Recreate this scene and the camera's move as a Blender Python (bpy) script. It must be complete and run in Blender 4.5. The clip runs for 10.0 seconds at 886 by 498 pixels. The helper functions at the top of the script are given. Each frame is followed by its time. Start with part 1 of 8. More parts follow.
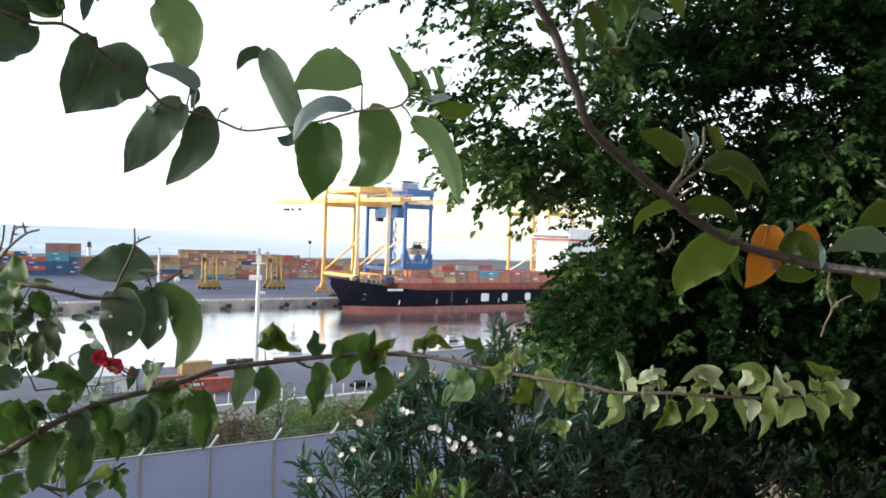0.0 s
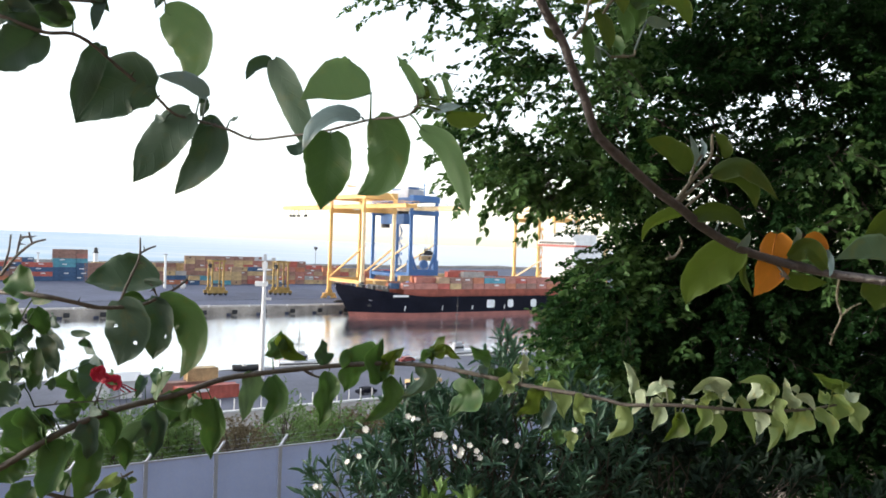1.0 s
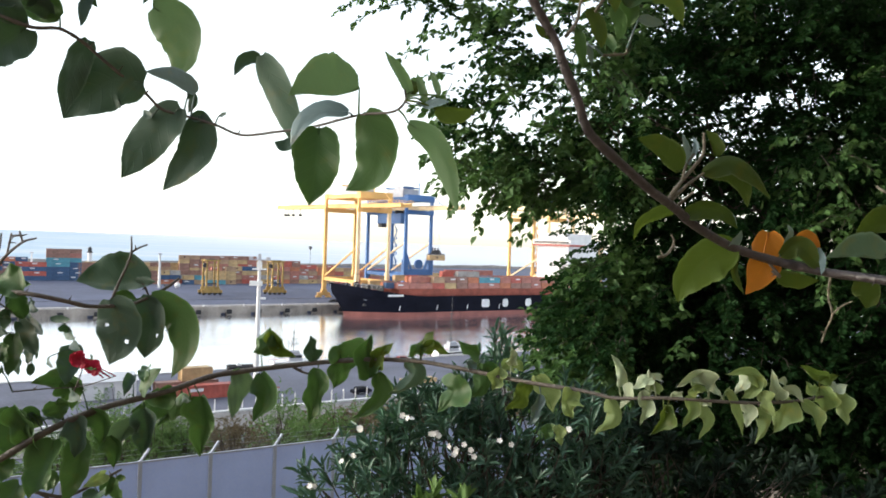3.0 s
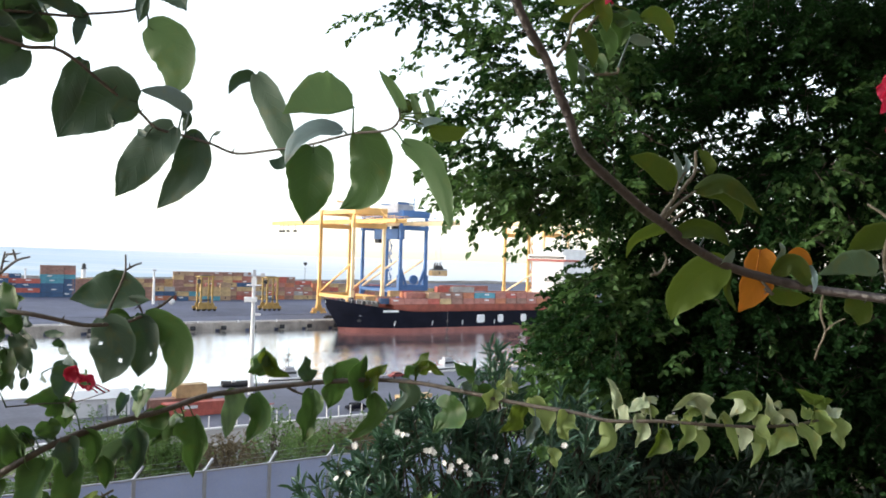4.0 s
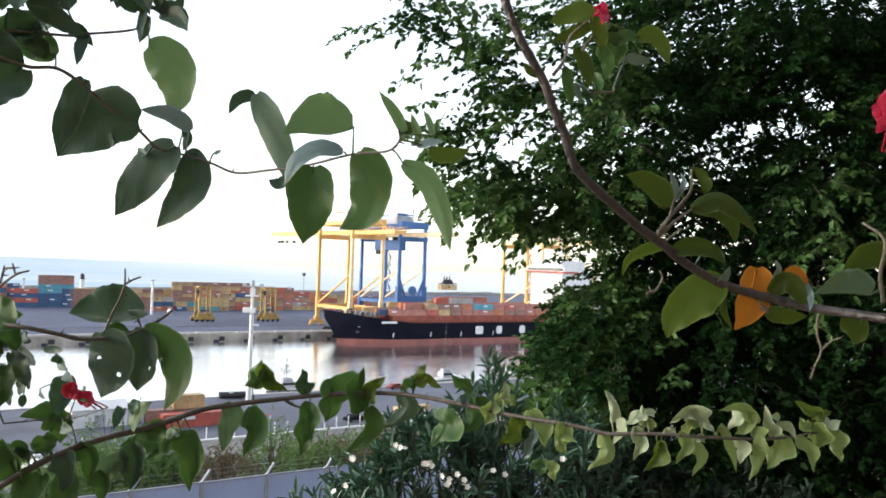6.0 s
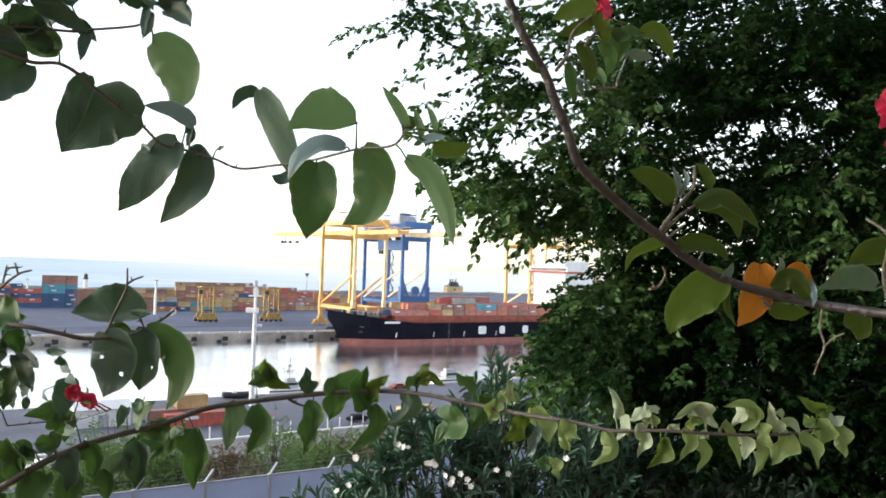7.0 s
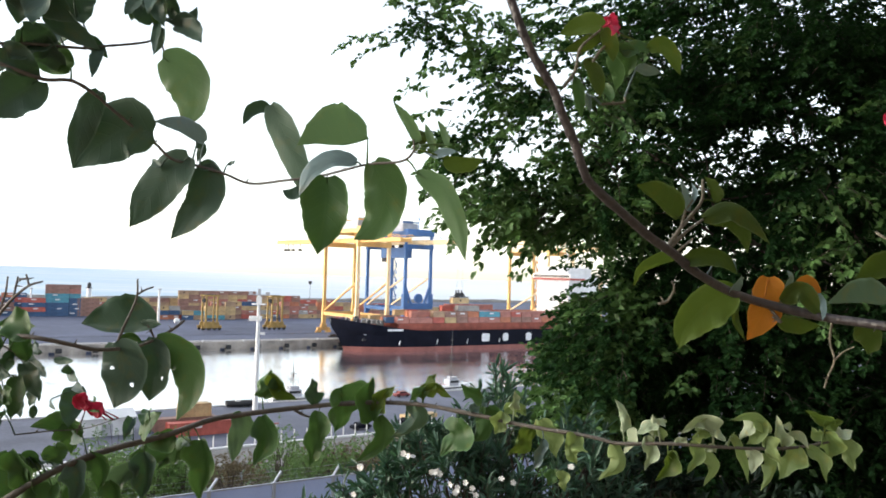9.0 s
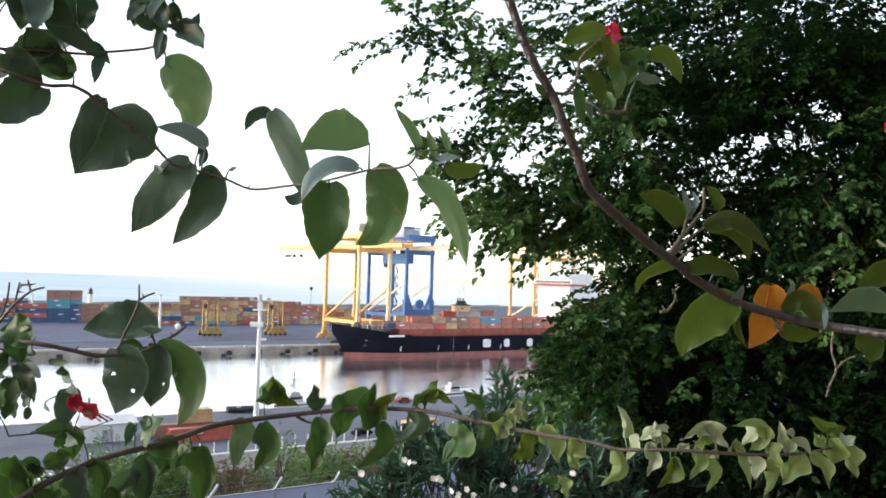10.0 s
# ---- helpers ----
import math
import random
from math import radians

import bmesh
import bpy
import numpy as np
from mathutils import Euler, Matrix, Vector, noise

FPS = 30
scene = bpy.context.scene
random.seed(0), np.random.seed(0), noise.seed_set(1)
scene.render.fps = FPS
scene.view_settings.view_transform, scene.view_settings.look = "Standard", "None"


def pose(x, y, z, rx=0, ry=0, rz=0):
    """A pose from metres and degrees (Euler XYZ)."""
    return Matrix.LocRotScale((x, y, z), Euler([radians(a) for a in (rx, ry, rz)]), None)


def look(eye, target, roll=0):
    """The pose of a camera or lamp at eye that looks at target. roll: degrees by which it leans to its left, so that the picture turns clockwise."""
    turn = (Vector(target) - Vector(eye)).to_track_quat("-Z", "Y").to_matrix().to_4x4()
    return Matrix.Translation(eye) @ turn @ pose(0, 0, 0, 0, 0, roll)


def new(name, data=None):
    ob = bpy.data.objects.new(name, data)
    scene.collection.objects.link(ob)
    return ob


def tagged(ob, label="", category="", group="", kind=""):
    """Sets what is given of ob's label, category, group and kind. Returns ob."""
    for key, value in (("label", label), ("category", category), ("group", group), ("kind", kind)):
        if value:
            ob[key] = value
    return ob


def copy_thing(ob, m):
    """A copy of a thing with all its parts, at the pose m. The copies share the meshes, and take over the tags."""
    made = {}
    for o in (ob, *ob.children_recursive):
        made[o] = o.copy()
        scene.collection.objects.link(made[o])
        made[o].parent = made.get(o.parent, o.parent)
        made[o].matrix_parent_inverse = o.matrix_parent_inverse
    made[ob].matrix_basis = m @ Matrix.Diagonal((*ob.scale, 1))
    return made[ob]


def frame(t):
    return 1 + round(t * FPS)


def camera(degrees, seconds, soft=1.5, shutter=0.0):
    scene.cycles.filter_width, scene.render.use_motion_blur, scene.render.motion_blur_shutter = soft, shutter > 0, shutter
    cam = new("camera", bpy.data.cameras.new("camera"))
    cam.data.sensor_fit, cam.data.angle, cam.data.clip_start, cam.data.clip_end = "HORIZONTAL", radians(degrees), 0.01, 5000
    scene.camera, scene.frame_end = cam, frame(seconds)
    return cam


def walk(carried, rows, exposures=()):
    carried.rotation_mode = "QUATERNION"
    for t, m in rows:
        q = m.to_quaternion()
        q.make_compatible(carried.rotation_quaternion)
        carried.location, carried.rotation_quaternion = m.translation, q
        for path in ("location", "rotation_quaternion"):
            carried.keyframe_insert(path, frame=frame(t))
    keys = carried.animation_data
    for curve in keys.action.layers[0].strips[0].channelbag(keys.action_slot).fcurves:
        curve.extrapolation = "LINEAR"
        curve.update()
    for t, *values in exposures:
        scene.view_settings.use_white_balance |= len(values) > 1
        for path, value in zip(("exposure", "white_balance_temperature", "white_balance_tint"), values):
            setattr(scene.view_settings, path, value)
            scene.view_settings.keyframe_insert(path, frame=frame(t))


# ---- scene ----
# ---- camera ----
cam = camera(55.0, 10.0, soft=1.75)
walk(cam, [
    (0, pose(0.0000, 0, 35.0000, 88.949, -2.000, 0.037)),
    (0.5, pose(0.0032, 0, 34.9985, 88.940, -2.129, -0.136)),
    (1, pose(-0.0023, 0, 35.0017, 89.356, -2.019, 0.423)),
    (1.5, pose(-0.0007, 0, 34.9997, 89.047, -2.107, 0.278)),
    (2, pose(-0.0003, 0, 35.0011, 89.289, -2.014, 0.422)),
    (2.5, pose(0.0004, 0, 34.9993, 89.168, -2.095, 0.278)),
    (4, pose(0.0024, 0, 35.0023, 90.387, -1.864, -0.265)),
    (4.5, pose(0.0029, 0, 35.0043, 90.853, -2.038, -0.389)),
    (5, pose(0.0012, 0, 35.0081, 90.806, -1.880, -0.126)),
    (5.5, pose(0.0033, 0, 35.0106, 91.151, -2.047, -0.377)),
    (7, pose(0.0029, 0, 35.0057, 91.145, -2.044, -0.143)),
    (7.5, pose(0.0065, 0, 35.0138, 91.557, -1.796, -0.012)),
    (8, pose(0.0022, 0, 35.0125, 91.578, -1.822, -0.034)),
    (8.5, pose(0.0011, 0, 35.0108, 91.597, -1.905, -0.091)),
    (9, pose(-0.0026, 0, 35.0119, 91.634, -1.785, 0.059)),
    (9.5, pose(-0.0026, 0, 35.0146, 91.899, -1.767, 0.148)),
    (10, pose(-0.0036, 0, 35.0137, 92.023, -1.808, 0.137)),
])

# ---- world and sun ----
SUN_ELEVATION, SUN_FROM = 14.0, 264.0
world = bpy.data.worlds.new("evening_sky")
scene.world = world
world.use_nodes = True
wn = world.node_tree.nodes
wl = world.node_tree.links
sky = wn.new("ShaderNodeTexSky")
sky.sky_type = 'NISHITA'
sky.sun_disc = False
sky.sun_elevation = radians(SUN_ELEVATION)
sky.sun_rotation = radians(SUN_FROM)
sky.air_density, sky.dust_density, sky.ozone_density = 1.0, 0.8, 1.0
pale = wn.new("ShaderNodeHueSaturation")
pale.inputs["Saturation"].default_value = 0.42
wl.new(sky.outputs[0], pale.inputs["Color"])
wl.new(pale.outputs[0], wn["Background"].inputs["Color"])
wn["Background"].inputs["Strength"].default_value = 0.15
scene.view_settings.exposure = 1.66

sun_lamp = bpy.data.lights.new("sun", 'SUN')
sun_lamp.energy, sun_lamp.angle, sun_lamp.color = 0.7, radians(18), (1.0, 0.86, 0.68)
sun = new("sun", sun_lamp)
# a low, veiled sun to the camera's left
sun.matrix_world = look((0, 0, 60), Vector((0, 0, 60)) - Vector((math.sin(radians(SUN_FROM)), math.cos(radians(SUN_FROM)), math.tan(radians(SUN_ELEVATION)))))


# ---- materials ----
def mat(name, col, rough=0.6, metal=0.0, var=0.3, scale=1.0, fine=12.0, bump=0.15, spec=0.5, tint=None):
    """A painted, mineral or metal surface: stains at one scale, grain at a finer one."""
    m = bpy.data.materials.new(name)
    m.use_nodes = True
    nt, b = m.node_tree, m.node_tree.nodes["Principled BSDF"]
    tc = nt.nodes.new("ShaderNodeTexCoord")
    big, small = nt.nodes.new("ShaderNodeTexNoise"), nt.nodes.new("ShaderNodeTexNoise")
    for node, s, d in ((big, scale, 5.0), (small, scale * fine, 3.0)):
        node.inputs["Scale"].default_value, node.inputs["Detail"].default_value = s, d
        nt.links.new(tc.outputs["Object"], node.inputs["Vector"])
    ramp = nt.nodes.new("ShaderNodeValToRGB")
    ramp.color_ramp.elements[0].position, ramp.color_ramp.elements[1].position = 0.3, 0.7
    dark = tint if tint else tuple(c * (1 - var) for c in col)
    ramp.color_ramp.elements[0].color = (*dark, 1)
    ramp.color_ramp.elements[1].color = (*[min(1, c * (1 + var * 0.4)) for c in col], 1)
    nt.links.new(big.outputs["Fac"], ramp.inputs["Fac"])
    grain = nt.nodes.new("ShaderNodeMixRGB")
    grain.blend_type = 'OVERLAY'
    grain.inputs["Fac"].default_value = min(1, var)
    nt.links.new(ramp.outputs["Color"], grain.inputs["Color1"])
    nt.links.new(small.outputs["Fac"], grain.inputs["Color2"])
    nt.links.new(grain.outputs["Color"], b.inputs["Base Color"])
    b.inputs["Roughness"].default_value, b.inputs["Metallic"].default_value = rough, metal
    b.inputs["Specular IOR Level"].default_value = spec
    bp = nt.nodes.new("ShaderNodeBump")
    bp.inputs["Strength"].default_value, bp.inputs["Distance"].default_value = bump, 0.02
    nt.links.new(small.outputs["Fac"], bp.inputs["Height"])
    nt.links.new(bp.outputs["Normal"], b.inputs["Normal"])
    return m


def leaf_mat(name, col, other, through_col, amount=0.35, scale=14.0, rough=0.5, random_leaf=True, spec=0.34):
    """Leaf: waxy face, mottled, letting light through; leaf by leaf a little different."""
    m = bpy.data.materials.new(name)
    m.use_nodes = True
    nt, b = m.node_tree, m.node_tree.nodes["Principled BSDF"]
    tc = nt.nodes.new("ShaderNodeTexCoord")
    nz = nt.nodes.new("ShaderNodeTexNoise")
    nz.inputs["Scale"].default_value, nz.inputs["Detail"].default_value = scale, 4.0
    nt.links.new(tc.outputs["Object"], nz.inputs["Vector"])
    geo = nt.nodes.new("ShaderNodeNewGeometry")
    info = nt.nodes.new("ShaderNodeObjectInfo")
    add = nt.nodes.new("ShaderNodeMath")
    add.operation = 'MULTIPLY_ADD'
    nt.links.new(geo.outputs["Random Per Island"] if random_leaf else info.outputs["Random"], add.inputs[0])
    add.inputs[1].default_value = 0.7
    sc = nt.nodes.new("ShaderNodeMath")
    sc.operation = 'MULTIPLY'
    sc.inputs[1].default_value = 0.4
    nt.links.new(nz.outputs["Fac"], sc.inputs[0])
    nt.links.new(sc.outputs[0], add.inputs[2])
    mix = nt.nodes.new("ShaderNodeMixRGB")
    mix.inputs["Color1"].default_value, mix.inputs["Color2"].default_value = (*col, 1), (*other, 1)
    nt.links.new(add.outputs[0], mix.inputs["Fac"])
    surface, relief = mix.outputs[0], nz.outputs["Fac"]
    if not random_leaf:
        # large leaves: paler midrib and side veins along the blade, a few dull blotches
        uv = nt.nodes.new("ShaderNodeUVMap")
        xy = nt.nodes.new("ShaderNodeSeparateXYZ")
        nt.links.new(uv.outputs[0], xy.inputs[0])

        def calc(op, a, b_=None, c=None):
            node = nt.nodes.new("ShaderNodeMath")
            node.operation = op
            for i, v in enumerate((a, b_, c)):
                if v is None:
                    continue
                if isinstance(v, (int, float)):
                    node.inputs[i].default_value = v
                else:
                    nt.links.new(v, node.inputs[i])
            return node.outputs[0]
        across = calc('ABSOLUTE', xy.outputs[1])
        rib = calc('LESS_THAN', across, 0.045)
        wave = calc('SINE', calc('MULTIPLY', calc('SUBTRACT', xy.outputs[0], calc('MULTIPLY', across, 0.22)), 44.0))
        vein = calc('MAXIMUM', calc('SMOOTH_MIN', calc('MAXIMUM', calc('SUBTRACT', wave, 0.86), 0.0), 0.14, 0.02), calc('MULTIPLY', rib, 0.16))
        paler = nt.nodes.new("ShaderNodeMixRGB")
        paler.inputs["Color2"].default_value = (*[min(1, c * 1.7 + 0.02) for c in other], 1)
        nt.links.new(calc('MULTIPLY', vein, 0.5), paler.inputs["Fac"])
        nt.links.new(surface, paler.inputs["Color1"])
        blot = nt.nodes.new("ShaderNodeTexNoise")
        blot.inputs["Scale"].default_value, blot.inputs["Detail"].default_value = 60.0, 5.0
        nt.links.new(tc.outputs["Object"], blot.inputs["Vector"])
        rmp = nt.nodes.new("ShaderNodeValToRGB")
        rmp.color_ramp.elements[0].position, rmp.color_ramp.elements[1].position = 0.57, 0.76
        nt.links.new(blot.outputs["Fac"], rmp.inputs["Fac"])
        spot = nt.nodes.new("ShaderNodeMixRGB")
        spot.inputs["Color2"].default_value = (col[0] * 1.9 + 0.03, col[1] * 1.25 + 0.01, col[2] * 0.8, 1)
        nt.links.new(calc('MULTIPLY', rmp.outputs["Color"], 0.7), spot.inputs["Fac"])
        nt.links.new(paler.outputs[0], spot.inputs["Color1"])
        # light caught by the curled margin, painted as a paler rim
        rim = nt.nodes.new("ShaderNodeMixRGB")
        rim.inputs["Color2"].default_value = (*[min(1, c * 1.8 + 0.05) for c in other], 1)
        nt.links.new(calc('MULTIPLY', calc('MAXIMUM', calc('SUBTRACT', across, 0.84), 0.0), 3.6), rim.inputs["Fac"])
        nt.links.new(spot.outputs[0], rim.inputs["Color1"])
        surface = rim.outputs[0]
        relief = calc('SUBTRACT', calc('MULTIPLY', nz.outputs["Fac"], 0.7), calc('MULTIPLY', vein, 1.0))
    nt.links.new(surface, b.inputs["Base Color"])
    b.inputs["Roughness"].default_value = rough
    b.inputs["Specular IOR Level"].default_value = spec
    bp = nt.nodes.new("ShaderNodeBump")
    bp.inputs["Strength"].default_value, bp.inputs["Distance"].default_value = 0.25, 0.004
    nt.links.new(relief, bp.inputs["Height"])
    nt.links.new(bp.outputs["Normal"], b.inputs["Normal"])
    tr = nt.nodes.new("ShaderNodeBsdfTranslucent")
    tr.inputs["Color"].default_value = (*through_col, 1)
    ms = nt.nodes.new("ShaderNodeMixShader")
    ms.inputs["Fac"].default_value = amount
    nt.links.new(b.outputs[0], ms.inputs[1])
    nt.links.new(tr.outputs[0], ms.inputs[2])
    nt.links.new(ms.outputs[0], nt.nodes["Material Output"].inputs["Surface"])
    return m


def water_mat():
    m = bpy.data.materials.new("harbour_water")
    m.use_nodes = True
    nt, b = m.node_tree, m.node_tree.nodes["Principled BSDF"]
    b.inputs["Base Color"].default_value = (0.93, 0.94, 0.98, 1)
    b.inputs["Metallic"].default_value = 0.95
    b.inputs["Roughness"].default_value = 0.09
    b.inputs["IOR"].default_value = 1.9
    tc = nt.nodes.new("ShaderNodeTexCoord")
    mp = nt.nodes.new("ShaderNodeMapping")
    mp.inputs["Scale"].default_value = (0.30, 0.80, 1.0)
    nt.links.new(tc.outputs["Object"], mp.inputs["Vector"])
    n1, n2 = nt.nodes.new("ShaderNodeTexNoise"), nt.nodes.new("ShaderNodeTexNoise")
    n1.inputs["Scale"].default_value, n1.inputs["Detail"].default_value = 2.0, 4.0
    n2.inputs["Scale"].default_value, n2.inputs["Detail"].default_value = 0.05, 3.0
    for node in (n1, n2):
        nt.links.new(mp.outputs[0], node.inputs["Vector"])
    mul = nt.nodes.new("ShaderNodeMath")
    mul.operation = 'MULTIPLY'
    nt.links.new(n1.outputs["Fac"], mul.inputs[0])
    # calm lanes between ruffled ones
    lanes = nt.nodes.new("ShaderNodeMapRange")
    for key, v in (("From Min", 0.38), ("From Max", 0.62), ("To Min", 0.45), ("To Max", 1.0)):
        lanes.inputs[key].default_value = v
    nt.links.new(n2.outputs["Fac"], lanes.inputs["Value"])
    nt.links.new(lanes.outputs[0], mul.inputs[1])
    bp = nt.nodes.new("ShaderNodeBump")
    bp.inputs["Strength"].default_value, bp.inputs["Distance"].default_value = 0.7, 0.18
    # long low swell across the basin
    n3 = nt.nodes.new("ShaderNodeTexNoise")
    n3.inputs["Scale"].default_value, n3.inputs["Detail"].default_value = 0.12, 3.0
    nt.links.new(mp.outputs[0], n3.inputs["Vector"])
    swell = nt.nodes.new("ShaderNodeMath")
    swell.operation = 'MULTIPLY_ADD'
    swell.inputs[1].default_value = 1.6
    nt.links.new(n3.outputs["Fac"], swell.inputs[0])
    nt.links.new(mul.outputs[0], swell.inputs[2])
    nt.links.new(swell.outputs[0], bp.inputs["Height"])
    nt.links.new(bp.outputs["Normal"], b.inputs["Normal"])
    return m


def sea_mat():
    """Open sea: wind-roughened, with long paler streaks across the view."""
    m = mat("open_sea", (0.27, 0.40, 0.52), 0.45, 0, 0.14, 0.004, 12, 0.4)
    nt, b = m.node_tree, m.node_tree.nodes["Principled BSDF"]
    tc, mp = nt.nodes.new("ShaderNodeTexCoord"), nt.nodes.new("ShaderNodeMapping")
    mp.vector_type = 'TEXTURE'
    mp.inputs["Rotation"].default_value = (0, 0, radians(-35))
    mp.inputs["Scale"].default_value = (420, 55, 1)
    nz, ramp = nt.nodes.new("ShaderNodeTexNoise"), nt.nodes.new("ShaderNodeValToRGB")
    nz.inputs["Scale"].default_value, nz.inputs["Detail"].default_value = 1.0, 5.0
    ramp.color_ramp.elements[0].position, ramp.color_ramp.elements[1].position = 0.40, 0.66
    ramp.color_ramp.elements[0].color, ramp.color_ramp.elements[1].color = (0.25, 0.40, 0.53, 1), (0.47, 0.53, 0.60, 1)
    nt.links.new(tc.outputs["Object"], mp.inputs["Vector"])
    nt.links.new(mp.outputs[0], nz.inputs["Vector"])
    nt.links.new(nz.outputs["Fac"], ramp.inputs["Fac"])
    # pale glare towards the harbour mouth, painted into the water's colour
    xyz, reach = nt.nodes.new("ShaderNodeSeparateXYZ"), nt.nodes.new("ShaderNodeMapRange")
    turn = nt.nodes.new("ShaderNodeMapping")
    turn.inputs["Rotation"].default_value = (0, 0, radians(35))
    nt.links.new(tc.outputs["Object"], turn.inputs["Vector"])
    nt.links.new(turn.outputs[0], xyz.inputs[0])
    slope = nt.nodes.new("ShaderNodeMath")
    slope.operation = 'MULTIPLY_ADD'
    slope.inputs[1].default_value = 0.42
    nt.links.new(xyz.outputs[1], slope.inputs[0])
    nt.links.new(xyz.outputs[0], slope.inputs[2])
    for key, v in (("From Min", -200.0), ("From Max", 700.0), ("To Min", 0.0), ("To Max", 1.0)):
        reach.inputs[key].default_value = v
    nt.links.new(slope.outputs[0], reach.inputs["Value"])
    glare = nt.nodes.new("ShaderNodeMixRGB")
    glare.inputs["Color2"].default_value = (0.70, 0.71, 0.73, 1)
    nt.links.new(reach.outputs[0], glare.inputs["Fac"])
    nt.links.new(ramp.outputs["Color"], glare.inputs["Color1"])
    nt.links.new(glare.outputs[0], b.inputs["Base Color"])
    return m


WATER, SEA = water_mat(), sea_mat()
ASPHALT = mat("yard_asphalt", (0.095, 0.11, 0.175), 0.9, 0, 0.35, 0.03, 15, 0.2)
ROAD = mat("road_asphalt", (0.13, 0.14, 0.185), 0.85, 0, 0.3, 0.1, 15, 0.2)
CONCRETE = mat("quay_concrete", (0.34, 0.30, 0.26), 0.85, 0, 0.45, 0.2, 12, 0.3)
PALE_CONCRETE = mat("pale_concrete", (0.42, 0.41, 0.39), 0.85, 0, 0.3, 0.4, 12, 0.3)
RUBBER = mat("black_rubber", (0.03, 0.03, 0.032), 0.8, 0, 0.3, 1.5, 8, 0.2)
YELLOW = mat("crane_yellow_paint", (0.84, 0.49, 0.16), 0.5, 0, 0.25, 0.15, 20, 0.05)
YARD_YELLOW = mat("yard_machine_yellow", (0.44, 0.29, 0.09), 0.6, 0, 0.35, 0.5, 12, 0.05)
# paler copy of the crane yellow, with sun and sky glow in the colour
PALE_YELLOW = mat("sunlit_yellow_paint", (0.92, 0.70, 0.41), 0.5, 0, 0.25, 0.15, 20, 0.05)
ORANGE = mat("crane_orange_paint", (0.76, 0.36, 0.12), 0.5, 0, 0.25, 0.15, 20, 0.05)
BLUE = mat("crane_blue_paint", (0.06, 0.17, 0.42), 0.5, 0, 0.25, 0.15, 20, 0.05)
GREY = mat("grey_cladding", (0.45, 0.46, 0.50), 0.6, 0, 0.2, 0.3, 12, 0.05)
DARK = mat("dark_steel", (0.05, 0.05, 0.055), 0.6, 0.3, 0.3, 1.0, 10, 0.1)
WHITE = mat("white_paint", (0.80, 0.80, 0.80), 0.5, 0, 0.12, 0.4, 12, 0.05)
NAVY = mat("hull_navy_paint", (0.009, 0.010, 0.018), 0.55, 0, 0.4, 0.15, 14, 0.05, 0.06)
BOOT = mat("hull_red_paint", (0.32, 0.11, 0.09), 0.6, 0, 0.4, 0.15, 14, 0.05)
OXIDE = mat("deck_oxide_paint", (0.32, 0.08, 0.05), 0.7, 0, 0.35, 0.3, 10, 0.05)
GLASS = mat("dark_glass", (0.02, 0.025, 0.03), 0.1, 0, 0.1, 1, 5, 0)
STEEL = mat("galvanised_steel", (0.48, 0.52, 0.60), 0.5, 0.3, 0.2, 2.0, 10, 0.05)
PANEL = mat("fence_grey_paint", (0.52, 0.63, 0.95), 0.6, 0, 0.12, 0.5, 20, 0.05)
BOX_COLOURS = {
    "oxide": mat("container_oxide", (0.46, 0.19, 0.15), 0.6, 0, 0.3, 0.5, 10, 0.05),
    "brown": mat("container_brown", (0.33, 0.18, 0.14), 0.6, 0, 0.35, 0.5, 10, 0.05),
    "tan": mat("container_tan", (0.58, 0.41, 0.21), 0.6, 0, 0.3, 0.5, 10, 0.05),
    "ochre": mat("container_ochre", (0.45, 0.30, 0.19), 0.6, 0, 0.3, 0.5, 10, 0.05),
    "blue": mat("container_blue", (0.05, 0.11, 0.22), 0.55, 0, 0.3, 0.5, 10, 0.05),
    "teal": mat("container_teal", (0.10, 0.32, 0.40), 0.55, 0, 0.3, 0.5, 10, 0.05),
    "red": mat("container_red", (0.50, 0.12, 0.09), 0.55, 0, 0.3, 0.5, 10, 0.05),
    "orange": mat("container_orange", (0.52, 0.19, 0.10), 0.55, 0, 0.3, 0.5, 10, 0.05),
    "green": mat("container_green", (0.12, 0.28, 0.22), 0.55, 0, 0.3, 0.5, 10, 0.05),
    "grey": mat("container_grey", (0.42, 0.40, 0.38), 0.55, 0, 0.3, 0.5, 10, 0.05),
}
SOIL = mat("dry_soil", (0.16, 0.12, 0.08), 0.95, 0, 0.4, 0.6, 14, 0.6)
BARK = mat("tree_bark", (0.07, 0.055, 0.045), 0.9, 0, 0.4, 4, 8, 0.6)
TWIG = mat("woody_stem", (0.105, 0.090, 0.076), 0.6, 0, 0.4, 30, 6, 0.25)
OLD_TWIG = mat("old_woody_stem", (0.054, 0.045, 0.045), 0.42, 0, 0.55, 18, 7, 0.25)
PALE_TWIG = mat("young_stem", (0.147, 0.133, 0.091), 0.6, 0, 0.35, 40, 6, 0.4)
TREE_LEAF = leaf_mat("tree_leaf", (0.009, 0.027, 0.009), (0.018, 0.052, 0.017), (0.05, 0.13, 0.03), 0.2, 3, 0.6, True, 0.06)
# young leaves, and sunlit sprays whose light is put into the colour
LIGHT_LEAF = leaf_mat("young_and_sunlit_tree_leaf", (0.055, 0.125, 0.040), (0.095, 0.19, 0.055), (0.10, 0.20, 0.05), 0.3, 3, 0.5)
OLEANDER_LEAF = leaf_mat("oleander_leaf", (0.028, 0.080, 0.050), (0.080, 0.160, 0.112), (0.05, 0.13, 0.05), 0.18, 8, 0.36, True, 0.36)
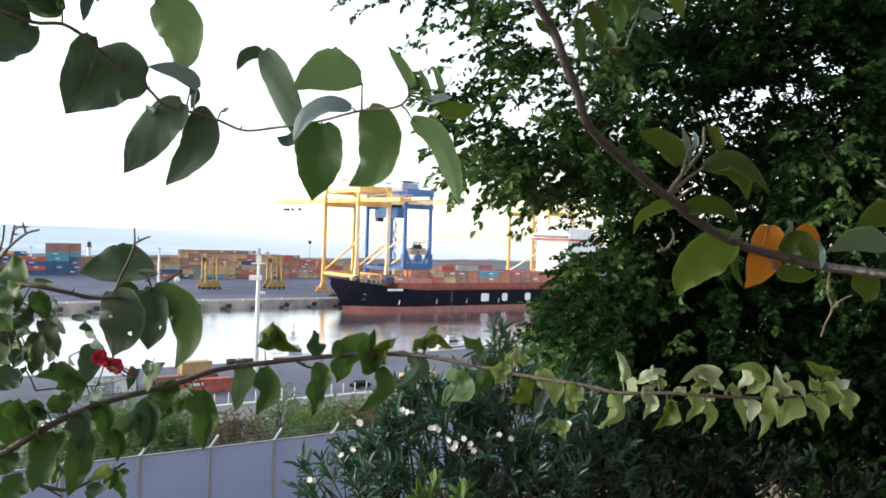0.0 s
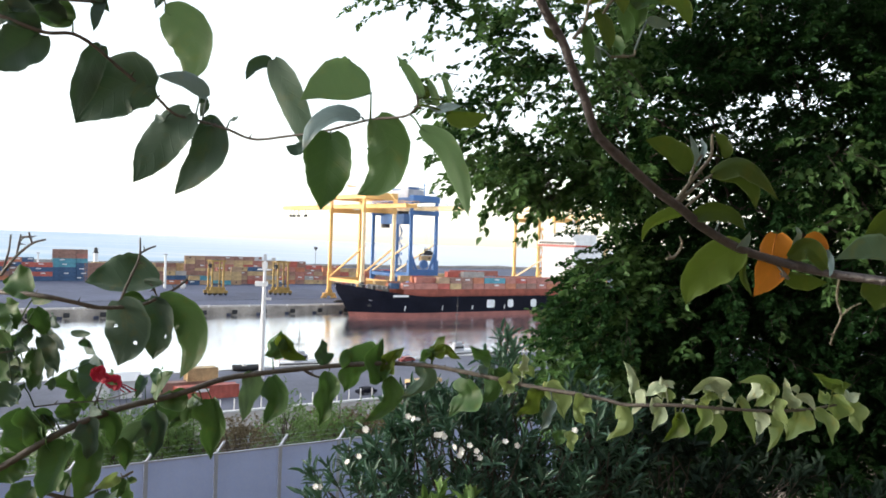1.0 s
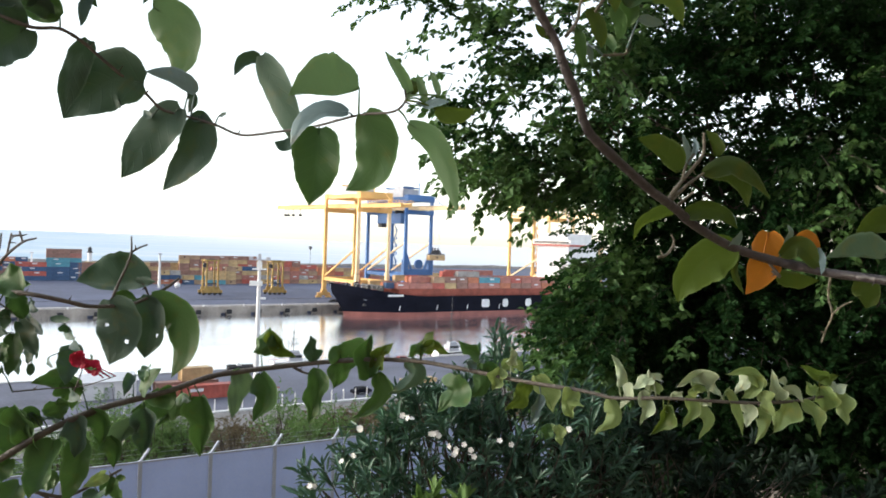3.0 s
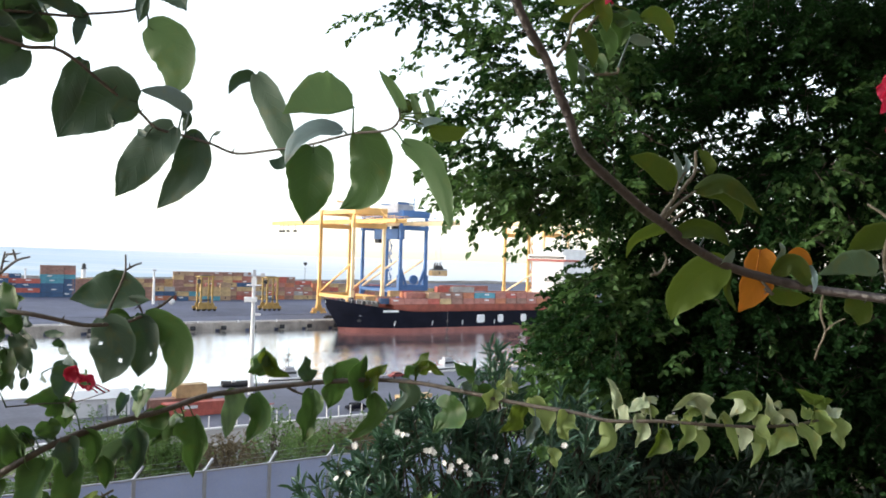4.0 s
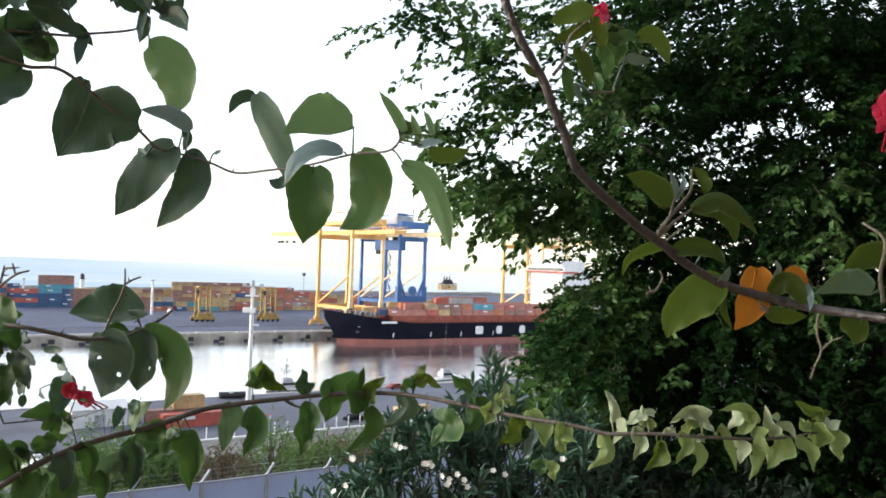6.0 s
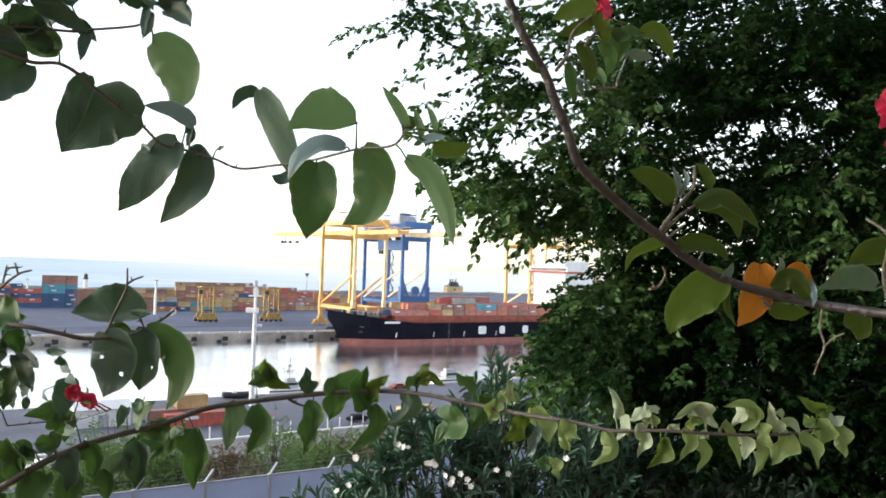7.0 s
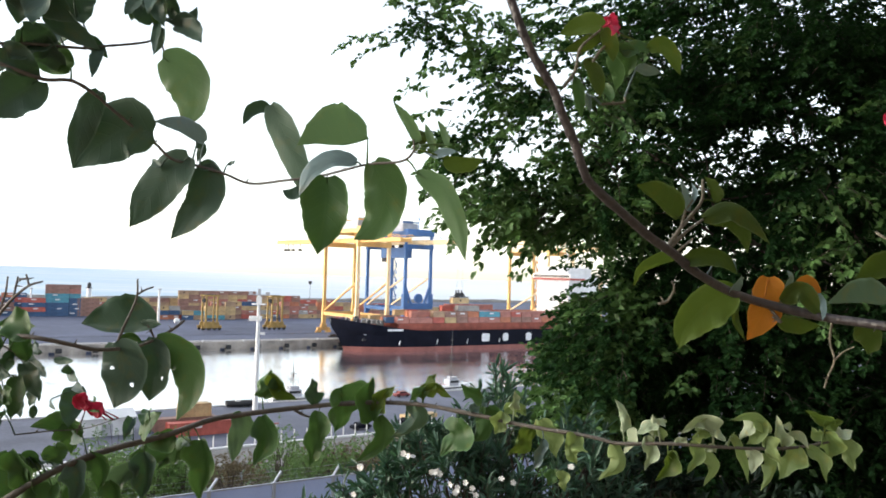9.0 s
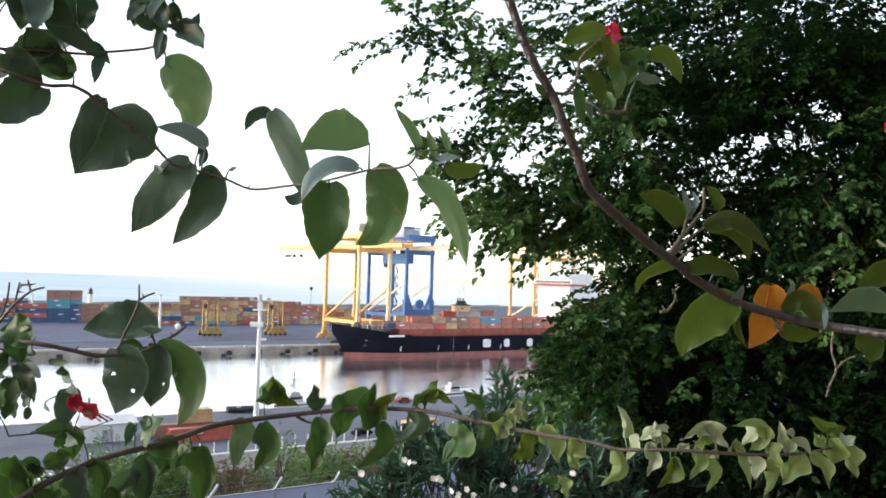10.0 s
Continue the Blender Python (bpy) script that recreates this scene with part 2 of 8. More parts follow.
SHRUB_LEAF = leaf_mat("shrub_leaf", (0.08, 0.16, 0.045), (0.17, 0.28, 0.09), (0.12, 0.22, 0.05), 0.3, 2, 0.6)
# near black: the shade under the tree is put into this leaf colour
SHADE_LEAF = leaf_mat("shaded_bush_leaf", (0.009, 0.019, 0.013), (0.019, 0.036, 0.023), (0.02, 0.04, 0.015), 0.1, 8, 0.55, True, 0.08)
DRY_LEAF = leaf_mat("dry_shrub_leaf", (0.10, 0.09, 0.05), (0.20, 0.15, 0.09), (0.12, 0.10, 0.05), 0.2, 2, 0.7)
PETAL = leaf_mat("white_petal", (0.84, 0.84, 0.82), (0.88, 0.88, 0.86), (0.8, 0.8, 0.76), 0.25, 20, 0.6)
B_LEAF = leaf_mat("bougainvillea_leaf", (0.034, 0.082, 0.026), (0.064, 0.130, 0.040), (0.07, 0.16, 0.03), 0.24, 26, 0.46, False, 0.3)
B_DARK = leaf_mat("bougainvillea_dull_leaf", (0.042, 0.078, 0.060), (0.066, 0.110, 0.084), (0.04, 0.10, 0.025), 0.2, 22, 0.5, False, 0.26)
# bluish sky sheen of upturned leaves, painted into the base colour
B_GREY = leaf_mat("bougainvillea_sky_sheen_leaf", (0.115, 0.175, 0.18), (0.165, 0.24, 0.255), (0.10, 0.17, 0.08), 0.15, 22, 0.42, False, 0.4)
B_YOUNG = leaf_mat("bougainvillea_young_leaf", (0.15, 0.23, 0.065), (0.25, 0.33, 0.14), (0.20, 0.28, 0.08), 0.4, 26, 0.45, False)
# backlit copy of the leaf: the sunlight is in its colours
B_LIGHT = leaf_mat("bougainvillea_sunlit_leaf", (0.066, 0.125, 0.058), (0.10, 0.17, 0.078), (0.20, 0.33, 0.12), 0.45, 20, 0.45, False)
B_PALE = leaf_mat("bougainvillea_curled_leaf", (0.27, 0.35, 0.22), (0.42, 0.49, 0.34), (0.16, 0.22, 0.08), 0.3, 26, 0.45, False)
B_OLIVE = leaf_mat("bougainvillea_olive_leaf", (0.024, 0.044, 0.008), (0.045, 0.070, 0.014), (0.08, 0.12, 0.012), 0.32, 22, 0.48, False, 0.2)
B_LIME = leaf_mat("bougainvillea_yellow_green_leaf", (0.040, 0.072, 0.011), (0.072, 0.115, 0.021), (0.12, 0.18, 0.02), 0.34, 22, 0.46, False, 0.2)
# weaker sky sheen, likewise mixed into the leaf's colour
B_HAZE = leaf_mat("bougainvillea_faint_sheen_leaf", (0.060, 0.115, 0.078), (0.100, 0.165, 0.120), (0.09, 0.16, 0.06), 0.24, 22, 0.42, False, 0.4)
B_ORANGE = leaf_mat("bougainvillea_dying_leaf", (0.34, 0.115, 0.011), (0.48, 0.185, 0.02), (0.34, 0.125, 0.012), 0.4, 30, 0.5, False)
B_RED = leaf_mat("bougainvillea_red_bract", (0.34, 0.014, 0.045), (0.48, 0.03, 0.08), (0.50, 0.02, 0.06), 0.35, 30, 0.6, False)


# ---- mesh helpers ----
def mesh_of(bm, name, material):
    me = bpy.data.meshes.new(name)
    bm.normal_update()
    bm.to_mesh(me)
    bm.free()
    for x in (material if isinstance(material, (list, tuple)) else (material,)):
        me.materials.append(x)
    return me


def part(name, bm, material, parent=None, label="", m=None, smooth=False):
    """Links a bmesh as one mesh object under a thing or under a part."""
    me = bm if isinstance(bm, bpy.types.Mesh) else mesh_of(bm, name, material)
    if smooth:
        me.shade_smooth()
    ob = new(name, me)
    if parent is not None:
        ob.parent = parent
    if m is not None:
        ob.matrix_basis = m
    return tagged(ob, label)


def thing(name, m, label, category, group="", kind=""):
    ob = new(name)
    ob.empty_display_size = 0.1
    ob.matrix_basis = m
    return tagged(ob, label, category, group, kind)


def box(bm, x0, x1, y0, y1, z0, z1, m=None):
    vs = [bm.verts.new(m @ Vector(c) if m is not None else c) for c in
          ((x0, y0, z0), (x1, y0, z0), (x1, y1, z0), (x0, y1, z0), (x0, y0, z1), (x1, y0, z1), (x1, y1, z1), (x0, y1, z1))]
    for f in ((3, 2, 1, 0), (4, 5, 6, 7), (0, 1, 5, 4), (1, 2, 6, 5), (2, 3, 7, 6), (3, 0, 4, 7)):
        bm.faces.new([vs[i] for i in f])
    return bm


def boxes(*dims):
    bm = bmesh.new()
    for d in dims:
        box(bm, *d)
    return bm


def bevelled(bm, w):
    bmesh.ops.bevel(bm, geom=bm.edges[:], offset=w, segments=1, affect='EDGES')
    return bm


def beam(bm, a, b, w, h=None):
    """A square bar from a to b."""
    a, b = Vector(a), Vector(b)
    h = h or w
    d = b - a
    m = Matrix.Translation(a) @ d.to_track_quat('Z', 'Y').to_matrix().to_4x4()
    return box(bm, -w / 2, w / 2, -h / 2, h / 2, 0, d.length, m)


def tube(bm, pts, radii, sides=8):
    """A round bar along points, with a radius at each."""
    pts = [Vector(p) for p in pts]
    rings = []
    side = None
    for i, p in enumerate(pts):
        d = (pts[min(i + 1, len(pts) - 1)] - pts[max(i - 1, 0)]).normalized()
        if side is None:
            side = d.orthogonal().normalized()
        side = (side - d * side.dot(d)).normalized()
        up = d.cross(side)
        rings.append([bm.verts.new(p + (side * math.cos(k * math.tau / sides) + up * math.sin(k * math.tau / sides)) * radii[i]) for k in range(sides)])
    for r0, r1 in zip(rings, rings[1:]):
        for k in range(sides):
            bm.faces.new((r0[k], r0[(k + 1) % sides], r1[(k + 1) % sides], r1[k]))
    bm.faces.new(rings[0][::-1])
    bm.faces.new(rings[-1])
    return bm


def smooth_path(pts, steps=6):
    """Catmull-Rom through points."""
    pts = [Vector(p) for p in pts]
    ext = [pts[0] * 2 - pts[1]] + pts + [pts[-1] * 2 - pts[-2]]
    out = []
    for i in range(1, len(ext) - 2):
        p0, p1, p2, p3 = ext[i - 1:i + 3]
        for k in range(steps):
            t = k / steps
            out.append(0.5 * (2 * p1 + (p2 - p0) * t + (2 * p0 - 5 * p1 + 4 * p2 - p3) * t * t + (3 * p1 - p0 - 3 * p2 + p3) * t ** 3))
    return out + [pts[-1]]



# ---- harbour: a frame along the far quay (x along its edge, y inland) ----
PORT = pose(-47, 387, 0, 0, 0, 35)
DECK = 3.5


def sheet(name, x0, x1, y0, y1, z, m, material, label, category):
    bm = bmesh.new()
    bm.faces.new([bm.verts.new(c) for c in ((x0, y0, z), (x1, y0, z), (x1, y1, z), (x0, y1, z))])
    ob = part(name, bm, material, None, label, m)
    return tagged(ob, "", category, "", "structure")


sheet("water", -900, 900, -330, 12, 0, PORT, WATER, "calm pale harbour water mirroring the bright sky", "water")
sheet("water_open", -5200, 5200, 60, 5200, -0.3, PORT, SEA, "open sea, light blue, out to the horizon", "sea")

# the quay: a concrete edge with recessed fender bays, the paved yard behind it
bm = bmesh.new()
box(bm, -600, 700, 1.2, 420, -1, DECK)
quay_body = tagged(part("quay", bm, ASPHALT, None, "wide dark asphalt container yard behind the quay", PORT), "", "quay", "", "structure")
bm = boxes((-600, 700, 0.0, 1.2, 0.9, DECK + 0.02))
part("quay_edge", bm, CONCRETE, quay_body, "weathered tan concrete quay edge")
bm = bmesh.new()
for i in range(44):
    x = -330 + i * 13.2
    box(bm, x, x + 10.9, 0.12, 1.2, -1, 0.9)
part("quay_face", bm, CONCRETE, quay_body, "stained concrete piers of the quay face")
fender_me = mesh_of(bevelled(boxes((-1.1, 1.1, -0.55, -0.02, 0.5, 2.3)), 0.12), "fender", RUBBER)
for i in range(36):
    part("fender", fender_me, RUBBER, quay_body, "", pose(-322 + i * 13.2 + 6.4, 0, 0))
bm = bmesh.new()
box(bm, -600, 700, 1.3, 9.0, DECK, DECK + 0.06)
part("quay_apron", bm, PALE_CONCRETE, quay_body, "lighter concrete apron")
bm = bmesh.new()
for y in (3.0, 36.0):
    box(bm, -600, 700, y - 0.15, y + 0.15, DECK + 0.06, DECK + 0.14)
part("crane_rail", bm, DARK, quay_body)
bollard_me = mesh_of(tube(bmesh.new(), [(0, 0, 0), (0, 0, 0.5), (0, 0, 0.62), (0, 0, 0.8)], [0.22, 0.2, 0.38, 0.34], 10), "bollard", WHITE)
for i in range(14):
    part("bollard", bollard_me, WHITE, quay_body, "", pose(-150 + i * 17.5, 0.6, DECK + 0.02))

# breakwater beyond the yard
bm = bmesh.new()
random.seed(5)
prev = None
for i in range(90):
    x = -700 + i * 18
    w = [bm.verts.new((x, y + random.uniform(-2, 2), z + (random.uniform(-0.8, 0.8) if z > 0 else 0))) for y, z in ((424, -1), (428, 4), (438, 6.0), (446, 4), (458, -1))]
    if prev:
        for k in range(4):
            bm.faces.new((prev[k], w[k], w[k + 1], prev[k + 1]))
    prev = w
tagged(part("breakwater", bm, mat("breakwater_stone", (0.20, 0.19, 0.18), 0.95, 0, 0.4, 0.12, 10, 0.5), None, "long grey stone breakwater behind the yard", PORT), "", "breakwater", "", "structure")


# ---- containers ----
def container_mesh(length, colour):
    """Corrugated steel box: ribbed sides, corner posts and rails."""
    bm = bmesh.new()
    w, h, n = 1.19, 2.55, int(length / 0.55)
    ring = []
    for side in (-1, 1):
        row = []
        for i in range(n + 1):
            x = -length / 2 + 0.12 + (length - 0.24) * i / n
            row.append((x, side * (w if i % 2 else w - 0.05)))
        ring += row if side < 0 else row[::-1]
    lo = [bm.verts.new((x, y, 0.08)) for x, y in ring]
    hi = [bm.verts.new((x, y, h)) for x, y in ring]
    k = len(ring)
    for i in range(k):
        bm.faces.new((lo[i], lo[(i + 1) % k], hi[(i + 1) % k], hi[i]))
    bm.faces.new(hi)
    for sx in (-1, 1):
        for sy in (-1, 1):
            box(bm, sx * length / 2 - 0.09, sx * length / 2 + 0.09, sy * 1.14 - 0.08, sy * 1.14 + 0.08, 0, 2.59)
    for sy in (-1, 1):
        for z in (0.02, 2.47):
            box(bm, -length / 2, length / 2, sy * 1.16 - 0.06, sy * 1.16 + 0.06, z, z + 0.11)
    for sx in (-1, 1):
        for y in (-0.6, -0.2, 0.2, 0.6):
            box(bm, sx * (length / 2 - 0.1) - 0.03, sx * (length / 2 - 0.1) + 0.03, y - 0.025, y + 0.025, 0.12, 2.4)
    return mesh_of(bm, "container", BOX_COLOURS[colour])


BOX_MESHES = {(s, c): container_mesh(6.06 if s == 20 else 12.19, c) for s in (20, 40) for c in BOX_COLOURS}
MARK = mesh_of(bevelled(boxes((-1.3, 1.3, -0.02, 0.02, -0.3, 0.3)), 0.015), "marking", WHITE)
SMALL_MARK = mesh_of(bevelled(boxes((-0.35, 0.35, -0.02, 0.02, -0.5, 0.5)), 0.015), "marking", DARK)
WORDS = {"oxide": "red-brown", "brown": "dark brown", "tan": "tan yellow", "ochre": "faded ochre", "blue": "dark blue", "teal": "teal blue",
         "red": "bright red", "orange": "orange-red", "green": "grey-green", "grey": "light grey"}


def container(m, size, colour, where, group, mark=None):
    ob = part("shipping_container", BOX_MESHES[(size, colour)], None, None, "", m)
    tagged(ob, f"{WORDS[colour]} corrugated steel {size}-foot container {where}", "container", group)
    if mark is None:
        mark = random.random() < (0.45 if colour in ("blue", "teal", "red", "orange") else 0.3)
    if mark:
        if colour in ("tan", "ochre"):
            part("marking", SMALL_MARK, DARK, ob, "dark logo block", pose(0, -1.225, 1.4))
        else:
            part("marking", MARK, WHITE, ob, "white bar of lettering", pose(random.choice((-1, 0, 1)) * 1.2, -1.225, 1.75))
    return ob


WARM = ["oxide", "oxide", "brown", "tan", "tan", "ochre", "ochre", "red", "orange", "oxide", "brown", "blue", "tan", "grey"]
COOL = ["blue", "blue", "teal", "oxide", "blue", "red", "brown", "orange", "tan", "grey"]
random.seed(11)


def stack_row(y, x0, x1, tiers_at, pick, deep=1):
    x = x0
    while x < x1:
        size = 40 if random.random() < 0.25 else 20
        step = 12.19 if size == 40 else 6.06
        tiers = tiers_at(x + step / 2)
        for d in range(deep):
            for k in range(max(0, tiers - (d > 0 and random.random() < 0.3))):
                container(PORT @ pose(x + step / 2, y + d * 2.8, DECK + 0.02 + k * 2.6), size, random.choice(pick(x, k)), "stacked in the yard", "containers in the yard")
        x += step + 0.35


def profile(*steps):
    def tiers_at(x):
        n = 0
        for x0, k in steps:
            if x >= x0:
                n = k
        return n
    return tiers_at


# front rows, then the tall rows behind them
stack_row(190, -150, -104, profile((-150, 5), (-118, 4), (-110, 5)), lambda x, k: COOL)
stack_row(183, -103, -92, profile((-103, 4)), lambda x, k: ["red", "orange"] if k > 2 else ["blue", "red", "oxide"])
stack_row(184, -90.5, -74, profile((-90.5, 7)), lambda x, k: ["blue"] if k < 3 else (["teal", "blue"] if k < 5 else ["brown", "oxide", "grey"]), 1)
stack_row(184, -73.6, -66, profile((-73.6, 4)), lambda x, k: ["brown", "oxide"])
stack_row(200, -66, -12, profile((-66, 4), (-54, 3), (-40, 4), (-28, 4)), lambda x, k: ["brown", "blue", "oxide", "blue", "red"] if k < 2 else ["tan", "ochre", "brown", "oxide"])
stack_row(150, -50, -25, profile((-50, 2), (-40, 3)), lambda x, k: COOL)
stack_row(146, -24, 5, profile((-24, 2), (-12, 3), (-2, 4)), lambda x, k: ["blue", "tan", "ochre", "teal"] if k < 2 else ["tan", "ochre", "brown"])
stack_row(153, -24, 100, profile((-24, 3), (-6, 4), (24, 3), (40, 4), (52, 3), (70, 4), (88, 3)), lambda x, k: WARM)
stack_row(190, -12.5, 120, profile((-12, 6), (44, 5), (76, 4), (96, 3)), lambda x, k: ["brown", "oxide", "ochre", "tan", "tan", "red", "brown"] if k < 5 else (["ochre"] if x < 0 else ["brown"]))
stack_row(150, 104, 150, profile((104, 3), (120, 2)), lambda x, k: WARM)
stack_row(196, 120, 215, profile((120, 3), (150, 2), (190, 3), (215, 2)), lambda x, k: WARM)


# ---- yard machines ----
def straddle_carrier(m):
    t = thing("straddle_carrier", m, "tall yellow straddle carrier with wheeled side frames parked on the yard", "straddle carrier", "straddle carriers")
    for side in (-1, 1):
        base = part("side_frame", bevelled(boxes((-5.2, 5.2, side * 2.5 - 0.45, side * 2.5 + 0.45, 1.1, 2.4), (-3.9, 3.9, side * 2.5 - 0.4, side * 2.5 + 0.4, 2.4, 4.0)), 0.08), YARD_YELLOW, t)
        for k in range(4):
            wb = bmesh.new()
            tube(wb, [(0, -0.25, 0), (0, 0.25, 0)], [0.75, 0.75], 14)
            part("wheel", wb, RUBBER, base, "black rubber tyre", pose(-4.2 + k * 2.8, side * 2.5, 0.77))
        for x in (-2.9, 2.9):
            part("leg", bevelled(boxes((x - 0.42, x + 0.42, side * 2.4 - 0.38, side * 2.4 + 0.38, 3.9, 16.6)), 0.06), YARD_YELLOW, t)
        part("top_rail", bevelled(boxes((-4.0, 4.0, side * 2.4 - 0.4, side * 2.4 + 0.4, 16.6, 17.4)), 0.06), YARD_YELLOW, t)
    for x in (-2.9, 2.9):
        part("cross_beam", bevelled(boxes((x - 0.4, x + 0.4, -2.1, 2.1, 16.7, 17.3)), 0.05), YARD_YELLOW, t)
    part("machine_deck", bevelled(boxes((-2.4, 2.4, -1.9, 1.9, 16.9, 17.6)), 0.1), DARK, t, "dark engine deck")
    cabin = part("cabin", bevelled(boxes((-4.6, -3.3, -2.9, -1.4, 13.6, 15.6)), 0.1), DARK, t, "dark driver's cabin")
    part("window", boxes((-4.64, -4.6, -2.7, -1.6, 14.2, 15.3)), GLASS, cabin, "dark cabin glass")
    part("spreader", bevelled(boxes((-3.0, 3.0, -1.1, 1.1, 5.2, 5.7)), 0.05), DARK, t, "dark hanging spreader")
    bm = bmesh.new()
    for x in (-1.8, 1.8):
        for y in (-1.0, 1.0):
            beam(bm, (x, y, 5.6), (x, y, 16.9), 0.1)
    part("hoist_chain", bm, DARK, t, "dark hoist chains")
    bm = bmesh.new()
    for k in range(10):
        beam(bm, (2.9, -2.4 + 0.2, 4 + k), (2.9, -2.0, 4 + k + 1), 0.09)
    part("ladder", bm, DARK, t)
    return t


car_a = straddle_carrier(PORT @ pose(-36.5, 66, DECK, 0, 0, 2))
copy_thing(car_a, PORT @ pose(-3.0, 64, DECK, 0, 0, 5))


# ---- quay cranes ----
def quay_crane(m, width, main, leg_mat, boom_mat, house_mat, back, front, label, low=9.0, boom_z=46.0, box_over=True, gauge=33.0):
    """Ship-to-shore crane; x along the quay, y inland, water legs at y=0, land legs at y=gauge."""
    t = thing("quay_crane", m, label, "crane", "quay cranes")
    w = width / 2
    for x in (-w, w):
        for y in (0.0, gauge):
            leg = part("leg", bevelled(boxes((x - 0.95, x + 0.95, y - 0.8, y + 0.8, 4.6, 14), (x - 0.75, x + 0.75, y - 0.65, y + 0.65, 14, boom_z - 1)), 0.08), leg_mat if y == 0 else main, t)
            bog = part("bogie", bevelled(boxes((x - 3.4, x + 3.4, y - 0.7, y + 0.7, 1.6, 3.0), (x - 1.5, x + 1.5, y - 0.8, y + 0.8, 3.0, 4.6), (x - 4.2, x - 1.2, y - 0.5, y + 0.5, 0.5, 1.5), (x + 1.2, x + 4.2, y - 0.5, y + 0.5, 0.5, 1.5)), 0.08), main, leg)
            fl = bmesh.new()
            for k in range(9):
                z = 6 + k * 4.1
                flip = k % 2
                box(fl, x + 0.75, x + 3.0, y - 0.6, y + 0.6, z, z + 0.3)
                beam(fl, (x + (2.8 if flip else 1.0), y - 0.5, z), (x + (1.0 if flip else 2.8), y - 0.5, z + 4.1), 0.4)
                box(fl, x + 2.85, x + 3.0, y - 0.6, y + 0.6, z + 0.3, z + 1.4)
                box(fl, x + 0.75, x + 3.0, y - 0.66, y - 0.56, z + 1.25, z + 1.42)
            if x > 0 and y > 0:
                part("stair_tower", fl, ORANGE if main is not BLUE else main, leg, "zigzag access stairs")
    for y in (0.0, gauge):
        part("sill_beam", bevelled(boxes((-w, w, y - 0.6, y + 0.6, low, low + 2.0)), 0.06), main, t)
        part("portal_beam", bevelled(boxes((-w - 1, w + 1, y - 0.9, y + 0.9, boom_z - 3.2, boom_z - 1)), 0.06), main, t)
    for x in (-w, w):
        part("side_beam", bevelled(boxes((x - 0.55, x + 0.55, 0, gauge, low + 0.2, low + 1.8)), 0.06), main, t)
        bm = bmesh.new()
        beam(bm, (x, gauge, low + 2), (x, 1, low + 17), 0.7)
        part("brace", bm, boom_mat, t)
    bm = bmesh.new()
    for x in (-2.4, 2.4):
        box(bm, x - 0.55, x + 0.55, front, back, boom_z - 0.9, boom_z + 1.0)
    y = front
    while y < back:
        box(bm, -2.4, 2.4, y, y + 0.5, boom_z - 0.6, boom_z + 0.4)
        y += 6.0
    part("boom", bm, boom_mat, t, "long yellow boom girder")
    bm = bmesh.new()
    for x in (-3.6, 3.6):
        y = front
        while y < back:
            box(bm, x - 0.05, x + 0.05, y, y + 0.1, boom_z + 1, boom_z + 2.2)
            y += 3.0
        box(bm, x - 0.06, x + 0.06, front, back, boom_z + 2.1, boom_z + 2.25)
        box(bm, min(x, x * 0.75), max(x, x * 0.75), front, back, boom_z + 0.9, boom_z + 1.0)
    part("walkway", bm, main, t)
    if box_over:
        part("upper_girder", bevelled(boxes((-w - 0.5, w + 0.5, -2.0, 1.8, boom_z + 3.2, boom_z + 6.4), (-w - 0.5, w + 0.5, gauge - 1.5, gauge + 1.5, boom_z + 3.2, boom_z + 5.8), (-w, -w + 2, 0, gauge, boom_z + 3.4, boom_z + 5.4), (w - 2, w, 0, gauge, boom_z + 3.4, boom_z + 5.4)), 0.1), boom_mat if main is not BLUE else main, t)
        for x in (-w, w):
            for yy in (0.0, gauge):
                part("hanger", boxes((x - 0.6, x + 0.6, yy - 0.6, yy + 0.6, boom_z - 1, boom_z + 3.3)), main, t)
    house = part("machine_house", bevelled(boxes((-4.6, 4.6, 8, 24, boom_z + 5.2, boom_z + 9.6), (-3.0, 3.0, 10, 18, boom_z + 9.6, boom_z + 11.2)), 0.25), house_mat, t, "grey machinery house")
    for y in (7.6, 24.2):
        part("rail", boxes((-4.8, 4.8, y, y + 0.15, boom_z + 9.8, boom_z + 10.5)), main, house)
    bm = bmesh.new()
    tube(bm, [(0, 0.5, boom_z + 6), (0, 0.5, boom_z + 13)], [0.35, 0.2], 8)
    beam(bm, (0, 0.5, boom_z + 12), (0, front * 0.6, boom_z + 1), 0.22)
    beam(bm, (0, 0.5, boom_z + 12), (0, 30, boom_z + 5), 0.22)
    part("stay", bm, main, t)
    return t


crane_a = quay_crane(PORT @ pose(19, 3.2, DECK), 16.5, YELLOW, PALE_YELLOW, YELLOW, GREY, 104, -28, "tall yellow quay crane with a long boom over the yard")
for y in (99, 95, 89, 80):
    bm = bmesh.new()
    beam(bm, (0, y, 45.2), (0, y, 42.2), 0.25)
    box(bm, -0.8, 0.8, y - 0.6, y + 0.6, 41.2, 42.4)
    part("boom_gear", bm, DARK, crane_a, "dark gear hanging below the boom end")
crane_b = quay_crane(PORT @ pose(44.2, 3.2, DECK), 14.6, BLUE, BLUE, PALE_YELLOW, GREY, 42, -34, "tall blue quay crane with a yellow boom working the ship", low=12.0, gauge=36.5)
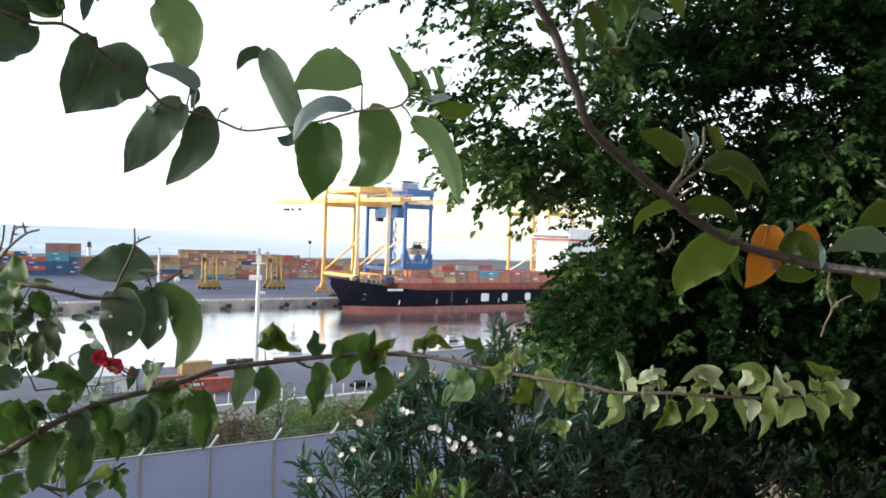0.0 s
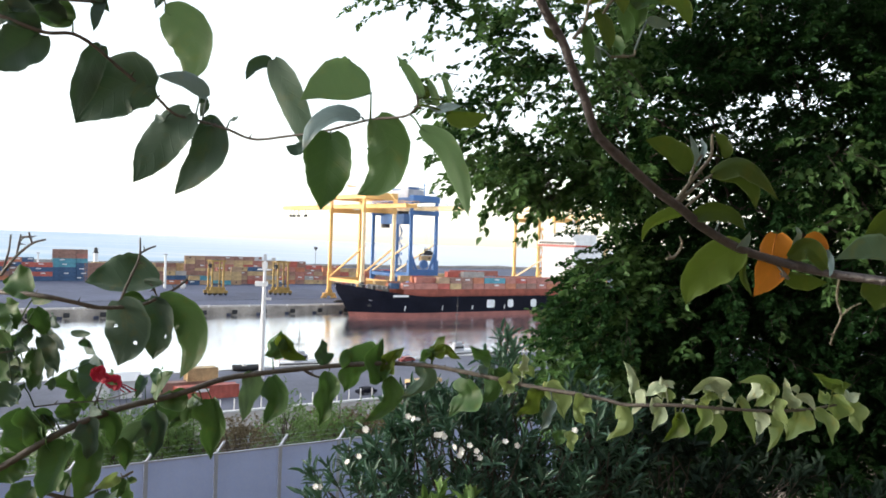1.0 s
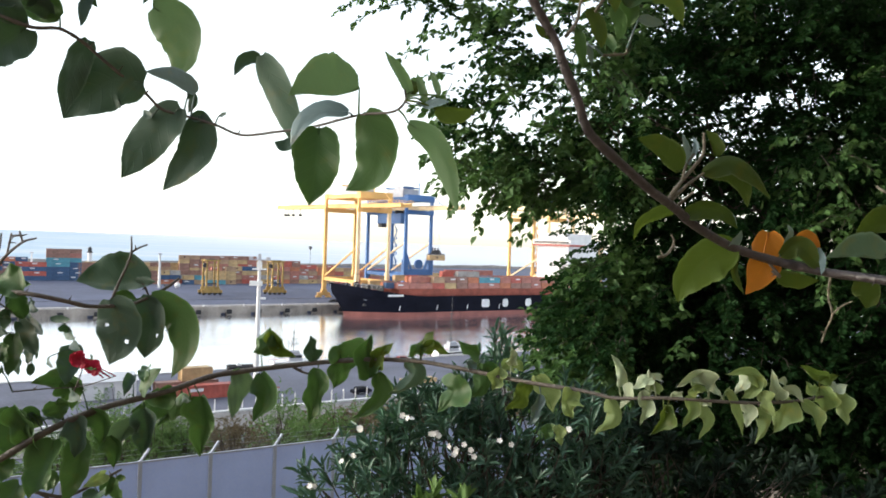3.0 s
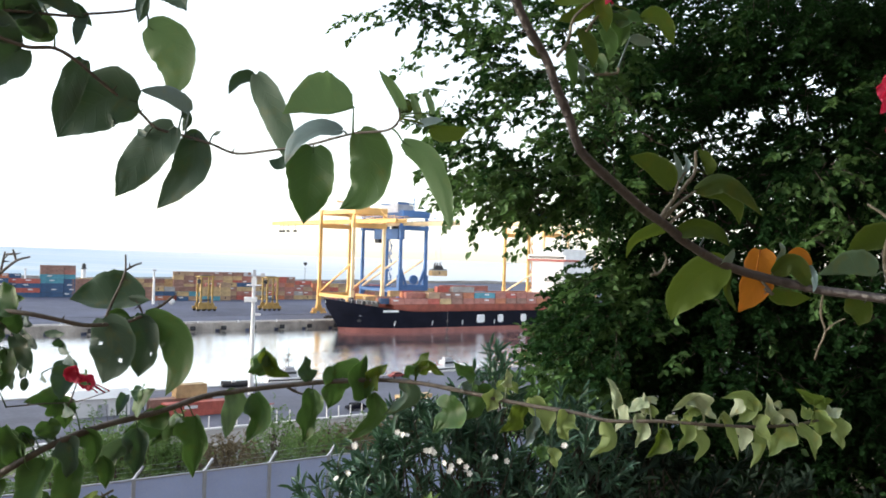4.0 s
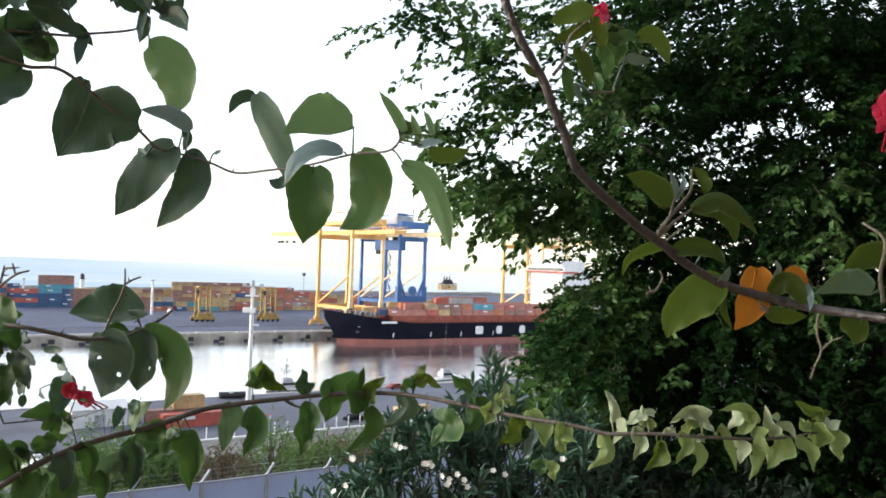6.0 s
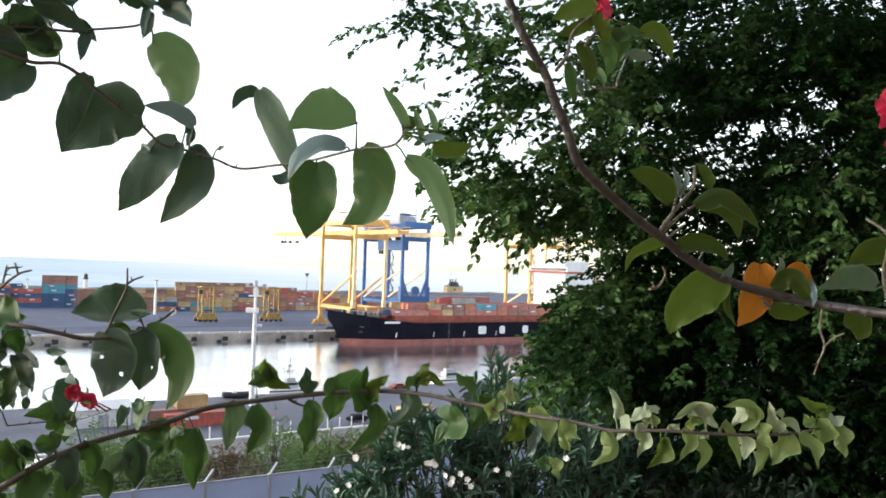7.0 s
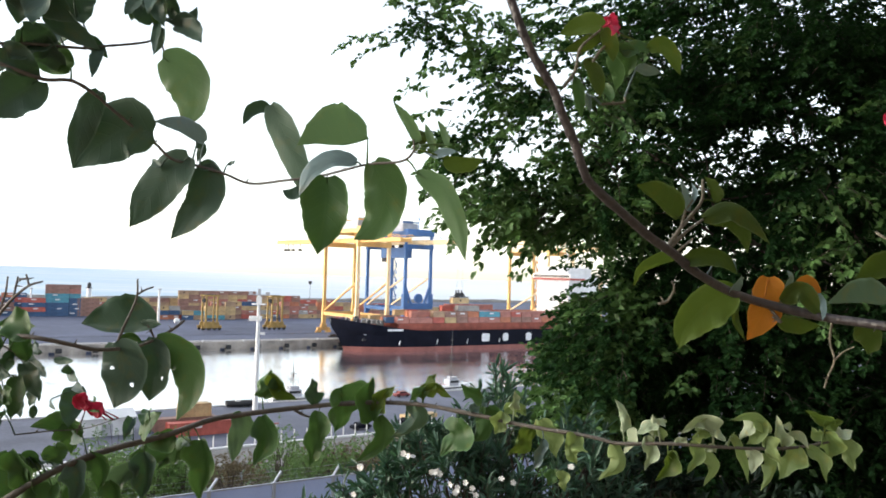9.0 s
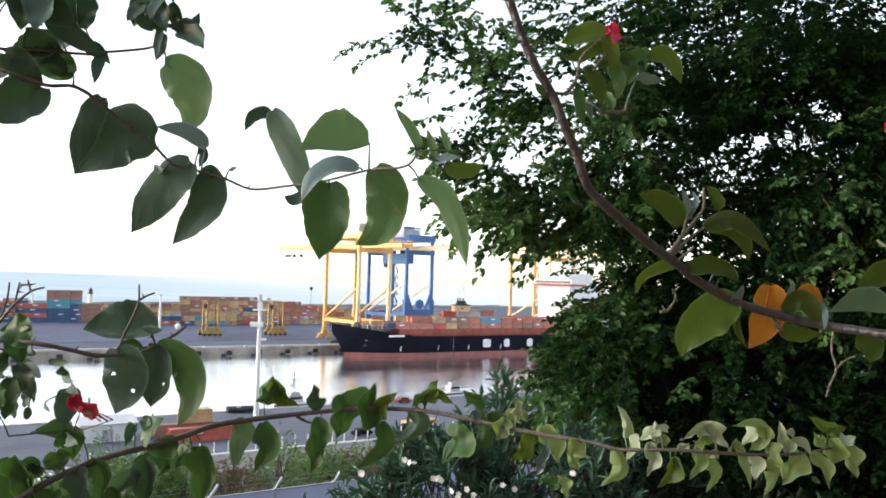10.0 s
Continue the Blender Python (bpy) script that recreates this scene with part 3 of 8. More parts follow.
part("portal_box", bevelled(boxes((-7.3, 7.3, -1.1, 1.1, 12, 16.5), (-8.5, -6.0, -1.2, 1.2, 4.6, 21), (6.0, 8.5, -1.2, 1.2, 4.6, 21)), 0.15), BLUE, crane_b, "heavy blue lower portal")
TROLLEY = thing("crane_trolley", PORT @ pose(44.2, 33.7, 45.4), "blue crane trolley cabin under the boom", "trolley")
part("cabin", bevelled(boxes((-2.2, 2.2, -11.5, 11.5, -3.4, 1.8)), 0.2), BLUE, TROLLEY)
for y in (-8, 6.5):
    part("wheel_frame", bevelled(boxes((-2.9, 2.9, y, y + 1.5, 1.6, 3.2)), 0.1), DARK, TROLLEY, "dark wheel frame")
part("driver_cab", bevelled(boxes((-1.6, 1.6, 8.0, 11.5, -5.4, -2.6)), 0.15), DARK, TROLLEY, "dark glazed driver's cab")
for sx in (-1, 1):
    part("knee", beam(bmesh.new(), (sx * 7.2, 0, 25), (sx * 3.4, 0, 15.5), 0.9), BLUE, crane_b)
bm = bmesh.new()
tube(bm, [(0.6, -0.6, 18.9), (0.6, 0.6, 18.9)], [2.2, 2.2], 18)
part("cable_drum", bm, BLUE, crane_b, "dark blue round cable reel")
quay_crane(PORT @ pose(138, 3.2, DECK), 18, YELLOW, PALE_YELLOW, PALE_YELLOW, BLUE, 40, -40, "yellow quay crane with a blue machinery house", low=9.0)

# ---- the container being loaded, hung from the blue crane ----
HOIST = thing("hoisted_container", PORT @ pose(50, 6, 25), "tan yellow container hanging under a dark crane spreader", "container")
hoist_box = BOX_MESHES[(20, "tan")].copy()
hoist_box.transform(Matrix.Diagonal((1.48, 1, 1, 1)))
part("box", hoist_box, None, HOIST, "", pose(0, 0, 0))
part("marking", SMALL_MARK, DARK, HOIST, "dark logo block", pose(0, -1.23, 1.35))
part("spreader", bevelled(boxes((-4.5, 4.5, -1.1, -0.7, 2.75, 3.2), (-4.5, 4.5, 0.7, 1.1, 2.75, 3.2), (-1.4, 1.4, -1.1, 1.1, 2.8, 3.6)), 0.05), DARK, HOIST, "dark steel spreader")
bm = bmesh.new()
for x in (-1.6, 0, 1.6):
    tube(bm, [(x, -0.5, 4.1), (x, 0.5, 4.1)], [0.85, 0.85], 12)
box(bm, -2.6, 2.6, -0.8, 0.8, 3.3, 3.9)
for x in (-2.2, -0.7, 0.9):
    beam(bm, (x, 0, 4.4), (x + 0.3, 0, 6.2), 0.5)
part("sheave_block", bm, DARK, HOIST, "dark sheaves of the head block")
bm = bmesh.new()
for x in (-1.6, 1.6):
    for y in (-0.5, 0.5):
        tube(bm, [(x, y, 4.0), (x * 0.7, y, 24.0)], [0.025, 0.025], 5)
part("cable", bm, DARK, HOIST, "thin hoist cables")


# ---- the container ship, lying along the quay ----
def ship():
    t = thing("container_ship", PORT @ pose(0, -13.5, 0), "dark navy container ship with red boot-top moored at the quay", "ship")
    length, half = 182.0, 13.0
    # stations: x, share of full breadth at keel, waterline and deck; bow rake per level
    levels = [(-0.6, 0.0), (0.0, 0.0), (1.7, 0.09), (1.85, 0.10), (7.0, 0.5), (10.0, 0.8), (12.0, 0.9), (14.6, 1.0)]

    def breadth(s, k):
        flare = 0.45 + 0.55 * k
        run = 34.0 - 16.0 * k
        u = min(1.0, max(0.0, s / run))
        return half * (1 - (1 - u) ** (1.6 + 0.8 * flare)) if u < 1 else half

    stations = [0.0, 0.6, 1.5, 3, 5, 8, 12, 16, 20, 24, 30, 36, 60, 100, 140, 165, length]
    rows = []
    bm = bmesh.new()
    for s in stations:
        row = []
        top = 9.1 + 5.5 * max(0.0, 1 - s / 32) ** 1.3
        for z, k in levels:
            zz = z if z < 8 else 7.0 + (z - 7.0) / 7.6 * (top - 7.0)
            x = -4.4 - 7.8 * k * max(0.0, 1 - s / 30) + s
            row.append((x, breadth(s, k), zz))
        rows.append(row)
    for side in (-1, 1):
        grid = [[bm.verts.new((x, side * y, z)) for x, y, z in row] for row in rows]
        for g0, g1 in zip(grid, grid[1:]):
            for i in range(len(levels) - 1):
                quad = [g0[i], g1[i], g1[i + 1], g0[i + 1]]
                f = bm.faces.new(quad if side < 0 else quad[::-1])
                f.material_index = 1 if levels[i + 1][0] < 3.0 else 0
        if side < 0:
            near = grid
    bmesh.ops.remove_doubles(bm, verts=bm.verts[:], dist=0.002)
    bmesh.ops.recalc_face_normals(bm, faces=bm.faces[:])
    hull = part("hull", bm, (NAVY, BOOT), t, "dark navy hull with a faded red boot-top")
    part("deck", boxes((-6, -2, -4.5, 4.5, 11.4, 11.6), (-2, 8, -6.5, 6.5, 11.4, 11.6), (8, 14, -10.2, 10.2, 8.5, 8.8), (14, 176, -12.6, 12.6, 8.5, 8.8)), OXIDE, t, "red-brown deck")
    part("hatch_coaming", bevelled(boxes((16, 116, -12.4, 12.4, 8.8, 12.3)), 0.08), OXIDE, t, "red-brown hatch coaming")
    bm = bmesh.new()
    for i in range(34):
        x = 13 + i * 2.6
        box(bm, x - 0.05, x + 0.05, -12.95, -12.85, 8.8, 10.0)
    box(bm, 12, 100, -12.95, -12.87, 9.9, 10.02)
    part("railing", bm, OXIDE, t)
    # breakwater, mooring gear and mast on the forecastle
    bm = boxes((9.6, 10.0, -9.5, 9.5, 8.8, 13.6), (-5, -3.6, -2, -0.8, 11.6, 14.6), (-1, 1, -4, -2.5, 11.6, 14.0), (2, 4, 2, 4, 11.6, 14.6), (4, 5, -6, -4.5, 11.6, 13.6))
    part("forecastle_gear", bevelled(bm, 0.06), DARK, t)
    bm = bmesh.new()
    tube(bm, [(3, 0, 11.6), (3, 0, 20)], [0.4, 0.2], 8)
    box(bm, 2.4, 3.6, -1.4, 1.4, 18.0, 18.3)
    part("foremast", bm, OXIDE, t)
    bm = bmesh.new()
    for k in range(11):
        u = k / 10
        x, y = -11.6 + 20 * u, -0.5 - 9.0 * min(1, u * 1.1)
        box(bm, x - 0.05, x + 0.05, y - 0.05, y + 0.05, 12.4, 15.2 - 1.6 * u)
        if k:
            beam(bm, last, (x, y, 15.15 - 1.6 * u), 0.09)
        last = (x, y, 15.15 - 1.6 * u)
    part("bow_rail", bm, WHITE, t)
    # anchor in its pocket, name bar, block letters as plain shapes, draught marks
    m = pose(1.8, -8.0, 8.6, 0, 0, -22)
    bm = bmesh.new()
    for a in range(7):
        a0, a1 = radians(60 + a * 40), radians(60 + (a + 1) * 40)
        beam(bm, m @ Vector((1.3 * math.cos(a0), 0, 1.3 * math.sin(a0))), m @ Vector((1.3 * math.cos(a1), 0, 1.3 * math.sin(a1))), 0.4)
    part("bow_emblem", bm, GREY, t, "pale ring-shaped emblem")
    part("anchor", bevelled(boxes((1.0, 2.6, -7.3, -6.4, 4.6, 5.4), (1.6, 2.0, -7.2, -6.5, 5.2, 6.8)), 0.08), DARK, t)
    part("name_bar", boxes((10.2, 18.0, -13.05, -12.4, 9.0, 9.9)), WHITE, t, "white bar of lettering")
    for x, w in ((64.0, 4.6), (76.0, 3.4), (90.5, 3.6)):
        bm = bmesh.new()
        power = 0.35 if w > 4 else 0.6
        ring = []
        for k in range(24):
            c, s = math.cos(k * math.tau / 24), math.sin(k * math.tau / 24)
            ring.append((x + math.copysign(abs(c) ** power, c) * w / 2, 5.5 + math.copysign(abs(s) ** power, s) * 1.9))
        front, rear = [[bm.verts.new((a, y, b)) for a, b in ring] for y in (-13.1, -12.95)]
        bm.faces.new(front)
        bm.faces.new(rear[::-1])
        for k in range(24):
            bm.faces.new((front[k], rear[k], rear[(k + 1) % 24], front[(k + 1) % 24]))
        bmesh.ops.recalc_face_normals(bm, faces=bm.faces[:])
        part("hull_emblem", bm, WHITE, t, "white block emblem on the hull")
    for x in (16, 36, 53, 72):
        bm = bmesh.new()
        beam(bm, (x, -13.1, 2.9), (x + 0.5, -13.1, 5.0), 0.55, 0.2)
        part("tug_mark", bm, WHITE, t, "short white stripe")
    # superstructure
    dh = part("deckhouse", bevelled(boxes((117, 138, -12, 12, 8.8, 36.5), (119, 136, -9, 9, 36.5, 40), (116, 126, -14.5, 14.5, 33.6, 36.7)), 0.15), WHITE, t, "white multi-storey deckhouse")
    for k in range(6):
        for j in range(5):
            part("window", boxes((119.6 + j * 3.4, 120.6 + j * 3.4, -12.06, -11.99, 12.2 + k * 2.75, 13.1 + k * 2.75)), GLASS, dh)
    part("bridge_window", boxes((115.94, 116, -13.5, 13.5, 34.7, 36.0)), GLASS, dh)
    part("bridge_stripe", boxes((115.8, 126.2, -14.6, -14.52, 33.4, 34.4), (115.75, 115.85, -14.6, 14.6, 33.4, 34.4)), BOX_COLOURS["red"], dh, "red stripe along the bridge wing")
    part("funnel", bevelled(boxes((142, 150, -4, 4, 8.8, 36)), 0.3), BOX_COLOURS["tan"], t, "ochre funnel")
    bm = bmesh.new()
    tube(bm, [(127, 0, 40), (127, 0, 50)], [0.5, 0.2], 8)
    box(bm, 126, 128, -3, 3, 44, 44.4)
    box(bm, 125.2, 128.8, -0.3, 0.3, 46.5, 46.9)
    part("radar_mast", bm, WHITE, t)
    return t


ship()
random.seed(27)
# deck cargo, two tiers high along the near side and rows behind
for row in range(4):
    y = -13.5 - 11.2 + row * (2.8 if row < 3 else 5.6)
    x = 11.0 + (4 if row == 0 else 0)
    while x < 106:
        size = 40 if random.random() < 0.45 else 20
        step = 12.19 if size == 40 else 6.06
        tiers = (2 if x > 22 else 1) + (1 if row > 1 and 36 < x < 80 and random.random() < 0.55 else 0)
        for k in range(tiers):
            col = random.choice(["tan" if x < 44 else "oxide", "oxide", "orange", "red", "oxide", "brown", "tan" if x < 50 else "oxide", "tan" if x < 46 else "orange", "tan" if x < 40 else "brown", "ochre" if x < 56 else "oxide"] if random.random() > 0.03 else ["teal", "blue"])
            if row > 0 and k < tiers - 1 - (x < 22):
                continue
            container(PORT @ pose(x + step / 2, y, 12.34 + k * 2.6), size, col, "stowed on the ship's deck", "containers on the ship", False if row else None)
        x += step + 0.5

container(PORT @ pose(56, -21.9, 17.56), 40, "grey", "stowed on the ship's deck", "containers on the ship", False)

# ---- yard poles, lighthouse, small vehicles ----
def light_pole(m, h, label):
    t = thing("light_pole", m, label, "light pole", "light poles")
    bm = bmesh.new()
    tube(bm, [(0, 0, 0), (0, 0, h * 0.5), (0, 0, h)], [0.75, 0.65, 0.5], 10)
    part("pole", bm, WHITE, t)
    part("lamp_head", bevelled(boxes((-1.1, 1.1, -0.5, 0.5, h, h + 0.5)), 0.06), GREY, t, "grey floodlight head")
    return t


light_pole(PORT @ pose(-46, 118, DECK), 18, "white yard light pole standing before the containers")
light_pole(PORT @ pose(-90, 235, DECK), 14, "thin white pole far across the yard")
t = thing("lighthouse", PORT @ pose(-35, 330, DECK), "small white harbour light tower with a dark lantern", "lighthouse")
part("tower", tube(bmesh.new(), [(0, 0, 0), (0, 0, 12)], [2.0, 1.6], 12), WHITE, t)
part("lantern", tube(bmesh.new(), [(0, 0, 12), (0, 0, 13), (0, 0, 15.5), (0, 0, 16.6)], [2.4, 1.4, 1.4, 0.2], 12), DARK, t, "dark lantern house")
t = thing("navigation_mark", PORT @ pose(132, 300, DECK), "dark topmark on a thin pole behind the stacks", "mark")
part("pole", tube(bmesh.new(), [(0, 0, 0), (0, 0, 20)], [0.2, 0.15], 6), DARK, t)
part("topmark", tube(bmesh.new(), [(0, 0, 18.5), (0, 0, 20), (0, 0, 21.5)], [0.2, 1.5, 1.5], 8), DARK, t)


def car(m, paint, label, long=4.3):
    """A small car: body, glasshouse, wheels, windows."""
    t = thing("car", m, label, "car", "parked cars")
    body = bmesh.new()
    prof = [(-long / 2, 0.35), (-long / 2, 0.75), (-long / 2 + 0.3, 0.95), (-long / 2 + 1.0, 1.0), (-0.9, 1.45), (0.9, 1.48), (long / 2 - 0.5, 1.0), (long / 2, 0.85), (long / 2, 0.35)]
    lo, hi = [[body.verts.new((x, y * (0.86 if z > 1.2 else 1), z)) for x, z in prof] for y in (-0.85, 0.85)]
    for i in range(len(prof)):
        j = (i + 1) % len(prof)
        body.faces.new((lo[i], lo[j], hi[j], hi[i]))
    body.faces.new(lo[::-1])
    body.faces.new(hi)
    part("body", body, paint, t)
    for s in (-1, 1):
        part("side_window", boxes((-1.2, 1.2, s * 0.80 - 0.02, s * 0.80 + 0.02, 1.02, 1.36)), GLASS, t, "dark glass")
        for x in (-1.3, 1.3):
            part("wheel", tube(bmesh.new(), [(x, s * 0.86 - 0.1, 0.32), (x, s * 0.86 + 0.1, 0.32)], [0.32, 0.32], 12), RUBBER, t)
    return t


car(PORT @ pose(10, 9.5, DECK + 0.06), WHITE, "white car parked on the quay apron", 4.8)
car(PORT @ pose(3, 11, DECK + 0.06), DARK, "dark car parked on the quay apron")
car(PORT @ pose(-72, 10, DECK + 0.06), DARK, "dark pickup on the quay apron", 5.0)
t = thing("radome", PORT @ pose(-38, 112, DECK), "white round tank standing at the foot of a pole", "tank")
bm = bmesh.new()
bmesh.ops.create_uvsphere(bm, u_segments=12, v_segments=8, radius=1.6)
part("ball", bm, WHITE, t, "", pose(0, 0, 1.75), True)
part("foot", boxes((-0.8, 0.8, -0.8, 0.8, 0, 0.5)), GREY, t)

# ---- the near shore: road along the basin, the hillside up to the camera and behind it ----
def height(x, y):
    """Ground level in the harbour frame."""
    # past y -347 the steep bank is unseen, added to shut out sky light
    steps = [(-152, 2.5), (-222, 2.5), (-228, 3.6), (-308, 23.6), (-316, 24.2), (-344, 33.2), (-347, 33.6), (-354, 47), (-364, 62), (-400, 88), (-620, 130)]
    z = steps[-1][1]
    for (y0, z0), (y1, z1) in zip(steps, steps[1:]):
        if y1 <= y <= y0:
            z = z0 + (z1 - z0) * (y0 - y) / (y0 - y1)
    if y < -226:
        z += 0.5 * noise.noise(Vector((x * 0.12, y * 0.12, 0))) * min(1, (-226 - y) / 10)
    return z


VERGE = mat("gravel_verge", (0.20, 0.195, 0.19), 0.95, 0, 0.35, 0.5, 12, 0.4)
bm = bmesh.new()
xs = [-900, -700, -520, -400] + [-340 + 5 * i for i in range(60)] + [20, 120, 260, 450, 700, 900]
ys = [-152, -190, -222, -225, -228] + [-232 - 4 * i for i in range(38)] + [-400, -430, -470, -540, -620]
grid = [[bm.verts.new((x, y, height(x, y))) for x in xs] for y in ys]
for j in range(len(ys) - 1):
    for i in range(len(xs) - 1):
        bm.faces.new((grid[j][i], grid[j + 1][i], grid[j + 1][i + 1], grid[j][i + 1])).material_index = 1 if ys[j] > -222 else 0
bmesh.ops.recalc_face_normals(bm, faces=bm.faces[:])
ground = tagged(part("ground", bm, (SOIL, ROAD), None, "hillside of dry soil above a dark quay road", PORT), "", "ground", "", "structure")
part("near_quay_wall", boxes((-900, 900, -152, -150.8, -1, 2.62)), PALE_CONCRETE, ground, "pale concrete edge of the near quay")
part("kerb", boxes((-300, 120, -197.4, -196.5, 2.5, 2.85)), WHITE, ground, "white painted kerb below the posts")
part("verge", boxes((-300, 120, -215, -197.6, 2.3, 2.62)), VERGE, ground, "pale gravel verge")


def fence_post(m):
    return tagged(part("fence_post", mesh_of(bevelled(boxes((-0.09, 0.09, -0.09, 0.09, 0, 2.1)), 0.02), "fence_post", WHITE), None, None, "white painted fence post on the kerb", m), "", "post", "posts along the quay road")


post_a = fence_post(PORT @ pose(-150, -196.9, 2.85))
for i in range(1, 64):
    copy_thing(post_a, PORT @ pose(-150 + i * 2.6, -196.9, 2.85))

# lighting mast on the near quay
mast = thing("lighting_mast", pose(-41.0, 190, 2.5), "tall white lighting mast with small platforms on the near quay", "mast")
part("pole", tube(bmesh.new(), [(0, 0, 0), (0, 0, 12), (0, 0, 26.3)], [0.62, 0.5, 0.32], 12), WHITE, mast)
part("platform", bevelled(boxes((-1.5, 1.5, -0.7, 0.7, 24.2, 24.5), (-0.5, 0.5, -0.5, 0.5, 24.5, 26.0)), 0.04), WHITE, mast)
part("platform", bevelled(boxes((-2.0, 0.7, -0.6, 0.6, 20.6, 21.7)), 0.05), WHITE, mast)
part("lamp_bar", bevelled(boxes((-2.4, 2.4, -0.2, 0.2, 26.3, 26.55), (-2.3, -1.5, -0.4, 0.4, 26.5, 27.1), (1.5, 2.3, -0.4, 0.4, 26.5, 27.1), (-0.3, 0.3, -0.3, 0.3, 26.5, 27.8)), 0.04), GREY, mast, "grey floodlights")
part("bracket", bevelled(boxes((0.4, 1.6, -0.3, 0.3, 17.6, 18.1)), 0.04), WHITE, mast)


def work_boat(m, label, tall):
    t = thing("work_boat", m, label, "boat", "boats at the near quay")
    bm = bmesh.new()
    rows = []
    for s, w in ((-6.5, 1.9), (-3, 2.1), (1, 2.1), (4, 1.6), (6, 0.7), (7, 0.05)):
        rows.append([bm.verts.new((s, y, z)) for y, z in ((-w * 0.8, -0.3), (-w, 1.3 + max(0, s) * 0.08), (w, 1.3 + max(0, s) * 0.08), (w * 0.8, -0.3))])
    for a, b in zip(rows, rows[1:]):
        for k in range(3):
            bm.faces.new((a[k], b[k], b[k + 1], a[k + 1]))
    bm.faces.new(rows[0])
    part("hull", bm, WHITE, t, "white hull")
    cab = part("wheelhouse", bevelled(boxes((-2.2, 1.6, -1.4, 1.4, 1.3, 3.2), (-1.5, 0.9, -1.1, 1.1, 3.2, 4.0)), 0.12), GREY, t)
    part("window", boxes((-1.9, 1.3, -1.43, -1.39, 2.2, 2.9), (1.6, 1.64, -1.1, 1.1, 2.2, 2.9)), GLASS, cab, "dark windows")
    bm = bmesh.new()
    tube(bm, [(-0.5, 0, 4.0), (-0.5, 0, tall)], [0.12, 0.05], 6)
    beam(bm, (-1.3, 0, 4.4), (-0.5, 0, tall * 0.72), 0.1)
    for k, w in ((0.52, 1.3), (0.66, 0.9), (0.8, 0.5)):
        box(bm, -0.58, -0.42, -w, w, tall * k, tall * k + 0.14)
        box(bm, -0.5 - w, -0.5 + w, -0.07, 0.07, tall * k + 0.3, tall * k + 0.42)
    for x, y in ((-1.6, -1), (0.6, -1), (-1.6, 1), (0.6, 1)):
        tube(bm, [(x, y, 3.1), (x, y, 6.6)], [0.06, 0.05], 5)
    part("mast", bm, DARK, t, "dark mast with antennas")
    part("rub_rail", boxes((-6.6, 4.5, -2.25, -2.0, 0.7, 1.0), (-6.6, 4.5, 2.0, 2.25, 0.7, 1.0)), RUBBER, t, "black rubbing strake")
    part("stern_rail", boxes((-6.4, -6.3, -1.8, 1.8, 2.1, 2.2), (-6.4, -6.3, -1.8, -1.7, 1.3, 2.2), (-6.4, -6.3, 1.7, 1.8, 1.3, 2.2), (-6.4, -3, -1.9, -1.8, 2.1, 2.2)), BOX_COLOURS["red"], t, "red railing")
    return t


work_boat(pose(-38.5, 226, 0, 0, 0, 30), "white work boat with a grey mast moored off the near quay", 10.5)
work_boat(pose(3.6, 258, 0, 0, 0, 38), "white pilot boat with a tall dark mast beside the near quay", 18.5)
t = thing("inflatable_boat", pose(-46.6, 199.5, 2.62, 0, 0, 20), "black inflatable boat lying on the near quay edge", "boat")
bm = bmesh.new()
for s in (-1, 1):
    tube(bm, smooth_path([(-3.2, s * 1.0, 0.62), (0, s * 1.1, 0.62), (2.4, s * 0.8, 0.72), (3.5, s * 0.1, 0.95)]), [0.55] * 18 + [0.35], 10)
part("tube", bm, RUBBER, t, "", None, True)
part("floor", boxes((-3.2, 2.4, -0.9, 0.9, 0.1, 0.5)), DARK, t)
part("console", bevelled(boxes((-1.0, 0.0, -0.4, 0.4, 0.5, 1.5)), 0.08), WHITE, t)

# containers, shed and vehicles beside the road
container(pose(-46.2, 165, 2.52, 0, 0, 35), 40, "red", "standing on the quay road", "containers by the road", True)
container(pose(-50.3, 169, 2.52, 0, 0, 35), 40, "brown", "standing on the quay road", "containers by the road", False)
container(pose(-48.8, 170.0, 5.13, 0, 0, 35), 20, "tan", "stacked by the quay road", "containers by the road", False)
shed = thing("quay_shed", pose(-64.0, 163, 2.5, 0, 0, 35), "low white shed with a pale roof beside the road", "shed")
part("body", boxes((-5, 5, -3, 3, 0, 3.4)), WHITE, shed)
bm = bmesh.new()
rf = [bm.verts.new(c) for c in ((-5.4, -3.5, 3.4), (5.4, -3.5, 3.4), (5.4, 3.5, 3.4), (-5.4, 3.5, 3.4), (-5.4, 0, 4.6), (5.4, 0, 4.6))]
for f in ((0, 1, 5, 4), (2, 3, 4, 5), (1, 2, 5), (3, 0, 4), (3, 2, 1, 0)):
    bm.faces.new([rf[i] for i in f])
part("roof", bm, WHITE, shed)
part("door", boxes((-1, 1, -3.05, -2.98, 0, 2.3)), GREY, shed)
SILVER = mat("silver_car_paint", (0.55, 0.56, 0.58), 0.3, 0.3, 0.1, 1, 10, 0.02)
car(PORT @ pose(-163, -207, 2.64, 0, 0, 12), SILVER, "silver car parked below the hillside")
car(PORT @ pose(-158, -206, 2.64, 0, 0, 8), WHITE, "white car parked below the hillside")
car(PORT @ pose(-63.9, -155.6, 2.52, 0, 0, 4), mat("dark_red_car_paint", (0.24, 0.04, 0.035), 0.35, 0, 0.15, 0.3, 10, 0.02), "dark red car on the quay road")
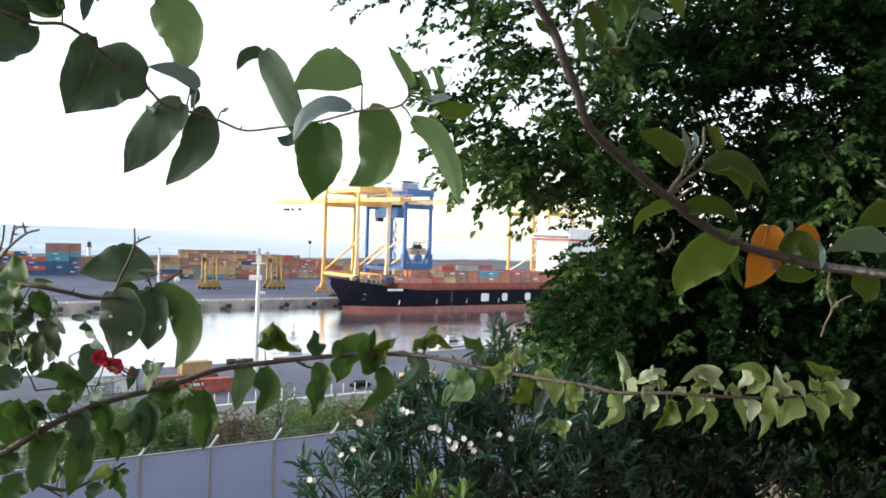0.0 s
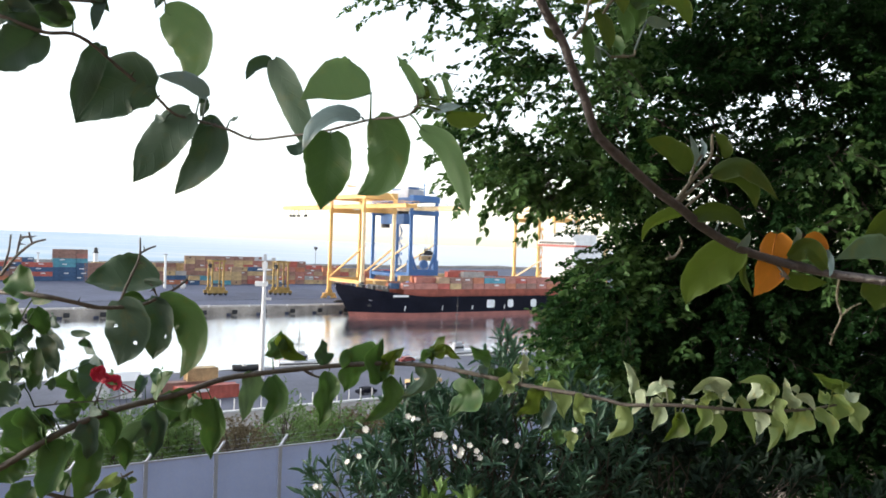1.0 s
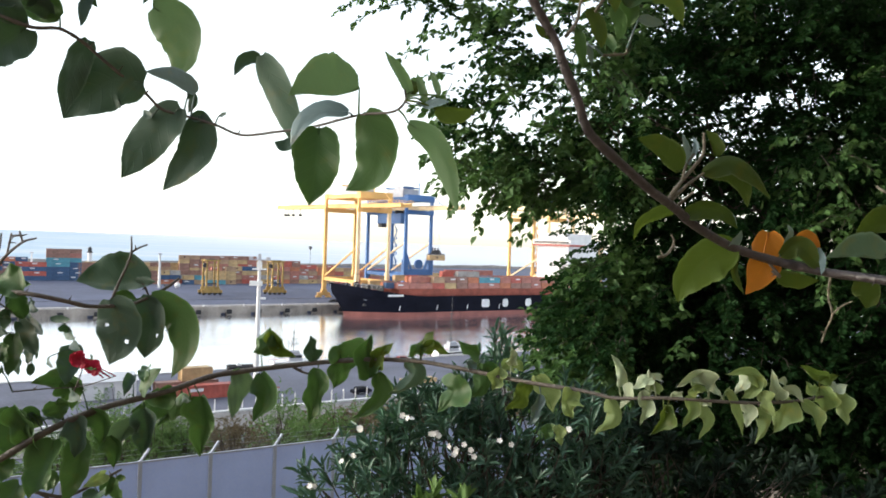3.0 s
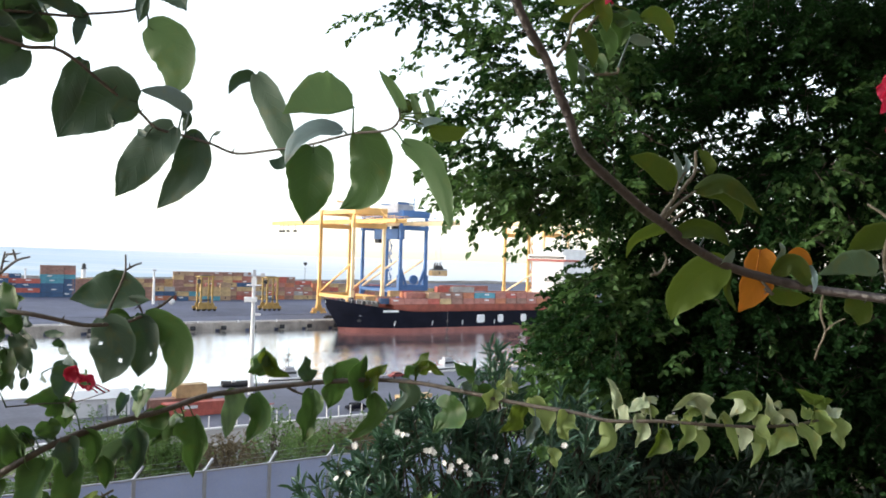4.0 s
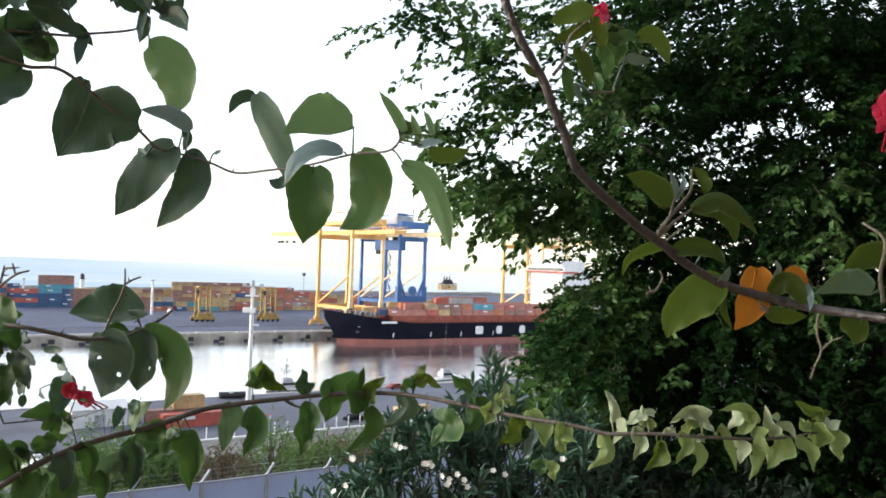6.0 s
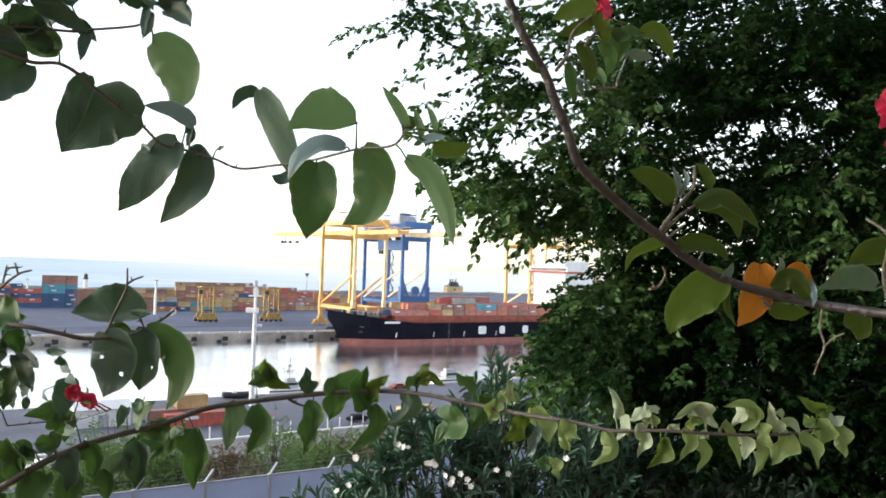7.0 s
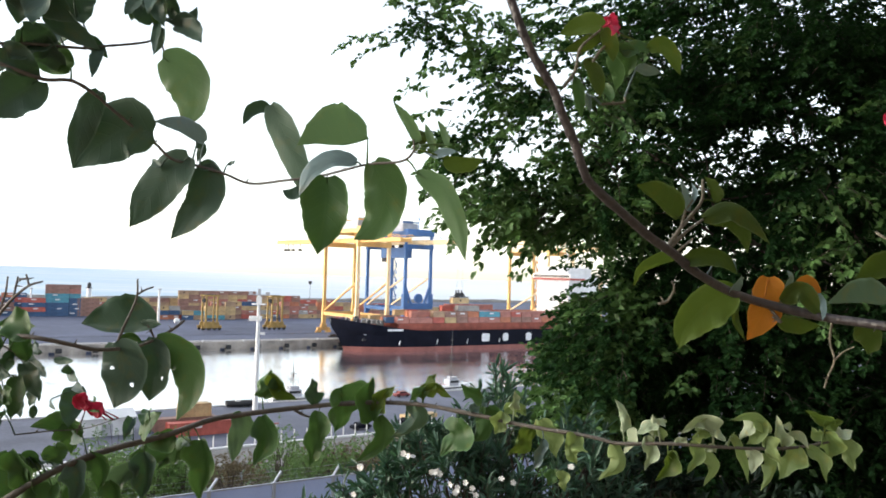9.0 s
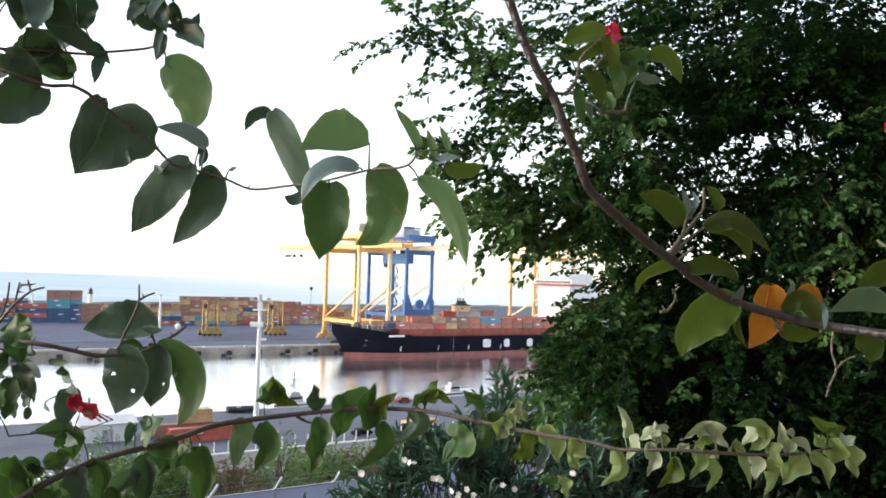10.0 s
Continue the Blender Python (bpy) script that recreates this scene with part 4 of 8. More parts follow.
car(PORT @ pose(-96, -191, 2.52, 0, 0, 4), NAVY, "dark blue car beside the white posts")
car(PORT @ pose(-84, -190, 2.52, 0, 0, 4), NAVY, "dark blue car beside the white posts")
t = thing("flatbed_trailer", PORT @ pose(-80.5, -189, 2.5, 0, 0, 2), "orange-sided flatbed trailer beside the white posts", "trailer")
part("bed", bevelled(boxes((-4.2, 4.2, -1.2, 1.2, 1.0, 1.9)), 0.06), BOX_COLOURS["tan"], t)
for x in (-3, -1.8, 3):
    part("wheel", tube(bmesh.new(), [(x, -1.2, 0.5), (x, 1.2, 0.5)], [0.5, 0.5], 12), RUBBER, t)
t = thing("road_barrier", PORT @ pose(-113, -183, 2.5, 0, 0, 2), "red and white barrier bar on the quay road", "barrier")
part("bar", boxes((-2.5, 2.5, -0.08, 0.08, 0.95, 1.15)), BOX_COLOURS["red"], t)
part("stand", boxes((-2.3, -2.1, -0.3, 0.3, 0, 1.0), (2.1, 2.3, -0.3, 0.3, 0, 1.0)), GREY, t)

# ---- grey security fence on the slope ----
fence = tagged(thing("security_fence", PORT @ pose(-186, -315, 24.1), "grey sheet-metal fence with slanted post tops on the slope", "fence"), kind="structure")
PITCH = 2.42
panel_me = mesh_of(bevelled(boxes((0.07, PITCH - 0.07, -0.02, 0.02, 0.05, 3.05)), 0.008), "panel", PANEL)
bm = boxes((-0.06, 0.06, -0.06, 0.06, 0, 3.12))
beam(bm, (0, 0, 3.08), (0.34, 0.14, 3.46), 0.07)
fpost_me = mesh_of(bm, "post", STEEL)
cap_me = mesh_of(boxes((0.06, PITCH - 0.06, -0.035, 0.035, 3.05, 3.1)), "cap_rail", STEEL)
for i in range(-6, 16):
    x = i * PITCH + 1.02
    part("post", fpost_me, STEEL, fence, "", pose(x, 0, 0))
    part("panel", panel_me, PANEL, fence, "", pose(x, 0, 0))
    part("cap_rail", cap_me, STEEL, fence, "", pose(x, 0, 0))
bm = bmesh.new()
for k in range(3):
    tube(bm, [(-6 * PITCH, 0.04 + 0.05 * k, 3.15 + 0.14 * k), (15 * PITCH, 0.04 + 0.05 * k, 3.2 + 0.15 * k)], [0.003, 0.003], 4)
part("wire", bm, STEEL, fence, "thin barbed wires")


# ---- leaves by the thousand ----
def unit(a):
    return a / np.maximum(1e-9, np.linalg.norm(a, axis=1, keepdims=True))


def leaves_mesh(name, base, d, up, length, width, material, fold=0.25):
    """Folded pointed leaves as one mesh, six corners each."""
    n = len(base)
    d = unit(d)
    side = unit(np.cross(d, up))
    up = np.cross(side, d)
    L, W = length[:, None], width[:, None]
    lift = up * W * fold
    v = np.stack([base, base + d * L * 0.38 + side * W * 0.5 + lift, base + d * L * 0.75 + side * W * 0.36 + lift * 0.7,
                  base + d * L - up * L * 0.08, base + d * L * 0.75 - side * W * 0.36 + lift * 0.7, base + d * L * 0.38 - side * W * 0.5 + lift], 1).reshape(-1, 3)
    k = np.arange(n)[:, None] * 6
    f = np.concatenate([k + [0, 1, 2, 3], k + [0, 3, 4, 5]], 1).reshape(-1)
    me = bpy.data.meshes.new(name)
    me.vertices.add(n * 6)
    me.vertices.foreach_set("co", v.astype(np.float32).ravel())
    me.loops.add(n * 8)
    me.loops.foreach_set("vertex_index", f.astype(np.int32))
    me.polygons.add(n * 2)
    me.polygons.foreach_set("loop_start", np.arange(n * 2, dtype=np.int32) * 4)
    me.update(calc_edges=True)
    me.materials.append(material)
    return me


def sprays(rng, centres, aims, per, reach, droop, leaf, slim, jitter=0.5):
    """Leaf sprays: leaves set along a short twig at each centre. Returns base, direction, up, length, width."""
    n = len(centres)
    s = rng.uniform(0.0, 1.0, (n, per, 1))
    aims = unit(aims)
    out = np.cross(aims, [0, 0, 1.0]) + 1e-6
    out = unit(out)
    hand = rng.choice([-1.0, 1.0], (n, per, 1))
    base = centres[:, None] + aims[:, None] * s * reach - np.array([0, 0, 1.0]) * (s ** 2) * reach * droop
    base = base + rng.normal(0, 0.02 * reach, base.shape)
    d = aims[:, None] * rng.uniform(0.2, 1.0, (n, per, 1)) + out[:, None] * hand * rng.uniform(0.3, 1.1, (n, per, 1)) + rng.normal(0, jitter, (n, per, 3)) * 0.6 - np.array([0, 0, 0.35])
    up = np.array([0, 0, 1.0]) + rng.normal(0, jitter, (n, per, 3))
    L = leaf * rng.uniform(0.65, 1.25, n * per)
    return base.reshape(-1, 3), d.reshape(-1, 3), up.reshape(-1, 3), L, L * slim


def clump_noise(p, scale, seed):
    return np.array([noise.noise(Vector((x * scale + seed, y * scale, z * scale))) for x, y, z in p])


def limb(bm, a, b, r0, r1, rng, bow=0.15, n=6):
    a, b = Vector(a), Vector(b)
    pts = [a.lerp(b, i / n) + Vector(rng.normal(0, bow, 3)) * (0 if i in (0, n) else 1) for i in range(n + 1)]
    tube(bm, pts, [r0 + (r1 - r0) * i / n for i in range(n + 1)], 7)


# ---- the big tree beside the camera ----
def big_tree():
    rng = np.random.default_rng(3)
    t = thing("broadleaf_tree", pose(6.2, 11.0, 31.2), "large dark green broadleaf tree with dense drooping sprays", "tree")
    o = np.array([6.2, 11.0, 31.2])
    # lobes of the crown: centre, half axes, sprays
    # lobes at y 7.2, 5.4 and 4.6 hang unseen overhead, added for shade
    lobes = [((4.1, 11.2, 36.2), (2.2, 1.9, 2.2), 1450), ((1.5, 10.0, 36.45), (1.15, 1.0, 1.05), 260), ((1.4, 10.2, 37.6), (1.1, 0.8, 0.55), 80), ((-0.4, 10.1, 37.85), (0.7, 0.5, 0.14), 16), ((0.3, 10.1, 38.3), (0.25, 0.4, 0.4), 8), ((0.25, 10.0, 37.3), (0.7, 0.6, 0.7), 40), ((0.35, 10.0, 36.2), (0.6, 0.6, 0.65), 85), ((1.4, 10.1, 35.75), (0.7, 0.6, 0.3), 90), ((3.4, 12.8, 36.9), (1.7, 0.9, 1.3), 500), ((2.95, 10.9, 34.95), (0.75, 0.6, 0.42), 360), ((2.9, 11.8, 34.0), (1.2, 0.7, 0.8), 420), ((3.6, 11.9, 34.7), (0.9, 0.6, 0.5), 260),
             ((3.3, 11.0, 33.6), (2.3, 1.6, 1.5), 1650), ((1.95, 10.2, 33.75), (0.75, 0.9, 0.75), 260), ((-0.6, 10.2, 38.1), (0.6, 0.5, 0.12), 30), ((5.3, 14.0, 35.3), (3.3, 1.2, 4.5), 1700), ((6.8, 12.5, 34.5), (1.6, 2.5, 4.5), 700), ((3.4, 9.6, 32.0), (2.0, 1.0, 0.9), 500), ((4.0, 11.2, 38.8), (2.9, 1.8, 1.4), 1100),
             ((5.6, 10.6, 35.2), (1.6, 1.7, 3.2), 1500), ((2.05, 10.4, 34.62), (0.5, 0.6, 0.3), 40), ((5.0, 12.6, 38.6), (2.4, 1.2, 1.6), 1200), ((5.4, 12.4, 36.6), (1.8, 1.0, 1.4), 430), ((4.6, 11.6, 32.2), (2.5, 1.6, 1.7), 900), ((3.7, 7.2, 39.1), (2.0, 2.6, 0.7), 700), ((4.6, 5.4, 38.6), (2.4, 2.8, 0.6), 1300),
             ((4.0, 9.3, 36.1), (0.42, 0.3, 0.2), 18), ((4.35, 9.3, 36.65), (0.1, 0.2, 0.3), 9), ((4.5, 9.2, 35.4), (0.3, 0.3, 0.2), 8), ((4.05, 9.2, 35.1), (0.2, 0.2, 0.25), 12), ((2.0, 11.3, 36.25), (0.9, 0.5, 0.5), 110), ((3.3, 12.7, 34.2), (1.1, 0.5, 0.9), 420), ((5.0, 4.6, 38.2), (2.0, 2.6, 0.6), 1100)]
    cs, am, young = [], [], []
    for c, r, n in lobes:
        p = unit(rng.normal(size=(n * 2, 3))) * rng.uniform(0.35, 1.0, (n * 2, 1)) ** 0.5
        q = np.array(c) + p * r
        keep = clump_noise(q, 0.9, 4.0) + 0.35 * rng.random(len(q)) > 0.02
        for vx, vz, rx, rz in ((1.95, 35.0, 0.2, 0.2), (2.14, 34.58, 0.2, 0.11), (4.1, 37.25, 0.2, 0.09), (4.69, 37.12, 0.2, 0.11), (2.3, 34.7, 0.09, 0.07), (1.3, 34.72, 0.36, 0.2), (0.75, 34.5, 0.85, 0.5), (2.75, 37.1, 0.28, 0.13), (3.7, 36.85, 0.32, 0.1), (4.35, 36.85, 0.3, 0.14), (4.42, 37.3, 0.34, 0.15), (1.9, 36.75, 0.22, 0.16), (4.3, 37.3, 0.3, 0.1), (0.95, 36.47, 0.32, 0.2), (0.45, 36.5, 0.14, 0.2), (2.7, 37.75, 0.25, 0.12), (1.75, 37.1, 0.22, 0.09), (0.55, 37.0, 0.3, 0.16), (2.6, 36.75, 0.3, 0.1), (1.2, 37.4, 0.35, 0.12), (3.0, 36.2, 0.25, 0.1), (2.2, 36.3, 0.16, 0.1)):
            keep &= ((q[:, 0] / q[:, 1] * 10.3 - vx) / rx) ** 2 + (((q[:, 2] - 35) / q[:, 1] * 10.3 + 35 - vz) / rz) ** 2 > 1
        q, p = q[keep][:n], p[keep][:n]
        cs.append(q)
        young += [n < 30 and c[0] > 3] * len(q)
        a = p * [1, 1, 0.35] + rng.normal(0, 0.3, p.shape) + [-0.45, -0.35, -0.1]
        am.append(a)
    cs, am = np.concatenate(cs), np.concatenate(am)
    b, d, u, L, W = sprays(rng, cs, am, 18, 0.45, 0.35, 0.086, 0.6)
    # lighter sprays: sunlight painted on the outer left, plus young hanging ones among the dark
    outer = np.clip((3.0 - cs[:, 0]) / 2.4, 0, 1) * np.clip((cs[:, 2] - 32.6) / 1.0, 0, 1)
    # lighter sprays are thinned on the right to paint in its shade
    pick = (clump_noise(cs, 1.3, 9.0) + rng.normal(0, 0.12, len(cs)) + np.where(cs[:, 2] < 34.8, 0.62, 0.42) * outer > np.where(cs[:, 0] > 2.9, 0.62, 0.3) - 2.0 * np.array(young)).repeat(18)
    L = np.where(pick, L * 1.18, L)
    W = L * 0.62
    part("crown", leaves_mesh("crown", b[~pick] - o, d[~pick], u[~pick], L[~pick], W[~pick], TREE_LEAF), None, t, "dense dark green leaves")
    part("young_leaves", leaves_mesh("young_leaves", b[pick] - o, d[pick], u[pick], L[pick], W[pick], LIGHT_LEAF), None, t, "young sprays and others coloured lighter for the sunlit side")
    bm = bmesh.new()
    limb(bm, (0, 0, 0), (-0.4, 0.2, 3.2), 0.34, 0.24, rng)
    part("trunk", bm, BARK, t)
    bm = bmesh.new()
    for e in ((-2.2, 0.3, 5.2), (-4.8, -0.8, 5.6), (0.6, 0.5, 7.4), (-2.8, 0.3, 2.6), (-1.8, 0.4, 7.2), (1.0, -0.4, 4.5), (-4.4, -0.6, 6.4), (-5.3, -0.9, 6.5), (-5.0, -1.0, 5.6), (-4.3, -0.8, 2.6)):
        limb(bm, (-0.4, 0.2, 3.0), e, 0.035, 0.004, rng, 0.22, 9)
    part("limb", bm, BARK, t)
    bm = bmesh.new()
    for k in range(0, len(cs), 3):
        c, a = Vector(cs[k] - o), Vector(am[k]).normalized()
        tube(bm, [c - a * 0.08, c + a * 0.15, c + a * 0.4 - Vector((0, 0, 0.12))], [0.007, 0.005, 0.002], 4)
    part("twig", bm, BARK, t)
    return t


big_tree()

# unseen wall beside the camera, added to shade the foot of the tree
tagged(part("wall_for_shade", bevelled(boxes((4.7, 5.0, -4.0, 8.6, 30.5, 40.5)), 0.02), mat("old_render", (0.16, 0.15, 0.13), 0.9, 0, 0.4, 0.8, 14, 0.5), None, "unseen plain weathered wall added to shade the tree and bushes"), "", "wall", "", "structure")


# ---- oleander bushes on the slope ----
def blossom(rng, plant, c, size):
    """White five-petalled flowers in a loose head."""
    for k in range(rng.integers(1, 4)):
        bm = bmesh.new()
        middle = bm.verts.new((0, 0, 0))
        p = Vector(c) + Vector(rng.normal(0, size * 0.75, 3))
        axis = Vector(rng.normal(0, 0.5, 3)) + Vector((0, -1, 0.3))
        m = Matrix.Translation(p) @ axis.to_track_quat('Z', 'Y').to_matrix().to_4x4()
        for j in range(5):
            a = j * math.tau / 5
            r = m @ Matrix.Rotation(a, 4, 'Z')
            vs = [middle] + [bm.verts.new(r @ Vector(v)) for v in ((size * 0.45, -size * 0.34, size * 0.14), (size * 0.95, -size * 0.42, size * 0.3), (size * 1.08, size * 0.05, size * 0.22), (size * 0.9, size * 0.45, size * 0.26), (size * 0.45, size * 0.34, size * 0.12))]
            bm.faces.new(vs)
        middle.co = p
        part("flower", bm, PETAL, plant, "white oleander flower")


def oleander(foot, lobes, flowers, seed, label, leaf_look=None, name="oleander"):
    rng = np.random.default_rng(seed)
    t = thing(name, pose(*foot), label, "shrub", "oleander bushes" if name == "oleander" else "")
    o = np.array(foot)
    cs = []
    for c, r, n in lobes:
        p = unit(rng.normal(size=(n, 3))) * rng.uniform(0.3, 1.0, (n, 1)) ** 0.4
        cs.append(np.array(c) + p * r)
    cs = np.concatenate(cs)
    am = unit(cs - np.array([o[0], o[1], o[2] + 0.3])) + rng.normal(0, 0.35, cs.shape) + [0, -0.1, 0.25]
    per = 22
    s = rng.uniform(0, 1, (len(cs), per, 1))
    aims = unit(am)
    base = cs[:, None] + aims[:, None] * s * 0.22
    around = unit(rng.normal(size=(len(cs) * per, 3))).reshape(len(cs), per, 3)
    d = aims[:, None] * rng.uniform(0.35, 1.1, (len(cs), per, 1)) + around * 0.75
    up = aims[:, None] + rng.normal(0, 0.3, d.shape)
    L = rng.uniform(0.08, 0.14, len(cs) * per)
    part("foliage", leaves_mesh("foliage", base.reshape(-1, 3) - o, d.reshape(-1, 3), up.reshape(-1, 3), L, L * (0.34 if leaf_look else 0.2), leaf_look or OLEANDER_LEAF, 0.2), None, t, "bright green leaves" if leaf_look is SHRUB_LEAF else "leaves coloured near black for the shade" if leaf_look else "narrow grey-green leaves")
    bm = bmesh.new()
    for k in range(len(cs)):
        c, a = Vector(cs[k] - o), Vector(aims[k])
        tube(bm, [c - a * 0.25, c, c + a * 0.2], [0.006, 0.005, 0.003], 4)
    part("shoot", bm, BARK, t)
    bm = bmesh.new()
    for k in range(0, len(cs), 14):
        limb(bm, (rng.normal(0, 0.2), rng.normal(0, 0.2), 0), cs[k] - o, 0.02, 0.007, rng, 0.06, 4)
    part("stem", bm, BARK, t)
    for f in flowers:
        blossom(rng, t, np.array(f) - o, 0.018)
    return t


oleander((0.2, 5.9, 31.75), [((0.05, 5.85, 33.25), (0.62, 0.55, 0.62), 150), ((0.75, 5.9, 33.3), (0.65, 0.55, 0.62), 160), ((0.36, 6.0, 33.92), (0.2, 0.3, 0.3), 18), ((-0.45, 5.6, 33.2), (0.35, 0.4, 0.4), 34)],
         [(-0.47, 5.22, 33.82), (-0.18, 5.22, 33.91), (-0.04, 5.22, 33.79), (0.02, 5.22, 33.80), (0.06, 5.22, 33.75), (0.17, 5.22, 33.70), (0.10, 5.22, 33.69), (0.21, 5.22, 33.73), (0.24, 5.22, 33.68), (0.41, 5.22, 33.76), (0.47, 5.22, 33.78), (-0.75, 5.22, 33.46), (-0.55, 5.22, 33.60), (-0.51, 5.22, 33.63)], 8,
         "oleander bush with narrow dark leaves and white flowers")
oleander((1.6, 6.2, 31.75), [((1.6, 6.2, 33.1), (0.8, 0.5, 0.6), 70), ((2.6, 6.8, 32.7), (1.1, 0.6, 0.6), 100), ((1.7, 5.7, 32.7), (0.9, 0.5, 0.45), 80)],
         [(0.84, 5.40, 33.83)], 9, "bush under the tree, its leaves coloured dark for the shade", SHADE_LEAF, "laurel_bush")
oleander((-0.05, 5.0, 31.9), [((-0.02, 4.85, 33.24), (0.2, 0.2, 0.1), 16)], [], 12, "low bright green bush before the oleander", SHRUB_LEAF, "low_bush")


# ---- shrubs on the slope below the fence ----
def ground_z(x, y):
    p = PORT.inverted() @ Vector((x, y, 0))
    return height(p.x, p.y)


def shrub(x, y, wide, tall, seed, material, label, n=220, leaf=0.14):
    rng = np.random.default_rng(seed)
    z = ground_z(x, y)
    t = thing("shrub", pose(x, y, z), label, "shrub", "shrubs on the slope")
    p = unit(rng.normal(size=(n, 3))) * rng.uniform(0.4, 1.0, (n, 1)) ** 0.5
    p[:, 2] = np.abs(p[:, 2])
    bump = 1 + 0.35 * clump_noise(p, 2.2, seed)
    cs = p * bump[:, None] * [wide, wide * 0.8, tall]
    b, d, u, L, W = sprays(rng, cs, p + rng.normal(0, 0.4, p.shape), 14, 0.55, 0.2, leaf, 0.5, 0.6)
    part("foliage", leaves_mesh("foliage", b, d, u, L, W, material), None, t)
    bm = bmesh.new()
    for k in range(0, n, 10):
        limb(bm, (0, 0, -0.2), cs[k], 0.05, 0.015, rng, 0.1, 4)
    part("stem", bm, BARK, t)
    return t


rng = np.random.default_rng(40)
for i in range(30):
    x = -27 + i * 0.95 + rng.uniform(-0.5, 0.5)
    y = 44 + rng.uniform(0, 16) + i * 0.25
    green = x < -13.5 or rng.random() < 0.3
    shrub(x, y, rng.uniform(1.6, 2.5), rng.uniform(3.2, 4.8) - (0.8 if not green else 0), 100 + i, SHRUB_LEAF if green else DRY_LEAF,
          "leafy green shrub behind the fence" if green else "half-dry grey-green shrub behind the fence", 300)
for x, y, w, h in ((-18.6, 50, 2.5, 4.6), (-16.0, 49, 2.0, 4.2), (-21.5, 56, 2.8, 6.0), (-24.5, 58, 2.6, 6.0), (-19.5, 52, 2.0, 5.2)):
    shrub(x, y, w, h, int(300 - x), SHRUB_LEAF, "bright green bush behind the fence", 420)
for i in range(26):
    x = -40 + i * 2.6 + rng.uniform(-1, 1)
    y = 80 + rng.uniform(0, 36) + max(0, x + 10) * 0.4
    shrub(x, y, rng.uniform(2.0, 3.6), rng.uniform(2.2, 4.4), 500 + i, SHRUB_LEAF if x < -22 else DRY_LEAF, "low scrub on the lower slope", 160, 0.22)


# ---- bougainvillea before the camera ----
PROFILE = ((0.0, 0.30), (0.03, 0.50), (0.07, 0.68), (0.14, 0.86), (0.23, 0.97), (0.33, 1.0), (0.45, 0.96), (0.57, 0.90), (0.69, 0.76), (0.80, 0.55), (0.88, 0.34), (0.94, 0.17), (0.98, 0.06), (1.0, 0.012))
STEMS = {}


def outline(s):
    """Half-width of a leaf at s, from stalk to tip."""
    for (s0, w0), (s1, w1) in zip(PROFILE, PROFILE[1:]):
        if s <= s1:
            k = (s - s0) / (s1 - s0)
            return w0 + (w1 - w0) * (k * k * (3 - 2 * k) * 0.4 + k * 0.6)
    return 0.0


STEPS = [0.0, 0.03, 0.07, 0.12] + [0.17 + 0.05 * i for i in range(15)] + [0.91, 0.945, 0.975, 1.0]


def stem(branch, name, material, r0, r1, pts):
    path = smooth_path(pts, 7)
    n = len(path)
    rng = random.Random(n)
    bm = bmesh.new()
    radii = [(r0 + (r1 - r0) * i / (n - 1)) * (1 + 0.02 * rng.uniform(-1, 1) + (0.16 if i % 21 == 4 else 0.06 if i % 21 in (3, 5) else 0)) for i in range(n)]
    tube(bm, path, radii, 10)
    # thorns at some of the nodes
    for i in range(4, n - 2, 9):
        d = (path[i + 1] - path[i - 1]).normalized()
        out = (d.orthogonal() + Vector((rng.uniform(-1, 1), rng.uniform(-1, 1), rng.uniform(-1, 1))) * 0.8)
        out = (out - d * out.dot(d)).normalized()
        tube(bm, [path[i], path[i] + out * (radii[i] + 0.006)], [0.0012, 0.0002], 5)
    STEMS.setdefault(branch.name, []).extend(path)
    return part(name, bm, material, branch, "", None, True)


def cane(branch, start, foot, r):
    """The older wood that carries a branch, down to the ground beside the camera."""
    o = branch.matrix_basis.translation
    a = Vector(start)
    b = Vector((foot[0], foot[1], ground_z(*foot) - 0.05)) - o
    c = a.lerp(b, 0.35) + Vector((0.12 if foot[0] > 0 else -0.12, 0.05, 0.25))
    path = smooth_path([a, a.lerp(c, 0.5) + Vector((0.05 if foot[0] > 0 else -0.05, 0, 0.03)), c, b.lerp(c, 0.4) + Vector((0, 0.05, 0)), b], 6)
    return part("cane", tube(bmesh.new(), path, [r + (0.012 - r) * i / (len(path) - 1) for i in range(len(path))], 9), TWIG, branch, "", None, True)


